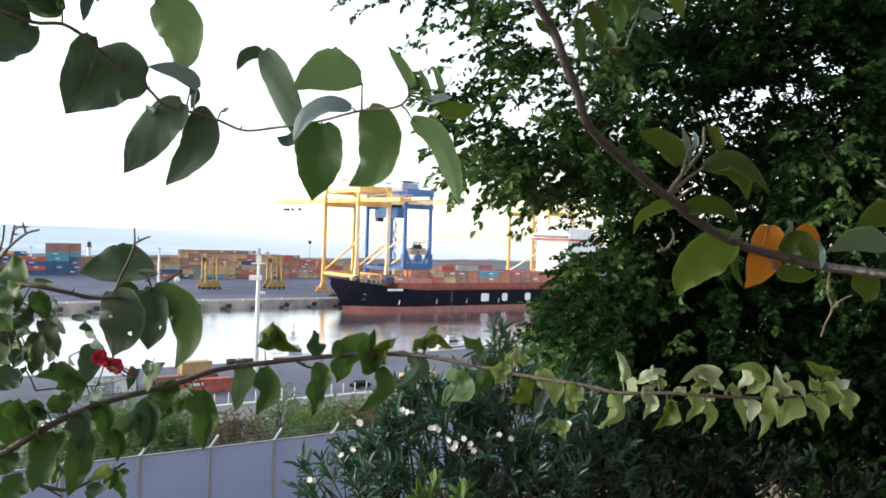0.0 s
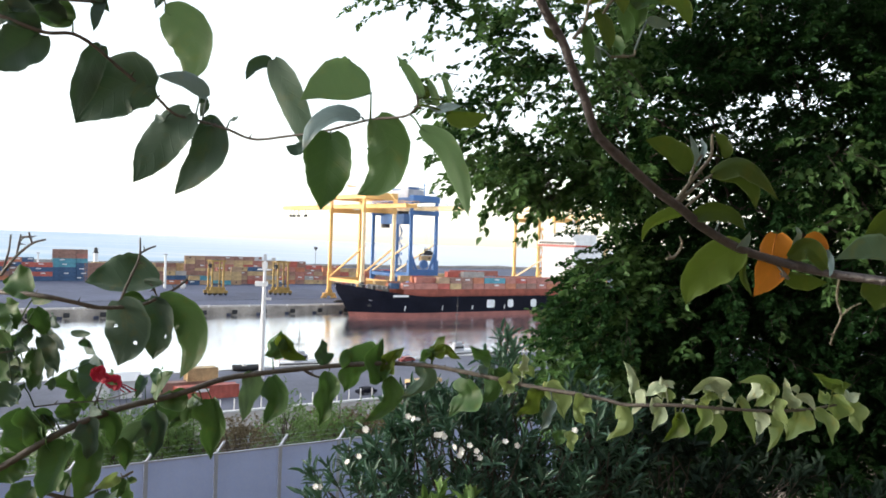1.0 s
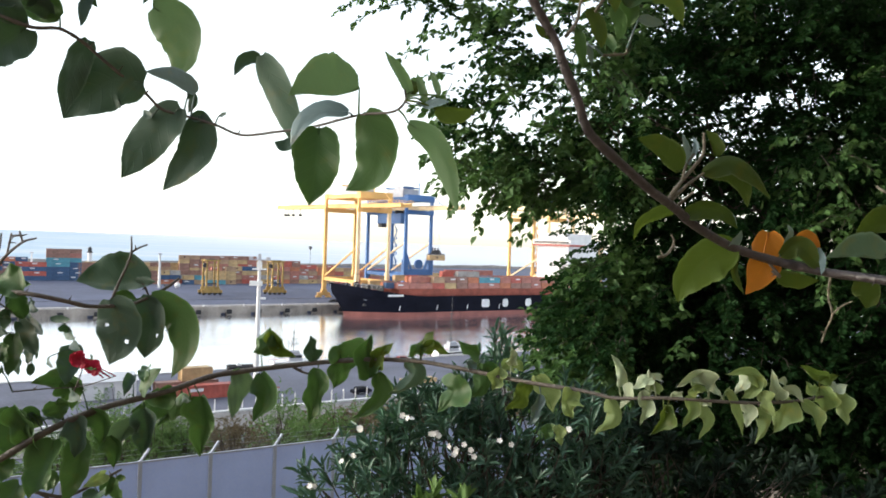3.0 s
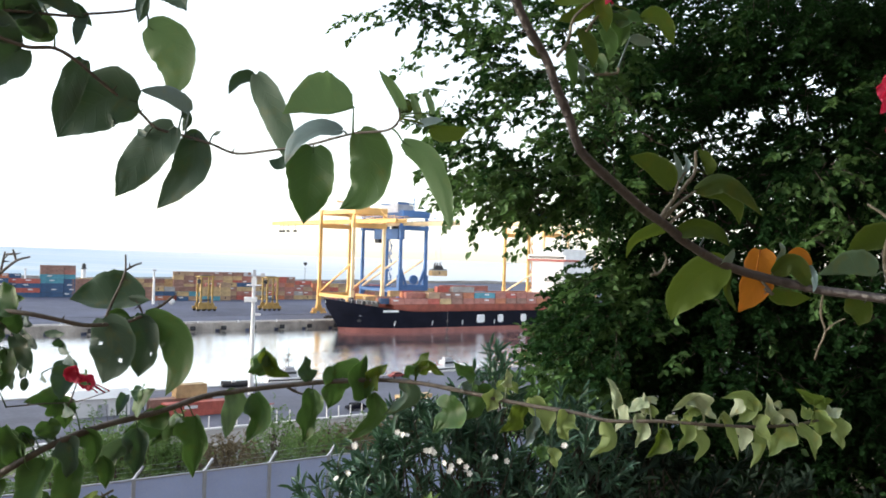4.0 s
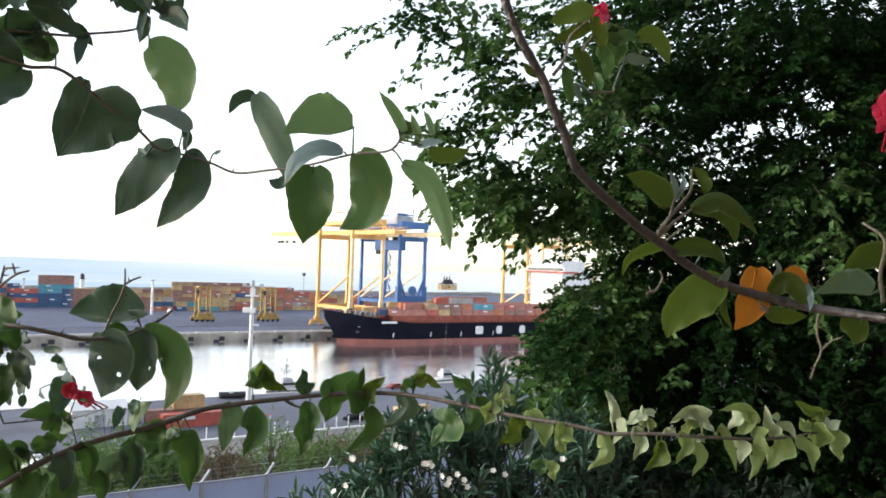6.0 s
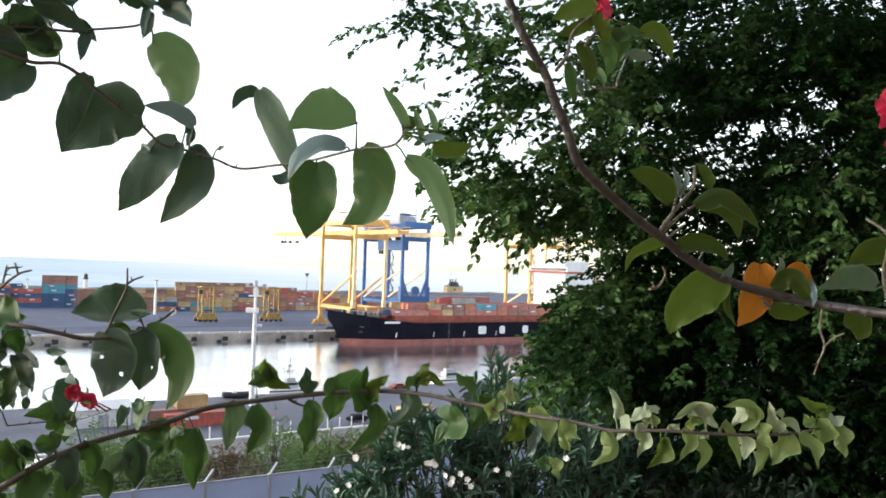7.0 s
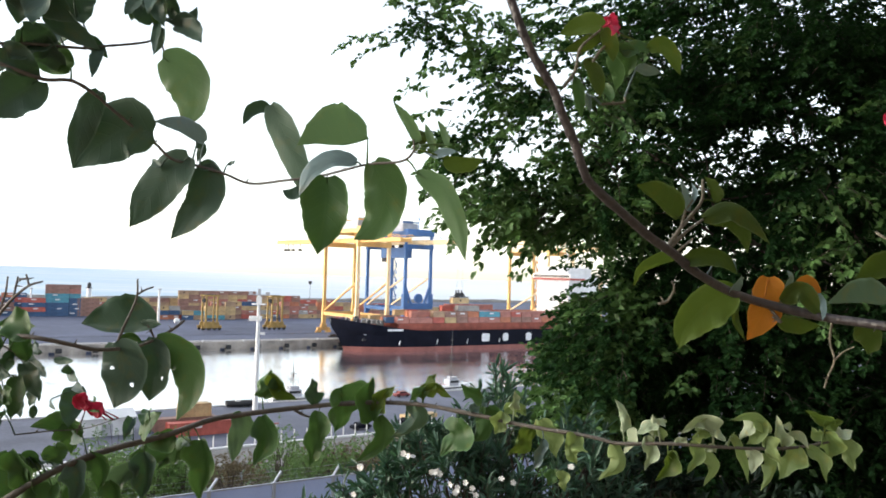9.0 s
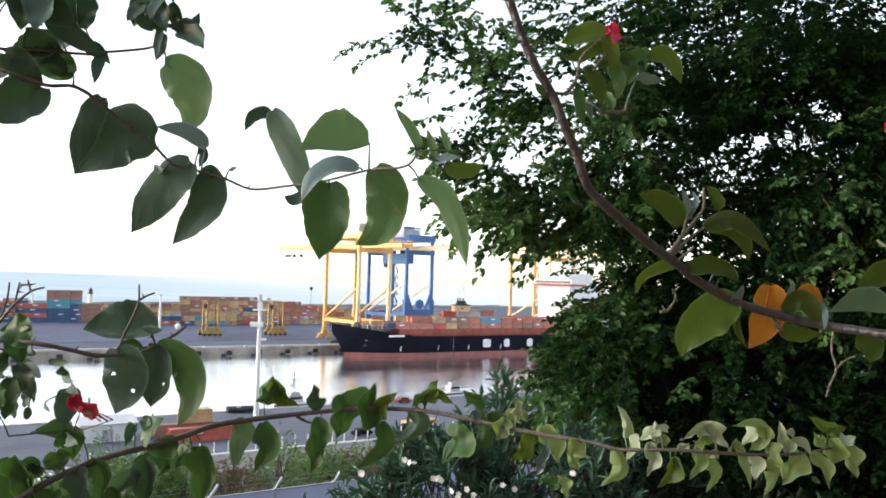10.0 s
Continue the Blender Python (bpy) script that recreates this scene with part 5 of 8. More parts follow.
def leaf(branch, base, tip, width, material, face, fold, curl, via, name, twist=0, holes=0):
    """One leaf: heart-shaped blade with a folded midrib, wavy edge and a stalk back to the stem."""
    base, tip = Vector(base), Vector(tip)
    rng = random.Random(int((base.x * 7919 + base.z * 104729 + width * 1299709) * 1000))
    d = (tip - base)
    ln = d.length
    d.normalize()
    n0 = Vector((0, -1, 0))
    n0 = (n0 - d * n0.dot(d)).normalized()
    n0 = Matrix.Rotation(radians(face), 3, d) @ n0
    side0, n00 = d.cross(n0), n0
    bend = Vector((via[0], 0, via[1]))
    phase, waves = rng.uniform(0, 6.3), rng.uniform(1.5, 3.0)
    skew = rng.uniform(-0.12, 0.12)
    bm = bmesh.new()
    rows, across = [], 8
    dents = [rng.uniform(-0.035, 0.035) for _ in range(64)]
    for i_s, s in enumerate(STEPS):
        w = outline(s)
        mid = base + d * ln * s + bend * (4 * s * (1 - s)) + n0 * (curl * ln * 4 * s * (1 - s))
        turn = Matrix.Rotation(radians(twist) * (s - 0.3), 3, d)
        side, n0 = turn @ side0, turn @ n00
        row = []
        for k in range(across + 1):
            u = -1 + 2 * k / across
            h = width * 0.5 * w * (1 + skew * (1 if u > 0 else -1) + dents[i_s * 2 + (u > 0)])
            lift = fold * h * abs(u) ** 1.3 + (0.11 if fold > 0.45 else 0.085 if fold > 0.25 else 0.045) * width * abs(u) ** 1.6 * math.sin(phase + s * 6.3 * waves + (1.7 if u > 0 else 0)) + 0.022 * width * math.sin(phase * 2 + s * 23 + 4 * u) * abs(u)
            row.append(bm.verts.new(mid + side * h * u * (1 - 0.12 * fold) + n0 * lift - d * (0.11 * width * abs(u) ** 1.5 * max(0.0, 1 - s / 0.25))))
        rows.append(row)
    uv = bm.loops.layers.uv.new("UVMap")
    for i in range(len(rows) - 1):
        for k in range(across):
            f = bm.faces.new((rows[i][k], rows[i][k + 1], rows[i + 1][k + 1], rows[i + 1][k]))
            for lp, (ii, kk) in zip(f.loops, ((i, k), (i, k + 1), (i + 1, k + 1), (i + 1, k))):
                lp[uv].uv = (STEPS[ii], -1 + 2 * kk / across)
    bm.faces.ensure_lookup_table()
    if holes:
        torn = [bm.faces[i] for i in (58, 93, 76, 43)[:holes]]
        bmesh.ops.inset_individual(bm, faces=torn, thickness=0.0004)
        for f in torn:
            for v in f.verts:
                v.co += (d * rng.uniform(-1, 1) + side0 * rng.uniform(-1, 1)) * 0.0016
        bmesh.ops.delete(bm, geom=torn, context='FACES')
    near = min(STEMS[branch.name], key=lambda p: (p - base).length)
    gap = near - base
    if gap.length > 0.035:
        near = base + gap.normalized() * 0.035
    tube(bm, [near, near.lerp(base, 0.5) + Vector((0, 0, 0.0015)), base, base + d * ln * 0.12 - n0 * 0.0006], [0.0010, 0.0008, 0.0008, 0.0005], 5)
    bmesh.ops.recalc_face_normals(bm, faces=bm.faces[:])
    return part(name, bm, material, branch, "dying orange leaf" if material is B_ORANGE else "", None, True)


def blade(branch, rib, left, right, material, lift_left, lift_right, wave=0.06, holes=0):
    """One leaf along a curved midrib: its two halves have their own width and tilt, the edge waves, a stalk runs back to the stem."""
    rib = smooth_path(rib, 8)
    lengths = [0.0]
    for a, b in zip(rib, rib[1:]):
        lengths.append(lengths[-1] + (b - a).length)
    total = lengths[-1]

    def along(s):
        want = s * total
        for i in range(len(rib) - 1):
            if want <= lengths[i + 1] + 1e-9:
                k = (want - lengths[i]) / max(1e-9, lengths[i + 1] - lengths[i])
                return rib[i].lerp(rib[i + 1], k), (rib[min(i + 2, len(rib) - 1)] - rib[max(i - 1, 0)]).normalized()
        return rib[-1], (rib[-1] - rib[-2]).normalized()
    rng = random.Random(int((rib[0].x * 7919 + rib[0].z * 104729 + total * 1299709) * 1000))
    phase, waves = rng.uniform(0, 6.3), rng.uniform(1.2, 2.4)
    twist = rng.uniform(-14, 14)
    broad = left + right
    bm = bmesh.new()
    uv = bm.loops.layers.uv.new("UVMap")
    half, rows = 5, []
    for s in STEPS:
        mid, d = along(s)
        n0 = Vector((0, -1, 0))
        n0 = Matrix.Rotation(radians(twist * (s - 0.3)), 3, d) @ (n0 - d * n0.dot(d)).normalized()
        side = d.cross(n0)
        w = outline(s) * (1 - (0.5 if wave > 0.1 else 0.0) * max(0.0, s - 0.2))
        row = []
        for k in range(-half, half + 1):
            u = k / half
            width, lift = (right, lift_right) if u > 0 else (left, lift_left)
            nick = max(0.0, wave - 0.05) * 1.6
            h = width * w * (1 + nick * math.sin(phase * 2 + s * 9.5 + (2.6 if u > 0 else 0)) + 0.02 * math.sin(phase * 3 + s * 17 + (2 if u > 0 else 0)) + 0.02 * math.sin(phase + s * 41))
            rise = math.tan(radians(lift)) * h * abs(u) ** 1.4
            rise += wave * broad * w * abs(u) ** 1.8 * math.sin(phase + s * 6.3 * waves + (2.1 if u > 0 else 0)) + 0.012 * broad * math.sin(phase * 2 + s * 25 + 5 * u) * abs(u)
            rise += (0.26 if wave > 0.1 else 0.16) * wave * broad * math.sin(phase + s * 13 + 3.3 * u) * math.sin(phase * 1.7 + u * 5.2)
            rise += max(0.0, wave - 0.1) * 0.55 * broad * w * abs(u) ** 4 * math.copysign(1.0, math.sin(phase + (3.6 if u > 0 else 0)))
            back = 0.05 * broad * abs(u) ** 1.5 * max(0.0, 1 - s / 0.25)
            row.append(bm.verts.new(mid + side * (h * u) + n0 * rise - d * back))
        rows.append(row)
    for i in range(len(rows) - 1):
        for k in range(2 * half):
            f = bm.faces.new((rows[i][k], rows[i][k + 1], rows[i + 1][k + 1], rows[i + 1][k]))
            for lp, (ii, kk) in zip(f.loops, ((i, k), (i, k + 1), (i + 1, k + 1), (i + 1, k))):
                lp[uv].uv = (STEPS[ii], -1 + kk / half)
    if holes:
        bm.faces.ensure_lookup_table()
        torn = [bm.faces[i] for i in (122, 87)[:holes]]
        bmesh.ops.inset_individual(bm, faces=torn, thickness=0.0003)
        for f in torn:
            for v in f.verts:
                v.co += (Vector((rng.uniform(-1, 1), 0, rng.uniform(-1, 1)))) * 0.0016
        bmesh.ops.delete(bm, geom=torn, context='FACES')
    base, d = along(0.0)
    near = min(STEMS[branch.name], key=lambda p: (p - base).length)
    if (near - base).length < 0.03:
        tube(bm, [near, near.lerp(base, 0.5) + Vector((0, 0, 0.0015)), base, along(0.1)[0] + Vector((0, 0.0006, 0))], [0.0011, 0.0009, 0.0008, 0.0005], 5)
    bmesh.ops.recalc_face_normals(bm, faces=bm.faces[:])
    return part("leaf", bm, material, branch, "dying orange leaf" if material is B_ORANGE else "", None, True)


# upper
B = thing("bougainvillea_branch", pose(-0.4261, 0.7508, 35.1928), "bougainvillea branch with large dull green leaves overhead", "branch", "bougainvillea branches")
UPPER_BRANCH = B
stem(B, "stem", TWIG, 0.0018, 0.0010, [(0.0000, 0.0000, 0.0000), (0.0294, 0.0013, -0.0100), (0.0539, 0.0126, -0.0172), (0.0722, 0.0281, -0.0143), (0.0868, 0.0428, -0.0222), (0.0982, 0.0543, -0.0330), (0.1165, 0.0709, -0.0494), (0.1329, 0.0827, -0.0620), (0.1473, 0.0903, -0.0758), (0.1693, 0.0973, -0.0807), (0.1972, 0.0990, -0.0879), (0.2252, 0.0938, -0.0977), (0.2604, 0.0797, -0.0954), (0.3025, 0.0551, -0.0917), (0.3478, 0.0253, -0.0837), (0.3796, 0.0083, -0.0821), (0.3905, 0.0040, -0.0733), (0.3901, 0.0040, -0.0624)])
stem(B, "side_twig", TWIG, 0.0016, 0.0009, [(-0.0006, -0.0007, 0.0211), (0.0167, 0.0008, 0.0119), (0.0437, 0.0126, 0.0144), (0.0769, 0.0428, 0.0198), (0.0861, 0.0524, 0.0242), (0.1254, 0.0849, 0.0403), (0.1313, 0.0885, 0.0591), (0.1383, 0.0920, 0.0803), (0.1418, 0.0938, 0.1155)])
stem(B, "side_twig", TWIG, 0.0010, 0.0009, [(0.1271, 0.0862, 0.0554), (0.1319, 0.0885, 0.0437), (0.1354, 0.0898, 0.0312)])
cane(B, (0.0000, 0.0000, 0.0000), (-0.78, 0.90), 0.0035)
leaf(B, (0.0457, 0.0191, -0.0169), (0.0096, -0.0016, -0.0529), 0.0456, B_DARK, -10, 0.40, -0.09, (0.0000, 0.0000), "leaf", -1)
leaf(B, (0.1999, 0.1047, -0.0774), (0.2123, 0.0826, -0.0769), 0.0053, B_DARK, -17, 0.35, -0.09, (0.0000, 0.0000), "leaf", -5)
leaf(B, (0.0620, 0.0114, 0.0731), (0.0674, -0.0366, 0.0178), 0.0409, B_DARK, 9, 0.33, 0.03, (0.0000, 0.0000), "leaf", 12)
leaf(B, (0.0287, -0.0028, 0.0620), (0.0291, -0.0383, 0.0331), 0.0292, B_DARK, 19, 0.17, 0.00, (0.0000, 0.0000), "leaf", 4)
leaf(B, (0.0508, 0.0377, 0.0336), (0.0299, -0.0046, -0.0053), 0.0362, B_DARK, 8, 0.17, -0.01, (0.0000, 0.0000), "leaf", 4)
leaf(B, (0.0828, 0.0641, 0.0278), (0.0938, 0.0210, -0.0126), 0.0117, B_DARK, -20, 0.16, 0.07, (0.0000, 0.0000), "leaf", -17)
leaf(B, (0.0392, 0.0212, 0.0233), (0.0614, 0.0438, -0.0019), 0.0269, B_DARK, 13, 0.43, 0.03, (0.0000, 0.0000), "leaf", 12)
leaf(B, (0.1157, 0.0819, 0.0934), (0.1005, 0.0921, 0.0609), 0.0199, B_DARK, -17, 0.32, 0.12, (0.0000, 0.0000), "leaf", -4)
leaf(B, (0.1190, 0.0902, 0.0935), (0.1470, 0.0563, 0.0452), 0.0199, B_DARK, -1, 0.31, 0.06, (0.0000, 0.0000), "leaf", -6)
leaf(B, (0.1456, 0.0932, 0.0581), (0.1810, 0.0603, 0.0331), 0.0210, B_DARK, 3, 0.43, -0.03, (0.0042, 0.0053), "leaf", 6)
leaf(B, (0.1297, 0.0897, 0.0611), (0.1380, 0.0573, 0.0189), 0.0105, B_DARK, 8, 0.21, 0.03, (0.0000, 0.0000), "leaf", 18)
leaf(B, (0.1400, 0.0862, 0.0842), (0.1478, 0.0963, 0.0636), 0.0117, B_DARK, -6, 0.34, -0.07, (0.0000, 0.0000), "leaf", 0)
leaf(B, (0.1219, 0.0948, 0.1095), (0.1146, 0.0640, 0.0762), 0.0234, B_LEAF, -6, 0.22, -0.08, (0.0000, 0.0000), "leaf", 6)
leaf(B, (0.0186, 0.0125, 0.0048), (0.0004, 0.0099, -0.0119), 0.0234, B_DARK, -2, 0.24, -0.06, (0.0000, 0.0000), "leaf", 16)
leaf(B, (0.0661, 0.0339, 0.0810), (0.0747, 0.0453, 0.0430), 0.0362, B_DARK, 0, 0.20, -0.12, (0.0000, 0.0000), "leaf", 0)
leaf(B, (0.0462, 0.0081, 0.0715), (0.0361, -0.0042, 0.0289), 0.0386, B_DARK, 0, 0.34, 0.05, (0.0000, 0.0000), "leaf", 0)
leaf(B, (0.0634, 0.0473, 0.0595), (0.0290, 0.0695, 0.0231), 0.0292, B_DARK, 0, 0.39, 0.01, (0.0000, 0.0000), "leaf", 0)
leaf(B, (0.0356, 0.0070, 0.0285), (0.0543, 0.0394, 0.0117), 0.0327, B_DARK, 0, 0.27, 0.09, (0.0000, 0.0000), "leaf", 0)
leaf(B, (0.0238, 0.0002, 0.0079), (0.0488, 0.0178, -0.0137), 0.0280, B_DARK, 0, 0.33, 0.11, (0.0000, 0.0000), "leaf", 0)
leaf(B, (0.0771, 0.0410, 0.0311), (0.0889, 0.0693, 0.0172), 0.0152, B_DARK, 7, 0.16, -0.10, (0.0000, 0.0000), "leaf", -6)
leaf(B, (0.0172, 0.0182, 0.0793), (0.0555, 0.0273, 0.0572), 0.0409, B_DARK, 0, 0.41, -0.04, (0.0000, 0.0000), "leaf", 0)
leaf(B, (0.1184, 0.0685, 0.0778), (0.1076, 0.0586, 0.0567), 0.0164, B_DARK, 16, 0.20, -0.00, (0.0000, 0.0000), "leaf", -7)
leaf(B, (0.1343, 0.0856, 0.0895), (0.1347, 0.0439, 0.0541), 0.0164, B_DARK, 16, 0.23, 0.07, (0.0000, 0.0000), "leaf", -12)
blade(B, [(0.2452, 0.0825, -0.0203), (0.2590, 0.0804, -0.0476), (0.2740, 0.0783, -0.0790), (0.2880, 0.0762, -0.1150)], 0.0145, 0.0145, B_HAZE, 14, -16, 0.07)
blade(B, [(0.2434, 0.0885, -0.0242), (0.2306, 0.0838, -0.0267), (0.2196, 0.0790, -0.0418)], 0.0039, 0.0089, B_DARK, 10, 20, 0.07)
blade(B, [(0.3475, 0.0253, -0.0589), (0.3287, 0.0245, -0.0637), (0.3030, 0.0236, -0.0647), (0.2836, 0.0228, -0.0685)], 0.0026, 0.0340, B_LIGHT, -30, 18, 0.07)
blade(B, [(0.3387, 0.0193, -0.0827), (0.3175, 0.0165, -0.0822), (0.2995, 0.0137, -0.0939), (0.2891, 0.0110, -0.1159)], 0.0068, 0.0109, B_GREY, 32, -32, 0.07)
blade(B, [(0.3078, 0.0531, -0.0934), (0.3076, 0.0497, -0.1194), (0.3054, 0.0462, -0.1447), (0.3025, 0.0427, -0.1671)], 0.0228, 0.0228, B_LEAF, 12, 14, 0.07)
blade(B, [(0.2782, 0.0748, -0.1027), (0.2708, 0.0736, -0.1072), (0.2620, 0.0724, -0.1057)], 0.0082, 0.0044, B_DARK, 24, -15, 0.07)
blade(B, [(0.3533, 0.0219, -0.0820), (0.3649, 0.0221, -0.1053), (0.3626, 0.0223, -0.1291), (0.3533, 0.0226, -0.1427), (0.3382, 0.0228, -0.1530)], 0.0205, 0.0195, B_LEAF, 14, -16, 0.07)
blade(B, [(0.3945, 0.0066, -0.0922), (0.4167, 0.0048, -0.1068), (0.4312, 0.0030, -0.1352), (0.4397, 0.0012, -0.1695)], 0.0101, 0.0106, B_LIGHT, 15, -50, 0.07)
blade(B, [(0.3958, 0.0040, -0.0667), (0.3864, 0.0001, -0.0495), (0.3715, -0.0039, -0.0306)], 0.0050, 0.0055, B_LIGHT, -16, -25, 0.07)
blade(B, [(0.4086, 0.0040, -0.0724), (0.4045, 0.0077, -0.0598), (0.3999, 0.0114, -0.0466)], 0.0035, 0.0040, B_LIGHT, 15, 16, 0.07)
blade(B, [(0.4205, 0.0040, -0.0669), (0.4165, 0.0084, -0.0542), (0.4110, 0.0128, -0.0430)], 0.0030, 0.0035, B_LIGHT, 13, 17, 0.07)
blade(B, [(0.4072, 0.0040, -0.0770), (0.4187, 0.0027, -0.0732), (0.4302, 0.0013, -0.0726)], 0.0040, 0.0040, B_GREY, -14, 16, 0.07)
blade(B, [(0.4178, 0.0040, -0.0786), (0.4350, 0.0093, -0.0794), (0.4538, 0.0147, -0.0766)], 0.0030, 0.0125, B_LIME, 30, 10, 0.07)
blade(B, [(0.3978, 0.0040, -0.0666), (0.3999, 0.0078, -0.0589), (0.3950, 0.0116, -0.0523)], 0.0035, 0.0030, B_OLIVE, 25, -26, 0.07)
blade(B, [(0.0248, -0.0004, 0.0603), (0.0559, 0.0005, 0.0534), (0.0856, 0.0013, 0.0323)], 0.0159, 0.0179, B_DARK, 12, 10, 0.07)
blade(B, [(0.0534, 0.0106, 0.0443), (0.0727, 0.0152, 0.0339), (0.1019, 0.0198, 0.0133)], 0.0077, 0.0123, B_DARK, 10, 14, 0.07)
blade(B, [(0.0674, 0.0381, -0.0011), (0.0373, 0.0423, 0.0133), (0.0018, 0.0465, 0.0235)], 0.0145, 0.0160, B_LEAF, 14, 10, 0.07)
blade(B, [(0.0878, 0.0524, 0.0229), (0.0846, 0.0525, 0.0098), (0.0814, 0.0526, -0.0054)], 0.0053, 0.0069, B_DARK, 18, 18, 0.07)
blade(B, [(0.1237, 0.0862, 0.0582), (0.1131, 0.0821, 0.0685), (0.1022, 0.0781, 0.0854)], 0.0083, 0.0089, B_DARK, 16, -13, 0.07)
blade(B, [(0.1288, 0.0862, 0.0567), (0.1328, 0.0858, 0.0731), (0.1294, 0.0853, 0.0909)], 0.0078, 0.0072, B_LEAF, 20, 19, 0.07)
blade(B, [(0.1346, 0.0878, 0.0523), (0.1320, 0.0859, 0.0364), (0.1270, 0.0840, 0.0256)], 0.0045, 0.0045, B_HAZE, 15, 26, 0.07)
blade(B, [(0.1477, 0.0899, 0.0601), (0.1399, 0.0915, 0.0722), (0.1293, 0.0931, 0.0832)], 0.0045, 0.0045, B_DARK, 16, 18, 0.07)
blade(B, [(0.1440, 0.0892, 0.0580), (0.1595, 0.0903, 0.0560), (0.1716, 0.0913, 0.0408)], 0.0128, 0.0028, B_DARK, 14, 10, 0.07)
blade(B, [(0.1528, 0.0899, 0.0580), (0.1587, 0.0915, 0.0677), (0.1662, 0.0931, 0.0781)], 0.0028, 0.0078, B_DARK, -26, -25, 0.07)
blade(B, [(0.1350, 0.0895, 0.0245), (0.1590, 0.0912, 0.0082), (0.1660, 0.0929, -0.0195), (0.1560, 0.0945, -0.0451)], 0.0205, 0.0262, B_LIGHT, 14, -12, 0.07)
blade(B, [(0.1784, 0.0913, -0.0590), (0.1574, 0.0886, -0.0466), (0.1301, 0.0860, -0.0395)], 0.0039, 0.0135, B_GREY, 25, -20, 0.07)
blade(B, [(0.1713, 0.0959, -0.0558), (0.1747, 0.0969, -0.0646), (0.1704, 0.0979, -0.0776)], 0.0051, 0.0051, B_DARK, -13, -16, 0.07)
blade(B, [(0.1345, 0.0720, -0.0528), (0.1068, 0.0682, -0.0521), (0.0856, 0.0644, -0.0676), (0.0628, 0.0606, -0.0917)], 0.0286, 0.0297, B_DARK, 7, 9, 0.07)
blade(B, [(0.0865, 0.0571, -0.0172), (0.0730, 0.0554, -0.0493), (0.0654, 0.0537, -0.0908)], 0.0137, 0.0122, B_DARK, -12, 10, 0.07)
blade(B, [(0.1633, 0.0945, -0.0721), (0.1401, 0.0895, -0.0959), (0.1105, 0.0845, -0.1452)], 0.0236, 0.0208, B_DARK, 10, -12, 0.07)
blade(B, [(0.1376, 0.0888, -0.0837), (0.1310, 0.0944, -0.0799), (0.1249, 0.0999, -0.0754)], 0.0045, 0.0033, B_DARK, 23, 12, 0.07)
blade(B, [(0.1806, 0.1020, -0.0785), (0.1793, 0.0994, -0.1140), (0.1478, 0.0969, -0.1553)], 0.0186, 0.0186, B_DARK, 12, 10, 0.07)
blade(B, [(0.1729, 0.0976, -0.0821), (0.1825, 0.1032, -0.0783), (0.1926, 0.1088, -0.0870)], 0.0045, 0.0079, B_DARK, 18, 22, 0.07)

# right
B = thing("bougainvillea_branch", pose(0.0415, 0.7401, 35.2814), "thick arching bougainvillea branch with olive leaves and one orange leaf", "branch", "bougainvillea branches")
RIGHT_BRANCH = B
stem(B, "stem", OLD_TWIG, 0.0040, 0.0045, [(0.0000, 0.0000, 0.0000), (0.0120, 0.0001, -0.0335), (0.0217, 0.0011, -0.0572), (0.0314, 0.0030, -0.0758), (0.0411, 0.0057, -0.0904), (0.0511, 0.0092, -0.1060), (0.0603, 0.0129, -0.1276), (0.0720, 0.0183, -0.1502), (0.0818, 0.0231, -0.1752), (0.0936, 0.0297, -0.1882), (0.1202, 0.0460, -0.2067), (0.1519, 0.0659, -0.2279), (0.1793, 0.0822, -0.2429), (0.2060, 0.0960, -0.2603), (0.2441, 0.1114, -0.2779), (0.2814, 0.1193, -0.2887), (0.3357, 0.1117, -0.3002), (0.3661, 0.0925, -0.3040), (0.4066, 0.0465, -0.3089)])
stem(B, "side_twig", PALE_TWIG, 0.0013, 0.0008, [(0.3450, 0.1072, -0.3020), (0.3437, 0.1084, -0.3252), (0.3477, 0.1067, -0.3424), (0.3429, 0.1095, -0.3593), (0.3401, 0.1111, -0.3714)])
stem(B, "side_twig", PALE_TWIG, 0.0011, 0.0006, [(0.3477, 0.1067, -0.3424), (0.3551, 0.1019, -0.3333), (0.3624, 0.0964, -0.3282)])
stem(B, "side_twig", PALE_TWIG, 0.0021, 0.0013, [(0.1714, 0.0776, -0.2373), (0.1868, 0.0869, -0.2178), (0.2010, 0.0948, -0.2018), (0.2109, 0.0998, -0.1883), (0.2113, 0.1004, -0.1676)])
stem(B, "side_twig", PALE_TWIG, 0.0021, 0.0011, [(0.1752, 0.0799, -0.2371), (0.1934, 0.0904, -0.2206), (0.2154, 0.1015, -0.2052)])
stem(B, "side_twig", PALE_TWIG, 0.0013, 0.0011, [(0.1868, 0.0869, -0.2178), (0.1925, 0.0904, -0.1997), (0.2005, 0.0948, -0.1891)])
stem(B, "side_twig", PALE_TWIG, 0.0013, 0.0011, [(0.1844, 0.0851, -0.2398), (0.1938, 0.0904, -0.2327), (0.2008, 0.0941, -0.2273)])
stem(B, "side_twig", PALE_TWIG, 0.0016, 0.0008, [(0.1639, 0.0718, -0.2912), (0.1734, 0.0776, -0.2883), (0.1807, 0.0822, -0.2772), (0.1778, 0.0807, -0.2691)])
stem(B, "side_twig", PALE_TWIG, 0.0017, 0.0010, [(0.0591, 0.0088, -0.1002), (0.0693, 0.0134, -0.0846), (0.0741, 0.0160, -0.0635), (0.0947, 0.0277, -0.0420)])
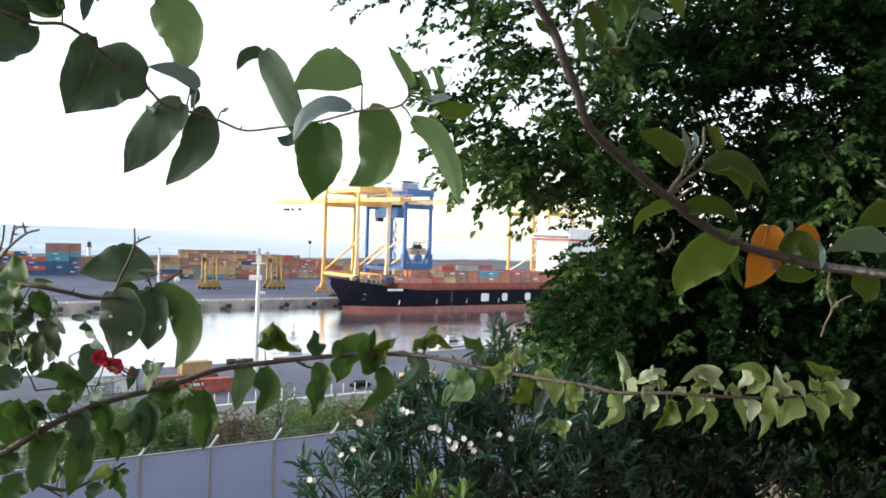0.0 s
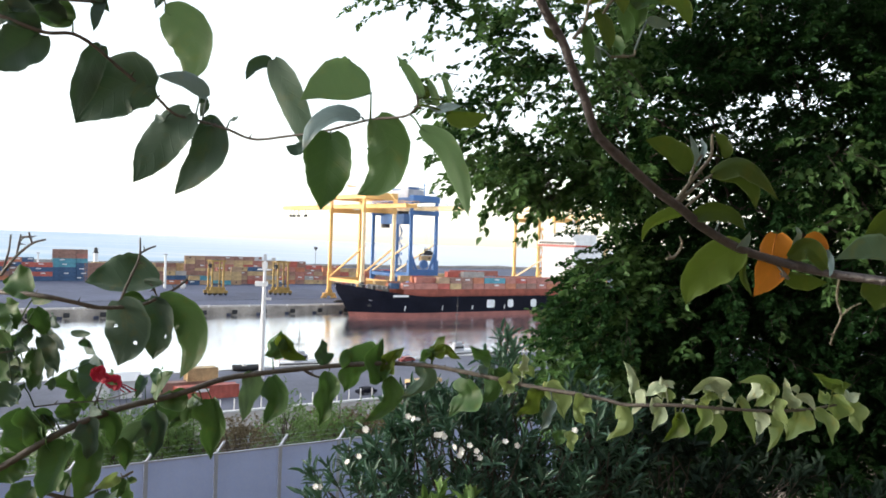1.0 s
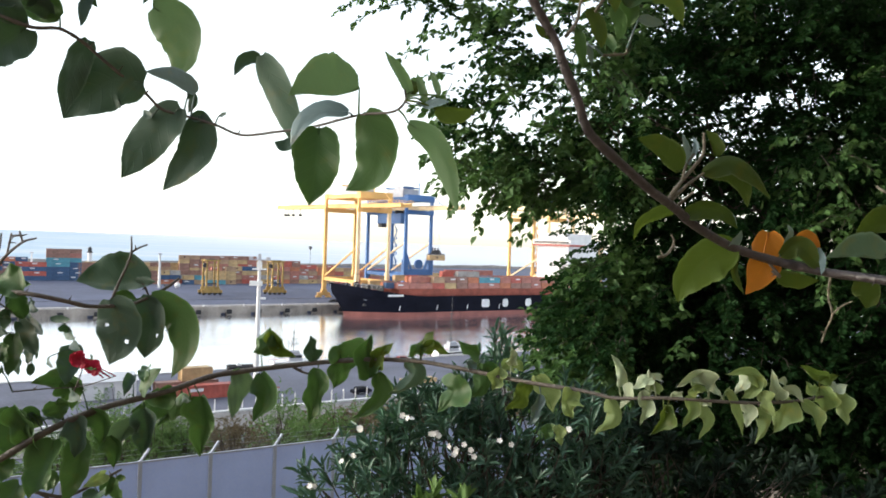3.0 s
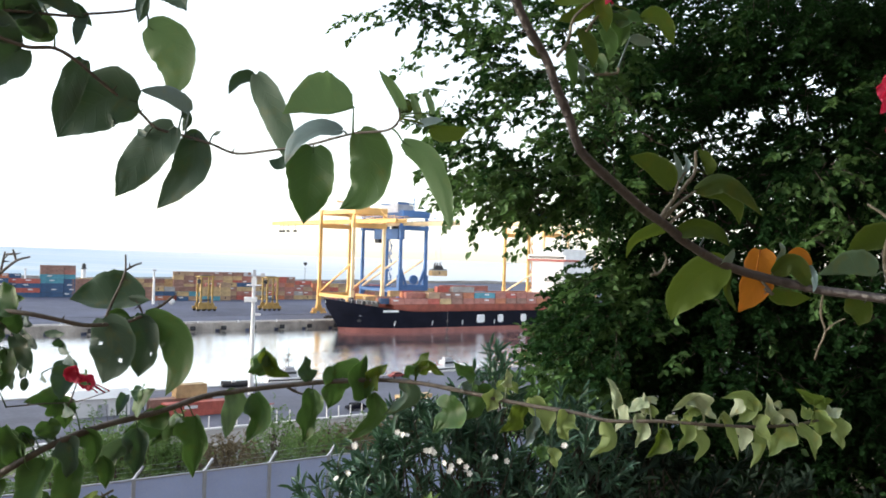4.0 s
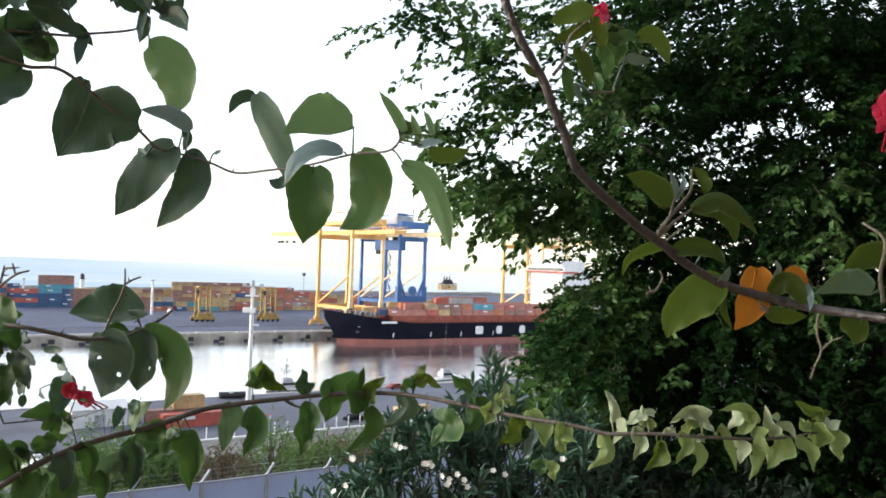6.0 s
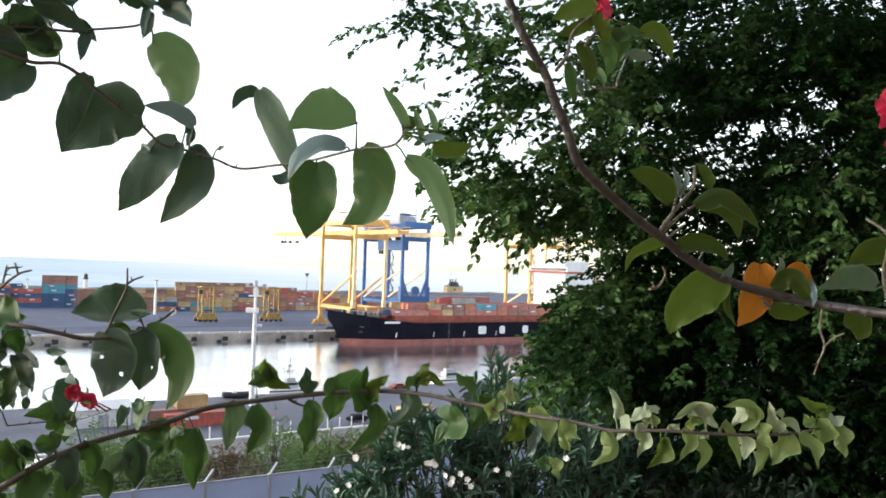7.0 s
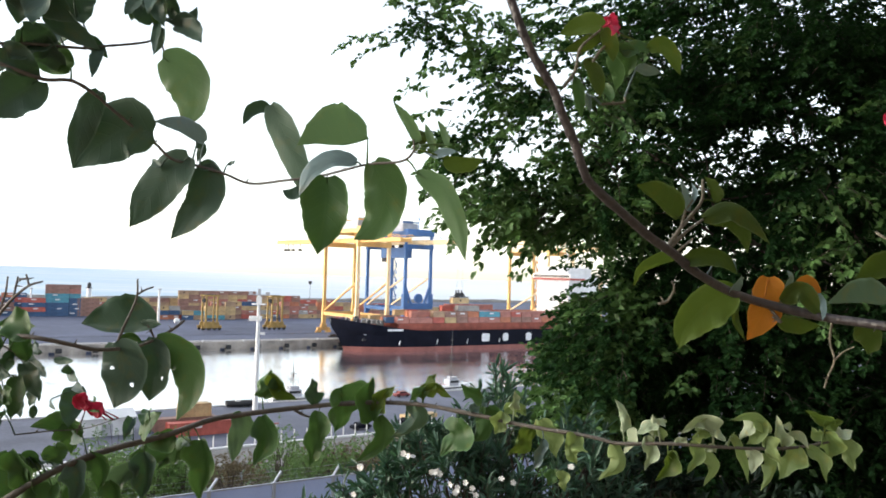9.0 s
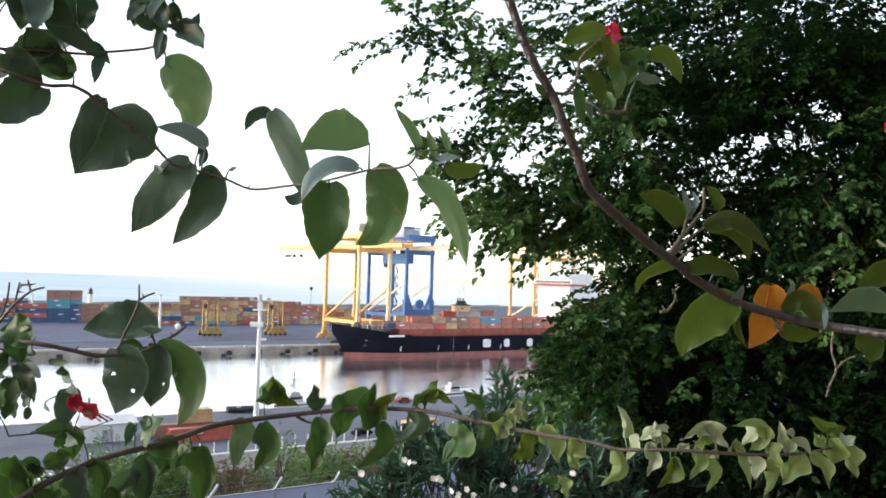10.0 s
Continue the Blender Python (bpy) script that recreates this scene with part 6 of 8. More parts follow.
stem(B, "side_twig", PALE_TWIG, 0.0013, 0.0011, [(0.0866, 0.0225, -0.0735), (0.0953, 0.0277, -0.0605), (0.1135, 0.0391, -0.0436)])
stem(B, "side_twig", PALE_TWIG, 0.0013, 0.0011, [(0.0958, 0.0270, -0.1111), (0.1180, 0.0406, -0.1063), (0.1202, 0.0422, -0.1007)])
stem(B, "side_twig", TWIG, 0.0016, 0.0011, [(0.2875, 0.1197, -0.2936), (0.2995, 0.1198, -0.3075), (0.2908, 0.1198, -0.3021)])
stem(B, "side_twig", PALE_TWIG, 0.0021, 0.0013, [(0.3927, 0.0758, -0.2927), (0.3898, 0.0781, -0.2656), (0.3917, 0.0750, -0.2329), (0.3775, 0.0891, -0.2152)])
cane(B, (0.4066, 0.0465, -0.3089), (0.86, 0.90), 0.0040)
leaf(B, (0.1031, 0.0406, -0.0347), (0.1039, 0.0799, -0.0293), 0.0117, B_RED, 13, 0.18, 0.06, (0.0000, 0.0000), "bract", -10)
leaf(B, (0.1011, 0.0298, -0.0380), (0.0955, -0.0135, -0.0602), 0.0117, B_RED, -19, 0.28, 0.09, (0.0000, 0.0000), "bract", -8)
leaf(B, (0.1001, 0.0184, -0.0405), (0.1127, 0.0306, -0.0394), 0.0117, B_RED, -9, 0.18, -0.07, (0.0000, 0.0000), "bract", 14)
leaf(B, (0.1037, 0.0439, -0.0326), (0.0973, 0.0386, -0.0282), 0.0117, B_RED, -1, 0.36, -0.04, (0.0000, 0.0000), "bract", -4)
leaf(B, (0.1041, 0.0410, -0.0324), (0.1121, 0.0510, -0.0227), 0.0117, B_RED, 16, 0.32, 0.08, (0.0000, 0.0000), "bract", 12)
leaf(B, (0.3881, 0.0624, -0.1127), (0.3730, 0.0701, -0.1048), 0.0257, B_RED, 2, 0.20, -0.07, (0.0000, 0.0000), "bract", -4)
leaf(B, (0.3995, 0.0837, -0.1111), (0.3625, 0.0368, -0.1356), 0.0234, B_RED, 19, 0.43, -0.02, (0.0000, 0.0000), "bract", 4)
leaf(B, (0.3907, 0.0624, -0.1072), (0.3529, 0.0162, -0.1048), 0.0234, B_RED, -19, 0.37, -0.07, (0.0000, 0.0000), "bract", 0)
leaf(B, (0.3922, 0.0599, -0.1157), (0.3467, 0.0108, -0.1293), 0.0257, B_RED, -4, 0.29, 0.11, (0.0000, 0.0000), "bract", 1)
blade(B, [(0.1835, 0.0883, -0.2079), (0.1653, 0.0832, -0.1907), (0.1409, 0.0782, -0.1777)], 0.0044, 0.0176, B_OLIVE, -30, 12, 0.07)
blade(B, [(0.1949, 0.0904, -0.2002), (0.1928, 0.0918, -0.1852), (0.1878, 0.0932, -0.1697)], 0.0050, 0.0044, B_GREY, 45, -30, 0.07)
blade(B, [(0.1972, 0.0930, -0.1944), (0.2032, 0.0978, -0.1815), (0.2010, 0.1025, -0.1710)], 0.0028, 0.0028, B_GREY, 14, 21, 0.07)
blade(B, [(0.2121, 0.0993, -0.2063), (0.2383, 0.0966, -0.1956), (0.2599, 0.0938, -0.2091), (0.2760, 0.0911, -0.2308)], 0.0067, 0.0134, B_OLIVE, -35, 14, 0.07)
blade(B, [(0.2183, 0.1073, -0.2062), (0.2405, 0.1079, -0.2043), (0.2551, 0.1084, -0.2174), (0.2603, 0.1090, -0.2392)], 0.0089, 0.0100, B_OLIVE, 20, -15, 0.07)
blade(B, [(0.2241, 0.0998, -0.1908), (0.2189, 0.0982, -0.1782), (0.2114, 0.0965, -0.1652)], 0.0017, 0.0095, B_OLIVE, 14, 27, 0.07)
blade(B, [(0.1863, 0.0850, -0.2443), (0.1663, 0.0855, -0.2504), (0.1502, 0.0861, -0.2597), (0.1425, 0.0867, -0.2764)], 0.0044, 0.0082, B_LIME, -40, 15, 0.07)
blade(B, [(0.1904, 0.0877, -0.2490), (0.2088, 0.0872, -0.2424), (0.2291, 0.0867, -0.2462), (0.2435, 0.0863, -0.2611)], 0.0071, 0.0115, B_OLIVE, 25, 20, 0.07)
blade(B, [(0.2272, 0.0951, -0.2428), (0.2367, 0.0916, -0.2486), (0.2436, 0.0881, -0.2606)], 0.0039, 0.0033, B_GREY, -13, -12, 0.07)
blade(B, [(0.2462, 0.1114, -0.2820), (0.2509, 0.1074, -0.2722), (0.2532, 0.1034, -0.2620)], 0.0068, 0.0051, B_GREY, 40, -30, 0.07)
blade(B, [(0.2489, 0.1130, -0.2768), (0.2208, 0.1144, -0.2936), (0.2014, 0.1158, -0.3175), (0.1965, 0.1172, -0.3370)], 0.0232, 0.0198, B_LIME, 14, 12, 0.07)
blade(B, [(0.2893, 0.1297, -0.2627), (0.2861, 0.1255, -0.2914), (0.2659, 0.1213, -0.3267)], 0.0182, 0.0182, B_ORANGE, 10, 12, 0.07)
blade(B, [(0.2583, 0.1270, -0.2855), (0.2534, 0.1215, -0.3037), (0.2623, 0.1160, -0.3264)], 0.0034, 0.0045, B_OLIVE, 21, 27, 0.07)
blade(B, [(0.2979, 0.1178, -0.2856), (0.3163, 0.1132, -0.2747), (0.3364, 0.1087, -0.3021)], 0.0091, 0.0120, B_OLIVE, 20, 12, 0.07)
blade(B, [(0.3136, 0.1223, -0.2727), (0.3268, 0.1226, -0.2666), (0.3394, 0.1230, -0.2857)], 0.0074, 0.0068, B_ORANGE, 22, -19, 0.07)
blade(B, [(0.3326, 0.1102, -0.2770), (0.3361, 0.1071, -0.2920), (0.3338, 0.1040, -0.3042)], 0.0034, 0.0028, B_GREY, 19, -18, 0.07)
blade(B, [(0.3016, 0.1178, -0.2747), (0.3059, 0.1148, -0.2632), (0.3011, 0.1117, -0.2548)], 0.0034, 0.0051, B_GREY, 40, -40, 0.07)
blade(B, [(0.3027, 0.1338, -0.3022), (0.3273, 0.1384, -0.3069), (0.3497, 0.1431, -0.3106)], 0.0034, 0.0143, B_OLIVE, -19, -12, 0.07)
blade(B, [(0.3812, 0.0767, -0.2844), (0.3543, 0.0738, -0.2824), (0.3234, 0.0708, -0.2860)], 0.0022, 0.0222, B_HAZE, -20, 16, 0.07)
blade(B, [(0.4018, 0.0882, -0.2490), (0.3773, 0.0885, -0.2542), (0.3578, 0.0889, -0.2630)], 0.0076, 0.0195, B_OLIVE, 10, 20, 0.07)
blade(B, [(0.3721, 0.1045, -0.3058), (0.3835, 0.1078, -0.3214), (0.3831, 0.1110, -0.3363)], 0.0122, 0.0122, B_OLIVE, 25, -17, 0.07)
blade(B, [(0.0968, 0.0254, -0.0397), (0.0776, 0.0301, -0.0405), (0.0572, 0.0347, -0.0466)], 0.0076, 0.0117, B_LIME, 12, 14, 0.07)
blade(B, [(0.0955, 0.0314, -0.0484), (0.0769, 0.0291, -0.0579), (0.0603, 0.0269, -0.0637)], 0.0056, 0.0066, B_OLIVE, -27, 27, 0.07)
blade(B, [(0.0964, 0.0254, -0.0428), (0.1033, 0.0272, -0.0576), (0.1060, 0.0290, -0.0720)], 0.0076, 0.0066, B_LIME, 20, -14, 0.07)
blade(B, [(0.1108, 0.0345, -0.0554), (0.1213, 0.0390, -0.0670), (0.1216, 0.0434, -0.0822)], 0.0087, 0.0077, B_LEAF, 23, 18, 0.07)
blade(B, [(0.1388, 0.0368, -0.0560), (0.1557, 0.0360, -0.0557), (0.1690, 0.0351, -0.0805)], 0.0088, 0.0077, B_LIME, 14, 12, 0.07)
blade(B, [(0.1304, 0.0419, -0.0728), (0.1431, 0.0470, -0.0743), (0.1560, 0.0522, -0.0748)], 0.0047, 0.0047, B_GREY, 25, -20, 0.07)
blade(B, [(0.1162, 0.0345, -0.0636), (0.1296, 0.0354, -0.0546), (0.1413, 0.0363, -0.0597)], 0.0067, 0.0067, B_LEAF, -17, 19, 0.07)
blade(B, [(0.0701, 0.0116, -0.0922), (0.0738, 0.0164, -0.1098), (0.0775, 0.0212, -0.1255)], 0.0055, 0.0050, B_LEAF, 25, 15, 0.07)
blade(B, [(0.0818, 0.0270, -0.1017), (0.0847, 0.0306, -0.1091), (0.0875, 0.0342, -0.1181)], 0.0031, 0.0031, B_GREY, 17, 27, 0.07)
blade(B, [(0.0974, 0.0297, -0.0928), (0.1029, 0.0246, -0.1020), (0.1032, 0.0195, -0.1107)], 0.0046, 0.0046, B_LEAF, 27, 15, 0.07)
blade(B, [(0.0508, 0.0078, -0.0997), (0.0397, 0.0065, -0.0983), (0.0313, 0.0053, -0.0903)], 0.0045, 0.0045, B_OLIVE, 14, 22, 0.07)
blade(B, [(0.0821, 0.0275, -0.0696), (0.0899, 0.0222, -0.0876), (0.0926, 0.0170, -0.1080)], 0.0086, 0.0076, B_OLIVE, -23, 21, 0.07)
blade(B, [(0.1035, 0.0327, -0.0665), (0.1122, 0.0356, -0.0812), (0.1105, 0.0386, -0.0962)], 0.0066, 0.0061, B_LEAF, 15, -15, 0.07)

# lower
B = thing("bougainvillea_branch", pose(-0.6012, 1.0604, 34.6698), "long bougainvillea shoot with pale curled leaves toward its tip", "branch", "bougainvillea branches")
LOWER_BRANCH = B
stem(B, "stem", TWIG, 0.0047, 0.0016, [(0.0000, 0.0000, 0.0000), (0.0477, 0.0022, 0.0281), (0.0910, 0.0140, 0.0568), (0.1260, 0.0308, 0.0774), (0.1723, 0.0604, 0.0951), (0.2330, 0.1026, 0.1084), (0.2858, 0.1348, 0.1260), (0.3362, 0.1578, 0.1330), (0.3901, 0.1733, 0.1391), (0.4385, 0.1792, 0.1449), (0.4963, 0.1770, 0.1506), (0.5378, 0.1695, 0.1531), (0.5872, 0.1545, 0.1529), (0.6589, 0.1228, 0.1466), (0.6969, 0.1021, 0.1426), (0.7405, 0.0765, 0.1400), (0.7821, 0.0519, 0.1390), (0.8091, 0.0371, 0.1367), (0.8325, 0.0257, 0.1338), (0.8886, 0.0059, 0.1395), (0.9435, -0.0004, 0.1390), (1.0103, 0.0079, 0.1369), (1.0672, 0.0248, 0.1386), (1.1196, 0.0450, 0.1446)])
stem(B, "side_twig", TWIG, 0.0023, 0.0015, [(0.0987, 0.0164, -0.0086), (0.1285, 0.0308, -0.0177), (0.1546, 0.0467, -0.0082), (0.1748, 0.0604, 0.0021), (0.1877, 0.0694, 0.0091)])
stem(B, "side_twig", TWIG, 0.0019, 0.0011, [(0.0676, 0.0061, 0.0042), (0.0987, 0.0164, -0.0086), (0.1229, 0.0276, -0.0257)])
stem(B, "side_twig", TWIG, 0.0023, 0.0011, [(0.3942, 0.1740, 0.1367), (0.4105, 0.1766, 0.1286), (0.4227, 0.1780, 0.1272)])
cane(B, (0.0000, 0.0000, 0.0000), (-1.00, 1.25), 0.0057)
leaf(B, (0.0652, 0.0206, 0.0905), (0.0577, 0.0272, 0.0291), 0.0655, B_LEAF, 5, 0.37, -0.12, (0.0000, 0.0000), "leaf", -13)
leaf(B, (0.1160, 0.0252, 0.0550), (0.1087, -0.0223, -0.0050), 0.0470, B_LEAF, 13, 0.69, -0.12, (0.0000, 0.0000), "leaf", -5)
leaf(B, (0.1428, 0.0440, 0.0559), (0.1326, 0.0221, -0.0236), 0.0386, B_LEAF, -3, 0.39, 0.06, (0.0061, 0.0000), "leaf", -8)
leaf(B, (0.1734, 0.0483, 0.0084), (0.1609, 0.0082, 0.0018), 0.0185, B_YOUNG, -5, 0.73, 0.05, (0.0000, 0.0000), "leaf", 8)
leaf(B, (0.1748, 0.0605, 0.0005), (0.1730, 0.0555, -0.0236), 0.0218, B_LEAF, -8, 0.53, -0.05, (0.0000, 0.0000), "leaf", 3)
leaf(B, (0.1737, 0.0755, -0.0037), (0.1831, 0.0859, -0.0448), 0.0218, B_LEAF, 16, 0.43, 0.01, (0.0000, 0.0000), "leaf", -5)
leaf(B, (0.1791, 0.0774, -0.0071), (0.1992, 0.0509, 0.0041), 0.0101, B_LEAF, 1, 0.39, -0.12, (0.0000, 0.0000), "leaf", 15)
leaf(B, (0.0840, 0.0047, 0.0030), (0.0643, -0.0203, -0.0212), 0.0386, B_LEAF, 15, 0.36, -0.08, (0.0000, 0.0000), "leaf", -16)
leaf(B, (0.1950, 0.0814, 0.1330), (0.1933, 0.0550, 0.1088), 0.0168, B_DARK, -12, 0.85, 0.08, (0.0000, 0.0000), "leaf", -2)
leaf(B, (0.2514, 0.1194, 0.1021), (0.2737, 0.0836, 0.1002), 0.0151, B_LEAF, 8, 0.71, -0.02, (0.0000, 0.0000), "leaf", 6)
leaf(B, (0.1656, 0.0472, -0.0154), (0.1687, 0.0048, -0.0241), 0.0336, B_LEAF, -10, 0.40, 0.03, (0.0000, 0.0000), "leaf", -5)
leaf(B, (0.1185, 0.0354, 0.0085), (0.0892, 0.0363, -0.0075), 0.0252, B_LEAF, 4, 0.38, 0.01, (0.0000, 0.0000), "leaf", -4)
leaf(B, (0.0885, 0.0173, 0.0920), (0.0945, 0.0548, 0.0801), 0.0218, B_DARK, 8, 0.75, 0.04, (0.0000, 0.0000), "leaf", -8)
leaf(B, (0.1221, 0.0134, 0.1083), (0.1288, 0.0157, 0.0865), 0.0336, B_LEAF, -16, 0.31, -0.10, (0.0000, 0.0000), "leaf", 18)
leaf(B, (0.0635, 0.0127, 0.0345), (0.0407, 0.0029, 0.0077), 0.0420, B_LEAF, -4, 0.40, 0.01, (0.0000, 0.0000), "leaf", 2)
leaf(B, (0.2177, 0.0762, 0.1453), (0.2268, 0.0337, 0.1315), 0.0168, B_LEAF, -10, 0.53, 0.09, (0.0000, 0.0000), "leaf", 17)
blade(B, [(0.4224, 0.1768, 0.1465), (0.4209, 0.1727, 0.1641), (0.4185, 0.1686, 0.1849)], 0.0110, 0.0110, B_DARK, 50, -35, 0.24)
blade(B, [(0.4291, 0.1780, 0.1351), (0.4273, 0.1813, 0.0962), (0.4165, 0.1845, 0.0536)], 0.0181, 0.0181, B_LEAF, 50, 23, 0.24)
blade(B, [(0.4576, 0.1783, 0.1700), (0.4634, 0.1837, 0.1440), (0.4506, 0.1891, 0.1043)], 0.0281, 0.0191, B_LEAF, -44, 49, 0.24)
blade(B, [(0.5066, 0.1755, 0.1244), (0.4992, 0.1762, 0.1534), (0.5055, 0.1770, 0.1893)], 0.0190, 0.0180, B_LEAF, 52, 22, 0.24)
blade(B, [(0.5096, 0.1740, 0.1401), (0.5208, 0.1684, 0.1623), (0.5394, 0.1628, 0.1789)], 0.0120, 0.0130, B_LIME, 25, 50, 0.24)
blade(B, [(0.5652, 0.1605, 0.1573), (0.5714, 0.1614, 0.1332), (0.5565, 0.1622, 0.1150), (0.5333, 0.1631, 0.1038)], 0.0138, 0.0138, B_HAZE, -23, -47, 0.24)
blade(B, [(0.5811, 0.1575, 0.1694), (0.5888, 0.1578, 0.1848), (0.5973, 0.1581, 0.1986)], 0.0099, 0.0099, B_LIME, -31, 49, 0.24)
blade(B, [(0.5777, 0.1575, 0.1749), (0.5995, 0.1525, 0.1777), (0.6206, 0.1475, 0.1661)], 0.0079, 0.0128, B_LIME, 36, -47, 0.24)
blade(B, [(0.5826, 0.1575, 0.1734), (0.5715, 0.1552, 0.1686), (0.5606, 0.1530, 0.1591)], 0.0099, 0.0109, B_LEAF, -47, 25, 0.24)
blade(B, [(0.6611, 0.1228, 0.1699), (0.6427, 0.1182, 0.1810), (0.6307, 0.1135, 0.1906)], 0.0105, 0.0105, B_LEAF, 48, 38, 0.24)
blade(B, [(0.6299, 0.1355, 0.1398), (0.6297, 0.1347, 0.1147), (0.6051, 0.1339, 0.0861)], 0.0184, 0.0184, B_LEAF, 47, -42, 0.24)
blade(B, [(0.6451, 0.1291, 0.1584), (0.6579, 0.1344, 0.1556), (0.6699, 0.1397, 0.1621)], 0.0096, 0.0096, B_GREY, 31, 35, 0.24)
blade(B, [(0.6674, 0.1187, 0.1590), (0.6697, 0.1222, 0.1336), (0.6470, 0.1258, 0.1067)], 0.0172, 0.0162, B_LEAF, -34, -27, 0.24)
blade(B, [(0.7043, 0.1021, 0.1609), (0.7052, 0.0979, 0.1738), (0.7038, 0.0937, 0.1873)], 0.0075, 0.0085, B_PALE, 50, 39, 0.24)
blade(B, [(0.6923, 0.1062, 0.1569), (0.7088, 0.1111, 0.1635), (0.7235, 0.1159, 0.1492)], 0.0095, 0.0123, B_YOUNG, 27, 32, 0.24)
blade(B, [(0.6901, 0.1062, 0.1553), (0.6850, 0.1068, 0.1413), (0.6800, 0.1073, 0.1242)], 0.0132, 0.0132, B_YOUNG, 47, 37, 0.24)
blade(B, [(0.7271, 0.0867, 0.1389), (0.7149, 0.0816, 0.1200), (0.6961, 0.0766, 0.1026)], 0.0167, 0.0121, B_LIME, -35, 33, 0.24)
blade(B, [(0.7362, 0.0816, 0.1498), (0.7514, 0.0848, 0.1241), (0.7622, 0.0880, 0.0989)], 0.0204, 0.0102, B_YOUNG, 22, -42, 0.24)
blade(B, [(0.7840, 0.0519, 0.1377), (0.7752, 0.0497, 0.1204), (0.7826, 0.0474, 0.1007)], 0.0153, 0.0135, B_YOUNG, 47, 32, 0.24)
blade(B, [(0.7429, 0.0765, 0.1262), (0.7386, 0.0809, 0.1020), (0.7290, 0.0853, 0.0806)], 0.0074, 0.0083, B_GREY, 42, 34, 0.24)
blade(B, [(0.7537, 0.0667, 0.0891), (0.7521, 0.0637, 0.0794), (0.7490, 0.0607, 0.0683)], 0.0100, 0.0091, B_LEAF, 33, 33, 0.24)
blade(B, [(0.7643, 0.0568, 0.0901), (0.7674, 0.0560, 0.0772), (0.7698, 0.0552, 0.0628)], 0.0081, 0.0081, B_YOUNG, 26, 27, 0.24)
blade(B, [(0.5180, 0.1725, 0.1333), (0.5225, 0.1757, 0.1093), (0.5115, 0.1789, 0.0840), (0.4822, 0.1821, 0.0631)], 0.0156, 0.0139, B_LEAF, 28, 44, 0.20)
blade(B, [(0.8364, 0.0257, 0.1495), (0.8385, 0.0303, 0.1667), (0.8267, 0.0349, 0.1887)], 0.0043, 0.0101, B_PALE, -35, -32, 0.20)
blade(B, [(0.8247, 0.0303, 0.1320), (0.8342, 0.0287, 0.1096), (0.8078, 0.0272, 0.0858)], 0.0109, 0.0109, B_YOUNG, -31, -41, 0.20)
blade(B, [(0.8742, 0.0099, 0.1470), (0.8719, 0.0101, 0.1609), (0.8703, 0.0104, 0.1742)], 0.0071, 0.0071, B_PALE, -48, -27, 0.20)
blade(B, [(0.8761, 0.0099, 0.1632), (0.8636, 0.0109, 0.1585), (0.8499, 0.0119, 0.1481)], 0.0064, 0.0064, B_PALE, 43, -47, 0.20)
blade(B, [(0.8746, 0.0099, 0.1639), (0.8824, 0.0155, 0.1659), (0.8917, 0.0211, 0.1638)], 0.0043, 0.0064, B_PALE, -27, 44, 0.20)
blade(B, [(0.8740, 0.0099, 0.1589), (0.8819, 0.0128, 0.1516), (0.8864, 0.0157, 0.1405)], 0.0057, 0.0064, B_YOUNG, 47, 31, 0.20)
blade(B, [(0.8496, 0.0178, 0.1555), (0.8468, 0.0229, 0.1382), (0.8389, 0.0280, 0.1192)], 0.0057, 0.0057, B_PALE, 51, -51, 0.20)
blade(B, [(0.8638, 0.0138, 0.1467), (0.8719, 0.0163, 0.1259), (0.8637, 0.0187, 0.1019)], 0.0086, 0.0107, B_PALE, 34, 32, 0.20)
blade(B, [(0.8937, 0.0046, 0.1295), (0.8902, 0.0062, 0.1109), (0.8740, 0.0077, 0.0920)], 0.0106, 0.0092, B_LIME, 51, 38, 0.20)
blade(B, [(0.8891, 0.0059, 0.1299), (0.8999, 0.0115, 0.1205), (0.9080, 0.0172, 0.1054)], 0.0057, 0.0057, B_YOUNG, 31, 41, 0.20)
blade(B, [(0.9437, -0.0004, 0.1575), (0.9279, -0.0034, 0.1695), (0.9015, -0.0064, 0.1555)], 0.0070, 0.0141, B_PALE, 37, 42, 0.20)
blade(B, [(0.9241, 0.0021, 0.1566), (0.9333, 0.0005, 0.1669), (0.9475, -0.0011, 0.1696)], 0.0106, 0.0071, B_PALE, 42, -38, 0.20)
blade(B, [(0.9186, 0.0021, 0.1488), (0.9317, 0.0016, 0.1555), (0.9436, 0.0011, 0.1510)], 0.0056, 0.0078, B_YOUNG, 52, 48, 0.20)
blade(B, [(0.9173, 0.0021, 0.1446), (0.9240, 0.0070, 0.1256), (0.9152, 0.0120, 0.1018)], 0.0099, 0.0078, B_YOUNG, 37, 52, 0.20)
blade(B, [(0.9354, 0.0009, 0.1327), (0.9463, 0.0056, 0.1124), (0.9361, 0.0103, 0.0873)], 0.0099, 0.0085, B_YOUNG, -26, -24, 0.20)
blade(B, [(0.9409, -0.0004, 0.1582), (0.9486, -0.0048, 0.1543), (0.9571, -0.0092, 0.1463)], 0.0063, 0.0063, B_PALE, -27, 44, 0.20)
blade(B, [(0.9353, 0.0009, 0.1334), (0.9410, 0.0014, 0.1390), (0.9484, 0.0020, 0.1307)], 0.0056, 0.0056, B_PALE, 30, 30, 0.20)
blade(B, [(0.9659, 0.0029, 0.1526), (0.9809, 0.0049, 0.1309), (0.9861, 0.0069, 0.1131), (0.9914, 0.0090, 0.0932)], 0.0078, 0.0078, B_YOUNG, -23, 24, 0.20)
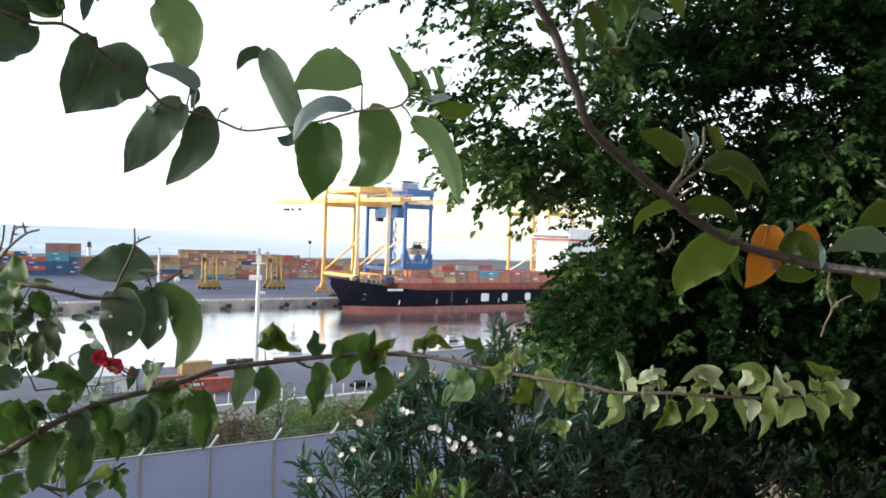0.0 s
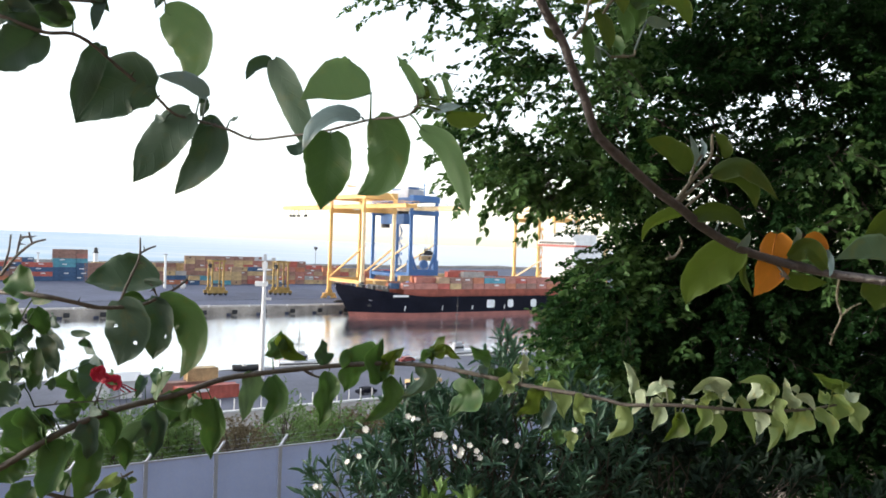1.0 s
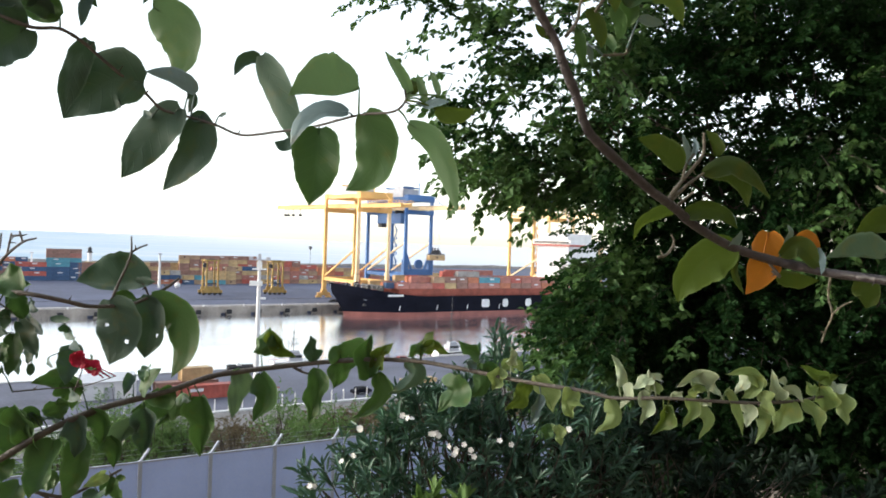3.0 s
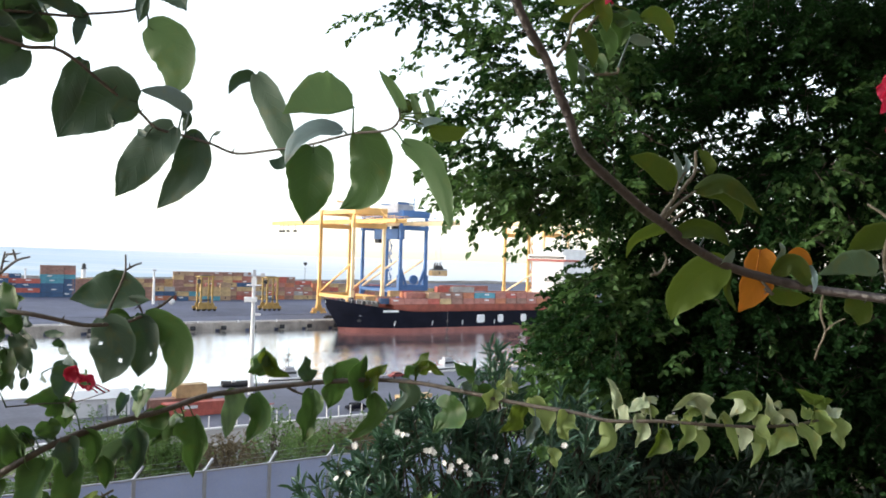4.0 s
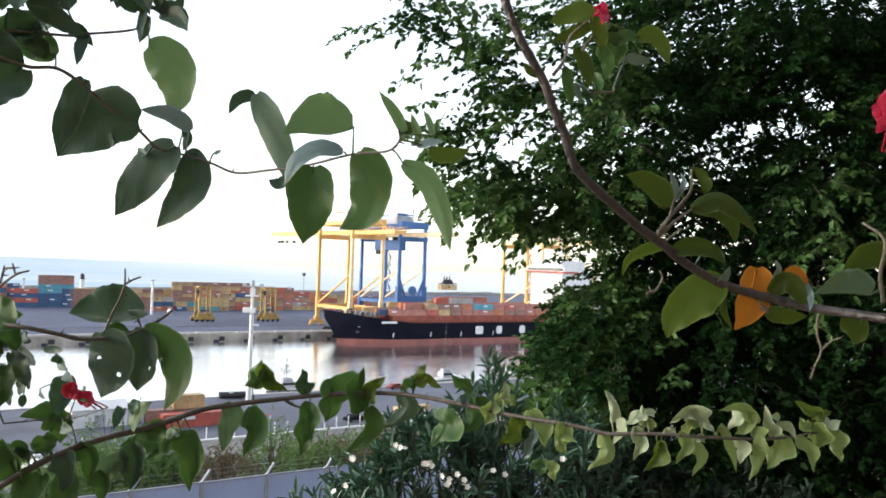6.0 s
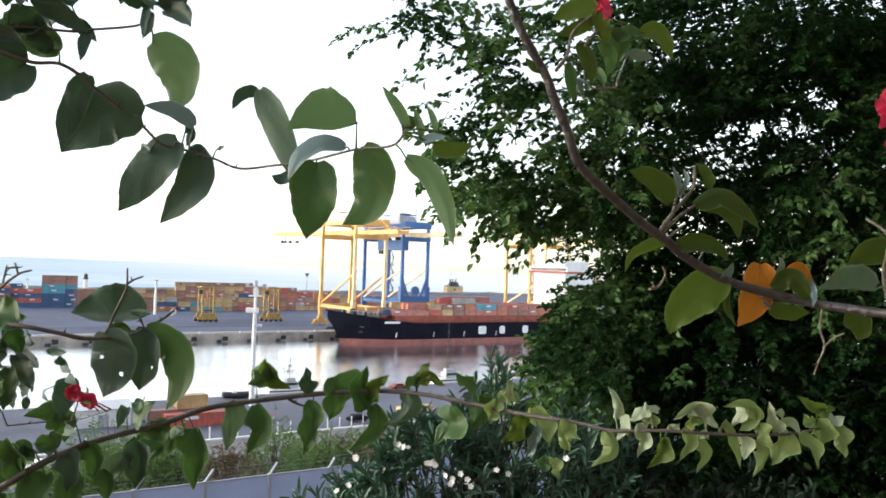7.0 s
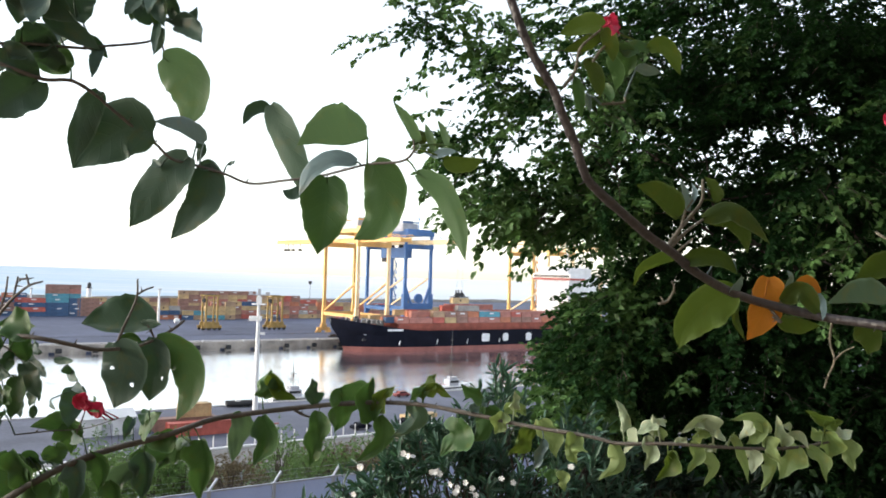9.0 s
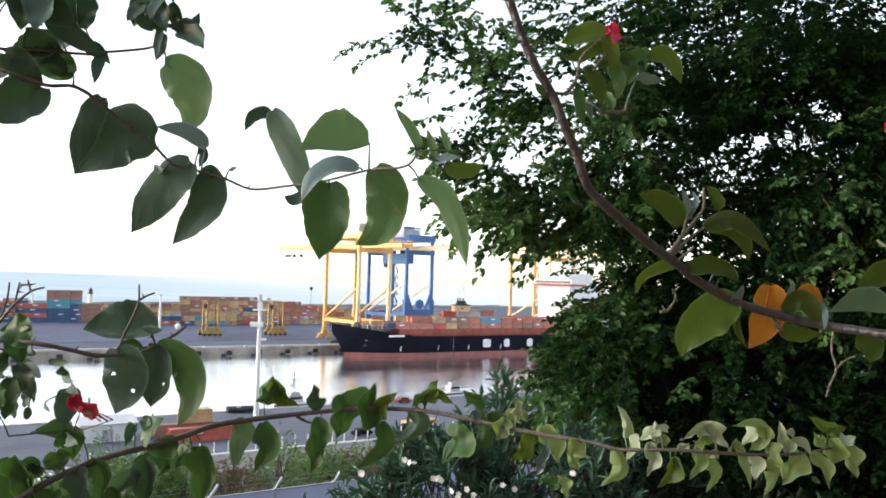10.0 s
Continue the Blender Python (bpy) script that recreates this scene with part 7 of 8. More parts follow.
blade(B, [(1.0126, 0.0079, 0.1570), (0.9958, 0.0051, 0.1788), (0.9640, 0.0024, 0.1722)], 0.0113, 0.0064, B_YOUNG, 31, 45, 0.20)
blade(B, [(0.9962, 0.0062, 0.1752), (0.9925, 0.0090, 0.1620), (0.9788, 0.0118, 0.1442)], 0.0050, 0.0078, B_PALE, 35, -50, 0.20)
blade(B, [(0.9949, 0.0062, 0.1709), (1.0024, 0.0089, 0.1566), (0.9887, 0.0115, 0.1410)], 0.0113, 0.0085, B_YOUNG, 34, -45, 0.20)
blade(B, [(0.9912, 0.0062, 0.1351), (0.9972, 0.0069, 0.1239), (0.9942, 0.0075, 0.1055)], 0.0085, 0.0078, B_PALE, 35, -49, 0.20)
blade(B, [(1.0116, 0.0079, 0.1318), (1.0216, 0.0077, 0.1138), (1.0065, 0.0075, 0.0848)], 0.0078, 0.0099, B_YOUNG, -34, -50, 0.20)
blade(B, [(1.0360, 0.0147, 0.1402), (1.0275, 0.0117, 0.1588), (1.0246, 0.0088, 0.1797)], 0.0057, 0.0100, B_PALE, 39, 50, 0.20)
blade(B, [(1.0359, 0.0147, 0.1458), (1.0520, 0.0126, 0.1565), (1.0669, 0.0105, 0.1382)], 0.0064, 0.0093, B_PALE, 24, -31, 0.20)
blade(B, [(1.0572, 0.0214, 0.1394), (1.0476, 0.0235, 0.1216), (1.0359, 0.0256, 0.0960)], 0.0136, 0.0108, B_YOUNG, 53, -24, 0.20)
blade(B, [(1.0120, 0.0079, 0.1514), (1.0168, 0.0033, 0.1356), (1.0279, -0.0013, 0.1194)], 0.0092, 0.0078, B_YOUNG, 49, -29, 0.20)
blade(B, [(1.0715, 0.0248, 0.1383), (1.0842, 0.0189, 0.1235), (1.0905, 0.0130, 0.0960)], 0.0101, 0.0086, B_YOUNG, 39, 54, 0.20)
blade(B, [(1.0982, 0.0369, 0.1554), (1.1038, 0.0394, 0.1377), (1.1023, 0.0419, 0.1177)], 0.0153, 0.0153, B_YOUNG, 52, 33, 0.20)
blade(B, [(1.1226, 0.0410, 0.1480), (1.1289, 0.0370, 0.1316), (1.1339, 0.0331, 0.1074)], 0.0110, 0.0095, B_YOUNG, 41, -37, 0.20)
blade(B, [(1.1093, 0.0410, 0.1607), (1.0946, 0.0458, 0.1712), (1.0767, 0.0506, 0.1809)], 0.0080, 0.0080, B_LIME, 32, 49, 0.20)
blade(B, [(1.0973, 0.0369, 0.1626), (1.1084, 0.0359, 0.1674), (1.1209, 0.0348, 0.1707)], 0.0066, 0.0087, B_LIME, 23, 28, 0.20)
blade(B, [(1.0953, 0.0369, 0.1517), (1.0856, 0.0379, 0.1513), (1.0808, 0.0388, 0.1618)], 0.0080, 0.0080, B_YOUNG, 41, 42, 0.20)
blade(B, [(1.1123, 0.0410, 0.1601), (1.1209, 0.0390, 0.1548), (1.1345, 0.0371, 0.1591)], 0.0051, 0.0080, B_PALE, -51, 51, 0.20)
blade(B, [(1.0356, 0.0147, 0.1642), (1.0421, 0.0166, 0.1654), (1.0472, 0.0185, 0.1567)], 0.0043, 0.0050, B_PALE, 23, 39, 0.20)
blade(B, [(0.9598, 0.0013, 0.1437), (0.9680, 0.0071, 0.1484), (0.9741, 0.0130, 0.1559)], 0.0042, 0.0042, B_PALE, 52, -45, 0.20)
blade(B, [(0.8997, 0.0046, 0.1472), (0.9054, 0.0046, 0.1431), (0.9123, 0.0046, 0.1489)], 0.0057, 0.0057, B_PALE, 49, 30, 0.20)
blade(B, [(0.1416, 0.0486, 0.1160), (0.1165, 0.0450, 0.1263), (0.0767, 0.0414, 0.1252)], 0.0113, 0.0252, B_LEAF, -33, 51, 0.16)
blade(B, [(0.1166, 0.0367, 0.1263), (0.1312, 0.0391, 0.1140), (0.1309, 0.0414, 0.0933)], 0.0146, 0.0129, B_LEAF, -38, 49, 0.16)
blade(B, [(0.2046, 0.0857, 0.1098), (0.2170, 0.0806, 0.1305), (0.2356, 0.0754, 0.1446)], 0.0135, 0.0135, B_LEAF, -42, 53, 0.16)
blade(B, [(0.2447, 0.1090, 0.0917), (0.2108, 0.1137, 0.0861), (0.1792, 0.1184, 0.0743)], 0.0275, 0.0174, B_LEAF, -22, 26, 0.16)
blade(B, [(0.2099, 0.0857, 0.0881), (0.2153, 0.0840, 0.0585), (0.2087, 0.0824, 0.0244)], 0.0189, 0.0171, B_DARK, 46, 50, 0.16)
blade(B, [(0.2060, 0.0773, 0.0696), (0.1863, 0.0789, 0.0590), (0.1696, 0.0805, 0.0239)], 0.0134, 0.0169, B_HAZE, 23, 38, 0.16)
blade(B, [(0.2746, 0.1219, 0.0999), (0.2828, 0.1167, 0.0641), (0.2795, 0.1115, 0.0183)], 0.0213, 0.0232, B_LEAF, 50, 40, 0.16)
blade(B, [(0.3246, 0.1532, 0.1349), (0.3197, 0.1506, 0.1050), (0.3129, 0.1480, 0.0648)], 0.0162, 0.0143, B_HAZE, -45, 32, 0.16)
blade(B, [(0.3512, 0.1609, 0.1287), (0.3609, 0.1575, 0.0967), (0.3412, 0.1541, 0.0586)], 0.0201, 0.0201, B_LEAF, 51, 32, 0.16)
blade(B, [(0.0677, 0.0140, 0.1003), (0.0848, 0.0189, 0.0707), (0.1009, 0.0238, 0.0338)], 0.0210, 0.0210, B_LEAF, 52, 32, 0.16)
blade(B, [(0.1251, 0.0308, 0.0868), (0.1092, 0.0322, 0.0882), (0.0947, 0.0337, 0.0933)], 0.0085, 0.0111, B_DARK, 31, -22, 0.16)
blade(B, [(0.2442, 0.1090, 0.1063), (0.2245, 0.1062, 0.0994), (0.2015, 0.1034, 0.1040)], 0.0156, 0.0174, B_LEAF, 44, 26, 0.16)
blade(B, [(0.2659, 0.1155, 0.0909), (0.2404, 0.1186, 0.0819), (0.2153, 0.1217, 0.0558)], 0.0147, 0.0138, B_LEAF, -52, -42, 0.16)
blade(B, [(0.1526, 0.0486, 0.0945), (0.1685, 0.0510, 0.0725), (0.1643, 0.0534, 0.0412)], 0.0156, 0.0156, B_LEAF, 44, 38, 0.16)
blade(B, [(0.1371, 0.0367, 0.0822), (0.1470, 0.0321, 0.0620), (0.1422, 0.0275, 0.0331)], 0.0155, 0.0146, B_DARK, 22, 54, 0.16)
blade(B, [(0.3661, 0.1671, 0.1822), (0.3568, 0.1631, 0.1679), (0.3378, 0.1591, 0.1576)], 0.0144, 0.0163, B_LEAF, -39, -25, 0.16)
blade(B, [(0.3594, 0.1671, 0.1885), (0.3719, 0.1728, 0.1670), (0.3967, 0.1784, 0.1505)], 0.0125, 0.0144, B_LIME, 50, 43, 0.16)
blade(B, [(0.3489, 0.1640, 0.1547), (0.3529, 0.1689, 0.1752), (0.3594, 0.1738, 0.1942)], 0.0144, 0.0134, B_LEAF, -43, -51, 0.16)
blade(B, [(0.0988, 0.0241, 0.0876), (0.0760, 0.0270, 0.0814), (0.0492, 0.0300, 0.0851)], 0.0153, 0.0153, B_LEAF, -44, 23, 0.16)
blade(B, [(0.1772, 0.0545, 0.0573), (0.1860, 0.0524, 0.0398), (0.1841, 0.0503, 0.0149)], 0.0140, 0.0140, B_LEAF, 46, 49, 0.16)

# left
B = thing("bougainvillea_branch", pose(-0.5530, 0.9886, 34.9251), "bougainvillea twig with holed, hanging leaves", "branch", "bougainvillea branches")
LEFT_BRANCH = B
stem(B, "stem", TWIG, 0.0030, 0.0017, [(0.0000, 0.0000, 0.0000), (0.0483, -0.0293, 0.0021), (0.1022, -0.0485, 0.0013), (0.1350, -0.0374, -0.0058), (0.1556, -0.0128, -0.0133), (0.1809, 0.0276, -0.0135), (0.1957, 0.0467, -0.0075), (0.2161, 0.0635, 0.0061), (0.2294, 0.0692, 0.0182)])
stem(B, "side_twig", TWIG, 0.0020, 0.0010, [(0.1701, 0.0111, -0.0053), (0.1734, 0.0171, 0.0105), (0.1820, 0.0314, 0.0439), (0.1822, 0.0326, 0.0684)])
stem(B, "side_twig", TWIG, 0.0013, 0.0010, [(0.1827, 0.0326, 0.0494), (0.1891, 0.0411, 0.0550), (0.1959, 0.0488, 0.0586)])
stem(B, "side_twig", TWIG, 0.0020, 0.0010, [(0.0478, -0.0293, 0.0212), (0.0694, -0.0402, 0.0425), (0.0914, -0.0474, 0.0584), (0.1068, -0.0484, 0.0634)])
stem(B, "side_twig", TWIG, 0.0013, 0.0010, [(0.0710, -0.0409, 0.0439), (0.0766, -0.0433, 0.0680)])
stem(B, "side_twig", TWIG, 0.0013, 0.0010, [(0.0914, -0.0474, 0.0584), (0.0869, -0.0464, 0.0708)])
stem(B, "side_twig", TWIG, 0.0013, 0.0010, [(0.0512, -0.0313, 0.0278), (0.0594, -0.0357, 0.0485), (0.0622, -0.0373, 0.0675)])
stem(B, "side_twig", TWIG, 0.0013, 0.0010, [(0.0870, -0.0464, 0.0658), (0.0752, -0.0427, 0.0648)])
stem(B, "side_twig", TWIG, 0.0020, 0.0010, [(0.1916, 0.0428, 0.0180), (0.1987, 0.0498, -0.0028)])
stem(B, "side_twig", TWIG, 0.0017, 0.0010, [(0.2112, 0.0599, -0.0253), (0.2167, 0.0635, -0.0149), (0.2151, 0.0628, -0.0016)])
cane(B, (0.0000, 0.0000, 0.0000), (-0.92, 1.05), 0.0035)
leaf(B, (0.0912, -0.0414, 0.0043), (0.0516, -0.0287, 0.0111), 0.0380, B_LEAF, 17, 0.35, 0.05, (0.0000, 0.0066), "leaf", 17)
blade(B, [(0.2032, 0.0456, 0.0137), (0.1580, 0.0514, 0.0085), (0.1064, 0.0573, 0.0106)], 0.0076, 0.0398, B_DARK, 30, 14, 0.07)
blade(B, [(0.1843, 0.0428, 0.0160), (0.1993, 0.0387, 0.0174), (0.2124, 0.0347, 0.0146)], 0.0027, 0.0068, B_DARK, -12, -27, 0.07)
blade(B, [(0.1676, 0.0111, -0.0065), (0.1774, 0.0133, -0.0388), (0.1665, 0.0155, -0.0844)], 0.0305, 0.0312, B_DARK, 14, -20, 0.07, 2)
blade(B, [(0.1885, 0.0489, -0.0062), (0.2016, 0.0546, -0.0393), (0.1923, 0.0604, -0.0824)], 0.0219, 0.0260, B_DARK, 18, 15, 0.07, 1)
blade(B, [(0.2018, 0.0501, -0.0066), (0.2390, 0.0465, -0.0290), (0.2476, 0.0430, -0.0638), (0.2332, 0.0394, -0.1010)], 0.0221, 0.0234, B_LEAF, 18, -14, 0.07)
blade(B, [(0.1735, 0.0111, -0.0050), (0.1841, 0.0159, -0.0004), (0.1953, 0.0208, -0.0071)], 0.0060, 0.0040, B_LEAF, 26, 25, 0.07)

# sprig
B = thing("bougainvillea_branch", pose(-0.5291, 0.9470, 34.9018), "bougainvillea sprig with small leaves and red bracts", "branch", "bougainvillea branches")
SPRIG_BRANCH = B
stem(B, "stem", TWIG, 0.0012, 0.0007, [(0.0000, 0.0000, 0.0000), (0.0399, -0.0165, 0.0152), (0.0547, 0.0036, 0.0079), (0.0610, 0.0448, -0.0149), (0.0660, 0.0792, -0.0454)])
stem(B, "side_twig", TWIG, 0.0010, 0.0006, [(0.0621, 0.0334, -0.0988), (0.0726, 0.0990, -0.1063), (0.1051, 0.1222, -0.1065), (0.1619, 0.0818, -0.0850)])
stem(B, "side_twig", TWIG, 0.0010, 0.0006, [(0.0944, 0.1226, -0.1141), (0.1010, 0.1228, -0.0961), (0.1043, 0.1222, -0.0780), (0.0927, 0.1226, -0.0499), (0.0831, 0.1186, -0.0284)])
stem(B, "side_twig", TWIG, 0.0010, 0.0006, [(0.0201, -0.0121, -0.0357), (0.0532, -0.0040, -0.0293), (0.0603, 0.0334, -0.0301)])
cane(B, (0.0000, 0.0000, 0.0000), (-0.98, 1.10), 0.0035)
leaf(B, (0.0910, 0.1324, -0.0584), (0.0924, 0.1013, -0.1019), 0.0321, B_DARK, -18, 0.36, 0.01, (0.0000, 0.0000), "leaf", -1)
leaf(B, (0.0791, 0.1288, -0.0382), (0.1067, 0.0931, -0.0430), 0.0161, B_DARK, -2, 0.19, 0.02, (0.0000, 0.0000), "leaf", 2)
leaf(B, (0.0821, 0.1046, -0.0305), (0.0885, 0.1233, -0.0394), 0.0117, B_DARK, -10, 0.17, -0.05, (0.0000, 0.0000), "leaf", 10)
leaf(B, (0.0684, 0.1114, -0.0225), (0.0989, 0.0970, -0.0200), 0.0102, B_DARK, 9, 0.22, -0.06, (0.0000, 0.0000), "leaf", -11)
leaf(B, (0.0614, 0.0805, -0.0218), (0.0725, 0.0825, -0.0374), 0.0102, B_DARK, 9, 0.32, -0.05, (0.0000, 0.0000), "leaf", 6)
leaf(B, (0.0690, 0.1081, -0.0686), (0.0901, 0.0729, -0.0765), 0.0088, B_DARK, -2, 0.30, 0.06, (0.0000, 0.0000), "leaf", 17)
leaf(B, (0.0956, 0.1154, -0.0489), (0.1263, 0.0694, -0.0557), 0.0131, B_DARK, -17, 0.19, 0.10, (0.0000, 0.0000), "leaf", -11)
leaf(B, (0.0520, -0.0166, 0.0249), (0.0712, -0.0263, -0.0027), 0.0321, B_LEAF, 0, 0.38, 0.04, (0.0000, 0.0000), "leaf", -12)
leaf(B, (0.0621, 0.0300, 0.0159), (0.0720, 0.0384, -0.0152), 0.0263, B_LEAF, -6, 0.38, -0.00, (0.0000, 0.0000), "leaf", -7)
leaf(B, (0.0683, 0.0567, 0.0043), (0.1001, 0.0087, -0.0023), 0.0161, B_DARK, 4, 0.27, 0.01, (0.0000, 0.0000), "leaf", -0)
leaf(B, (0.0507, 0.0283, -0.0136), (0.0507, 0.0116, -0.0401), 0.0278, B_LEAF, 2, 0.39, 0.01, (0.0000, 0.0000), "leaf", 16)
leaf(B, (0.0642, 0.0410, -0.0183), (0.0886, 0.0331, -0.0559), 0.0263, B_DARK, 3, 0.30, -0.01, (0.0000, 0.0000), "leaf", -13)
leaf(B, (0.0493, 0.0066, -0.0383), (0.0347, 0.0043, -0.0658), 0.0394, B_LEAF, 18, 0.22, -0.08, (0.0000, 0.0000), "leaf", 11)
leaf(B, (0.0671, 0.0195, -0.0315), (0.0746, -0.0016, -0.0755), 0.0263, B_LEAF, 7, 0.25, -0.06, (0.0000, 0.0000), "leaf", -11)
leaf(B, (0.0616, 0.0739, -0.0463), (0.0567, 0.0773, -0.0742), 0.0175, B_DARK, 19, 0.16, -0.07, (0.0000, 0.0000), "leaf", 8)
leaf(B, (0.0519, -0.0172, -0.0060), (0.0118, 0.0218, -0.0350), 0.0336, B_LEAF, -16, 0.26, -0.11, (0.0000, 0.0000), "leaf", 3)
leaf(B, (0.0549, -0.0154, 0.0094), (0.0803, -0.0565, 0.0004), 0.0161, B_DARK, -1, 0.44, -0.03, (0.0000, 0.0000), "leaf", 16)
leaf(B, (0.0578, 0.0239, -0.0032), (0.0387, 0.0559, -0.0268), 0.0161, B_DARK, -16, 0.30, 0.07, (0.0000, 0.0000), "leaf", 5)
leaf(B, (0.0558, 0.0666, -0.0037), (0.0803, 0.0401, -0.0137), 0.0131, B_DARK, -10, 0.33, 0.09, (0.0000, 0.0000), "leaf", -1)
leaf(B, (0.0592, -0.0040, -0.0164), (0.0786, -0.0150, -0.0271), 0.0161, B_DARK, 7, 0.38, 0.06, (0.0000, 0.0000), "leaf", -8)
leaf(B, (0.0456, -0.0041, -0.0264), (0.0469, 0.0017, -0.0441), 0.0175, B_DARK, -7, 0.23, 0.02, (0.0000, 0.0000), "leaf", 2)
leaf(B, (0.0543, 0.0493, -0.0421), (0.0604, 0.0569, -0.0576), 0.0146, B_DARK, -15, 0.39, -0.04, (0.0000, 0.0000), "leaf", 9)
leaf(B, (0.0654, 0.0772, -0.0384), (0.0606, 0.0978, -0.0563), 0.0102, B_DARK, 2, 0.21, 0.06, (0.0000, 0.0000), "leaf", 17)
leaf(B, (0.0620, -0.0031, -0.0479), (0.0534, -0.0024, -0.0673), 0.0190, B_DARK, 5, 0.36, -0.07, (0.0000, 0.0000), "leaf", 5)
leaf(B, (0.0652, 0.0384, -0.0568), (0.0542, 0.0602, -0.0838), 0.0161, B_DARK, 8, 0.16, 0.09, (0.0000, 0.0000), "leaf", 2)
leaf(B, (0.0618, 0.0632, -0.0166), (0.0978, 0.0256, -0.0312), 0.0117, B_DARK, -2, 0.27, -0.08, (0.0000, 0.0000), "leaf", -18)
leaf(B, (0.0607, 0.0137, -0.0728), (0.0756, -0.0285, -0.0839), 0.0190, B_DARK, 10, 0.29, 0.08, (0.0000, 0.0000), "leaf", 2)
leaf(B, (0.0662, 0.0684, -0.0712), (0.0608, 0.0751, -0.0874), 0.0102, B_DARK, -19, 0.27, 0.08, (0.0000, 0.0000), "leaf", 3)
leaf(B, (0.0557, 0.0014, 0.0145), (0.0199, 0.0347, -0.0088), 0.0336, B_LEAF, 8, 0.27, 0.09, (0.0000, 0.0000), "leaf", -6)
leaf(B, (0.0627, 0.0780, -0.0283), (0.0553, 0.1042, -0.0714), 0.0146, B_DARK, 17, 0.16, -0.02, (0.0000, 0.0000), "leaf", -14)
leaf(B, (0.0547, -0.0051, -0.0668), (0.0435, -0.0064, -0.0922), 0.0321, B_DARK, -9, 0.32, 0.08, (0.0000, 0.0000), "leaf", 3)
leaf(B, (0.0627, 0.0188, 0.0263), (0.1002, -0.0071, 0.0291), 0.0117, B_LEAF, -0, 0.19, 0.01, (0.0000, 0.0000), "leaf", -1)
leaf(B, (0.0886, 0.1283, -0.1154), (0.1228, 0.0821, -0.1160), 0.0161, B_DARK, -7, 0.26, 0.08, (0.0000, 0.0000), "leaf", -13)
leaf(B, (0.0637, 0.0009, -0.0421), (0.0742, -0.0069, -0.0596), 0.0219, B_LEAF, 14, 0.26, 0.02, (0.0000, 0.0000), "leaf", -5)
leaf(B, (0.1241, 0.0653, -0.0646), (0.1148, 0.0613, -0.0577), 0.0183, B_RED, -3, 0.27, -0.05, (0.0000, 0.0000), "bract", -1)
leaf(B, (0.1242, 0.0650, -0.0646), (0.1179, 0.0610, -0.0710), 0.0183, B_RED, 15, 0.27, 0.07, (0.0000, 0.0000), "bract", -10)
leaf(B, (0.1226, 0.0691, -0.0639), (0.1293, 0.0651, -0.0536), 0.0183, B_RED, 11, 0.45, 0.03, (0.0000, 0.0000), "bract", -17)
leaf(B, (0.1210, 0.0766, -0.0678), (0.1320, 0.0726, -0.0654), 0.0183, B_RED, -6, 0.19, 0.11, (0.0000, 0.0000), "bract", 2)
leaf(B, (0.1372, 0.0740, -0.0736), (0.1317, 0.0700, -0.0651), 0.0164, B_RED, 14, 0.28, -0.11, (0.0000, 0.0000), "bract", -17)
leaf(B, (0.1416, 0.0626, -0.0717), (0.1523, 0.0586, -0.0640), 0.0164, B_RED, 16, 0.27, -0.09, (0.0000, 0.0000), "bract", -18)
leaf(B, (0.1379, 0.0722, -0.0747), (0.1503, 0.0682, -0.0764), 0.0164, B_RED, 5, 0.23, 0.08, (0.0000, 0.0000), "bract", 7)
leaf(B, (0.1341, 0.0786, -0.0758), (0.1317, 0.0746, -0.0821), 0.0146, B_RED, 2, 0.20, 0.05, (0.0000, 0.0000), "bract", -12)
leaf(B, (0.1219, 0.1058, -0.0693), (0.1472, 0.0585, -0.0749), 0.0175, B_LEAF, -20, 0.38, 0.06, (0.0000, 0.0000), "leaf", -18)



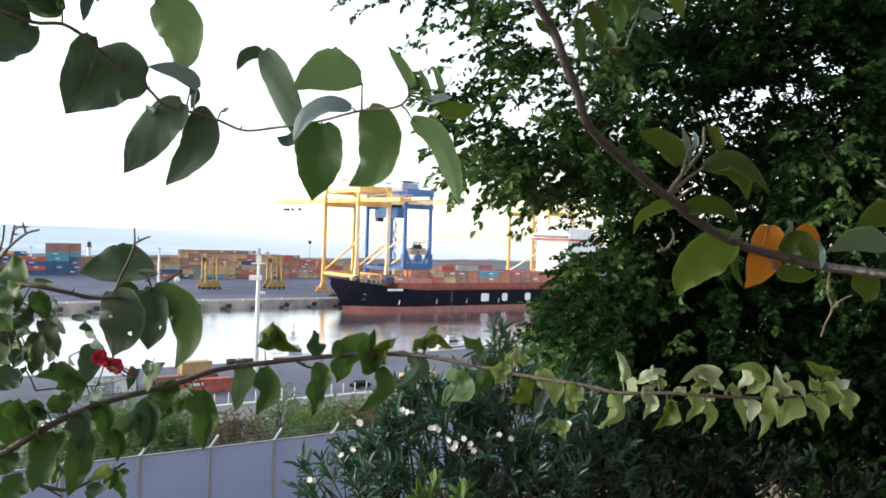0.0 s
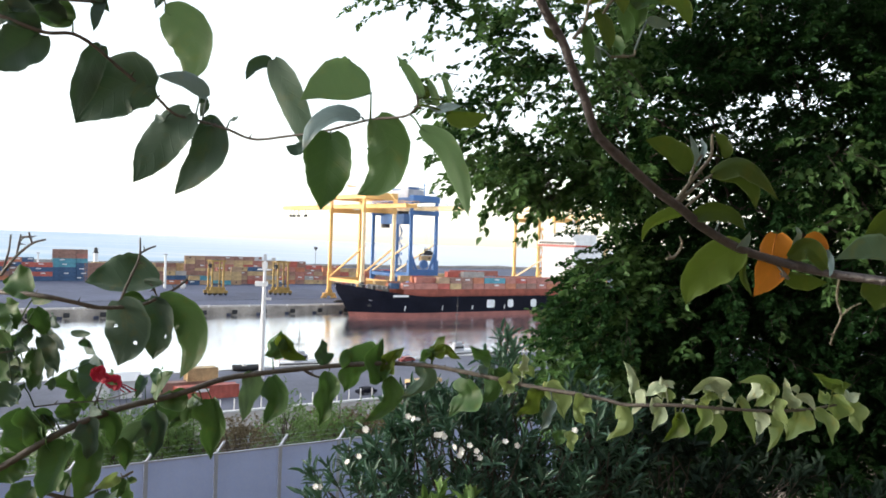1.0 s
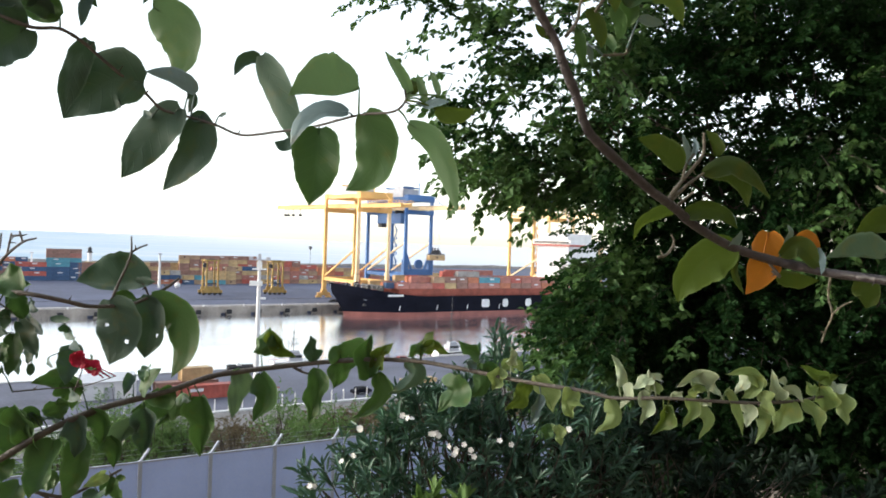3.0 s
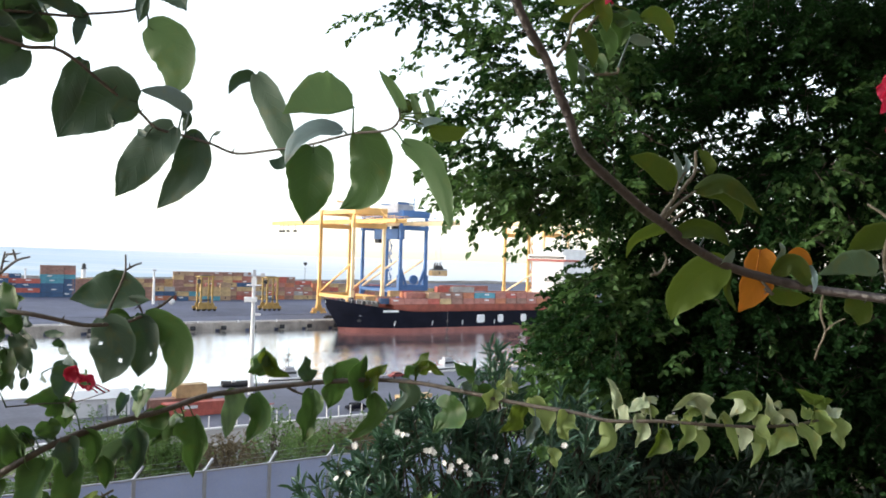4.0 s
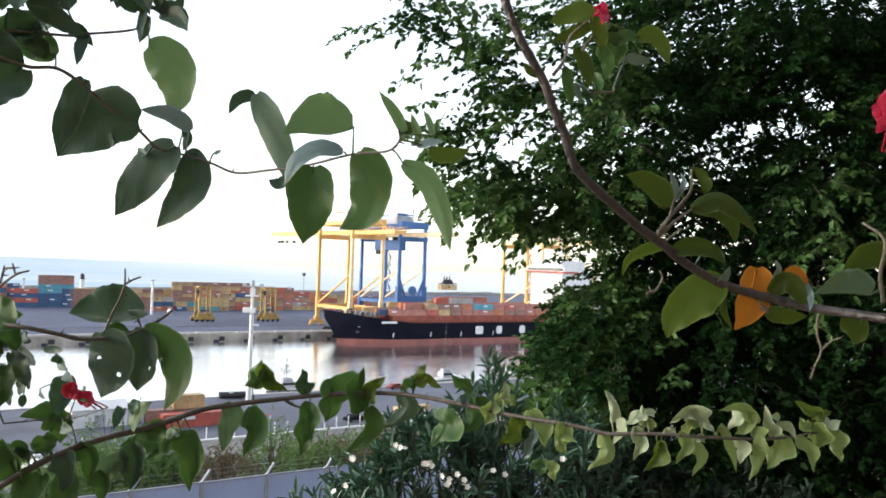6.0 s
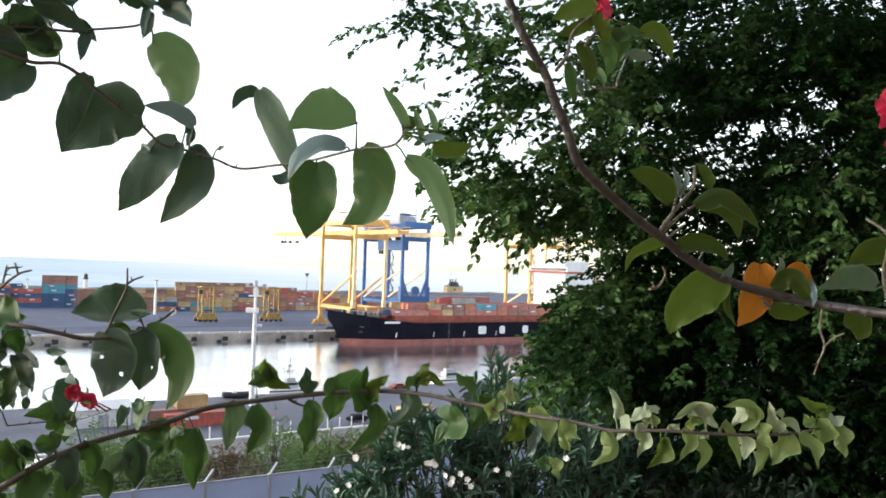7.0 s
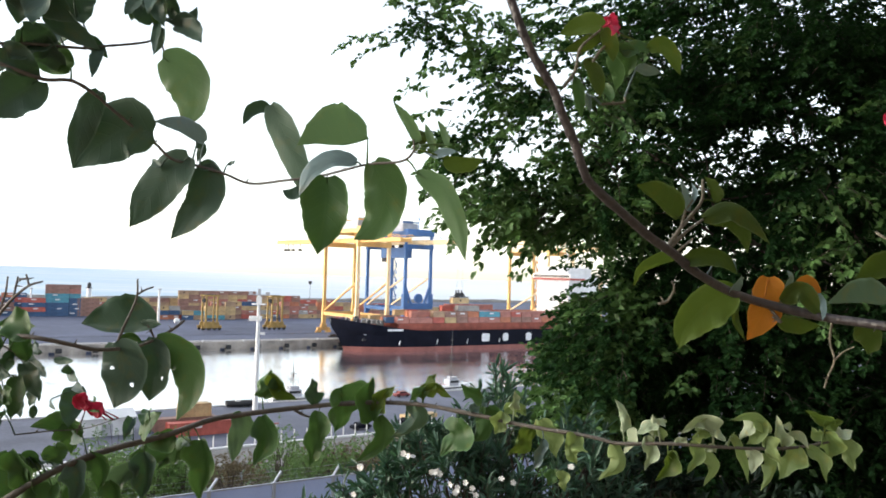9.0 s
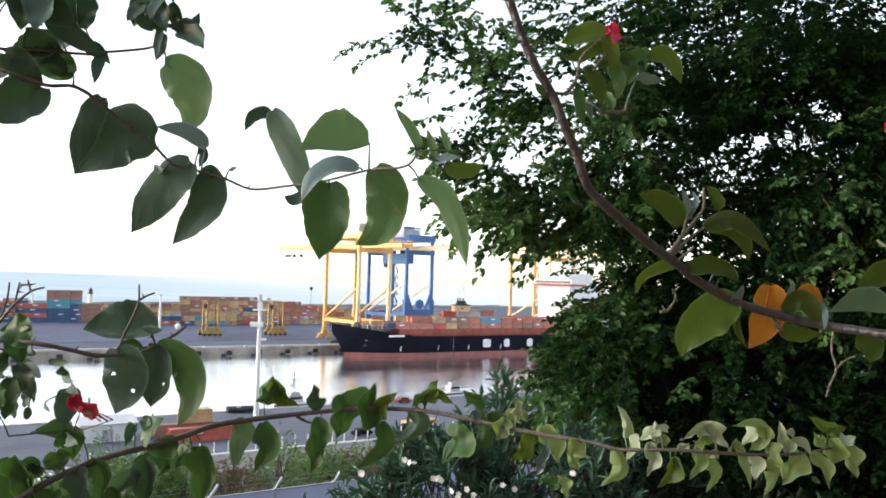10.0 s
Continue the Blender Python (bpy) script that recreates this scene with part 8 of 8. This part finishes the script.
# ---- what moves ----
def motions():
    # the hoisted container: out over the ship, then down
    hoist = [(0, 12.0, 23.9), (1, 7.4, 24.1), (2.5, -1.0, 24.4), (4, -10.1, 24.8), (4.5, -13.0, 24.6), (5, -15.3, 24.4), (5.5, -17.2, 24.2), (7, -21.4, 22.8), (7.5, -21.8, 22.3), (8.5, -23.2, 21.6), (10, -24.2, 20.3)]
    walk(HOIST, [(t, PORT @ pose(50, y, z)) for t, y, z in hoist])
    trolley = [(0, 30.3), (1, 30.0), (1.5, 29.8), (2.0, 28.6), (2.5, 28.2), (4, 26.0), (4.5, 24.7), (5, 24.2), (7.5, 24.2), (10, 23.4)]
    walk(TROLLEY, [(t, PORT @ pose(44.2, y, 45.4)) for t, y in trolley])
    # the long shoot bobs in the wind: shift across, shift up, swing
    bob = [(0, -0.0000, 0.0003, 0.02), (0.5, 0.0031, -0.0004, 0.05), (1, 0.0002, -0.0004, 0.29), (1.5, 0.0022, -0.0010, -0.33), (2, -0.0002, -0.0014, -0.15), (2.5, -0.0030, -0.0015, -0.33), (4, -0.0043, -0.0005, 0.40), (4.5, -0.0024, -0.0017, 0.05), (5, -0.0045, 0.0018, 0.15), (5.5, -0.0040, 0.0022, 0.10), (7, -0.0028, -0.0021, -0.19), (7.5, -0.0005, 0.0014, -0.39), (8, -0.0044, 0.0027, 0.22), (8.5, -0.0033, 0.0020, -0.04), (9, -0.0055, 0.0030, 0.23), (9.5, -0.0062, 0.0027, -0.07), (10, -0.0052, 0.0042, 0.18)]
    o = LOWER_BRANCH.matrix_basis.translation.copy()
    walk(LOWER_BRANCH, [(t, pose(o.x + x, o.y, o.z + z, 0, a, 0)) for t, x, z, a in bob])
    # the flowering sprig is blown aside
    sway = [(0, 0.0019, -0.0010), (0.5, -0.0017, -0.0049), (1, -0.0090, -0.0118), (1.5, -0.0110, -0.0117), (2, -0.0195, 0.0001), (2.5, -0.0244, 0.0007), (4, -0.0219, 0.0083), (4.5, -0.0207, 0.0049), (5, -0.0188, 0.0058), (5.5, -0.0191, 0.0103), (7, -0.0202, 0.0020), (7.5, -0.0186, 0.0143), (8, -0.0246, 0.0153), (8.5, -0.0231, 0.0113), (9, -0.0214, 0.0088), (9.5, -0.0253, 0.0111), (10, -0.0303, 0.0153)]
    p = SPRIG_BRANCH.matrix_basis.translation.copy()
    walk(SPRIG_BRANCH, [(t, pose(p.x + x, p.y, p.z + z)) for t, x, z in sway])
    # the other branches stir by a few millimetres
    stir = [(0, 0.0000, 0.0000), (0.5, -0.0012, -0.0012), (1, 0.0004, -0.0006), (1.5, 0.0006, -0.0017), (2, 0.0000, -0.0014), (2.5, -0.0023, 0.0002), (4, -0.0014, 0.0010), (4.5, 0.0002, 0.0000), (5, 0.0012, 0.0000), (5.5, 0.0007, -0.0010), (7, 0.0000, 0.0003), (7.5, 0.0003, -0.0028), (8, 0.0011, -0.0012), (8.5, 0.0015, -0.0005), (9, 0.0025, 0.0001), (9.5, 0.0022, 0.0000), (10, 0.0019, 0.0021)]
    p = UPPER_BRANCH.matrix_basis.translation.copy()
    walk(UPPER_BRANCH, [(t, pose(p.x + x, p.y, p.z + z)) for t, x, z in stir])
    stir = [(0, 0.0000, 0.0000), (0.5, 0.0012, 0.0012), (1, -0.0003, 0.0005), (1.5, -0.0003, 0.0007), (2, 0.0006, 0.0013), (2.5, 0.0009, 0.0006), (4, 0.0001, -0.0008), (4.5, -0.0002, -0.0003), (5, -0.0016, 0.0005), (5.5, -0.0015, 0.0002), (7, -0.0023, 0.0005), (7.5, -0.0020, 0.0005), (8, -0.0027, -0.0002), (8.5, -0.0029, -0.0004), (9, -0.0022, -0.0008), (9.5, -0.0035, -0.0017), (10, -0.0031, -0.0014)]
    p = RIGHT_BRANCH.matrix_basis.translation.copy()
    walk(RIGHT_BRANCH, [(t, pose(p.x + x, p.y, p.z + z)) for t, x, z in stir])
    stir = [(0, 0.0000, 0.0000), (0.5, -0.0014, -0.0035), (1, -0.0032, -0.0024), (1.5, -0.0004, -0.0033), (2, -0.0019, -0.0022), (2.5, -0.0033, -0.0036), (4, -0.0020, -0.0032), (4.5, -0.0012, -0.0041), (5, -0.0012, -0.0013), (5.5, 0.0005, 0.0003), (7, -0.0016, -0.0036), (7.5, 0.0016, 0.0008), (8, 0.0002, -0.0011), (8.5, 0.0010, -0.0019), (9, 0.0012, 0.0006), (9.5, -0.0002, 0.0011), (10, 0.0006, 0.0022)]
    p = LEFT_BRANCH.matrix_basis.translation.copy()
    walk(LEFT_BRANCH, [(t, pose(p.x + x, p.y, p.z + z)) for t, x, z in stir])


motions()
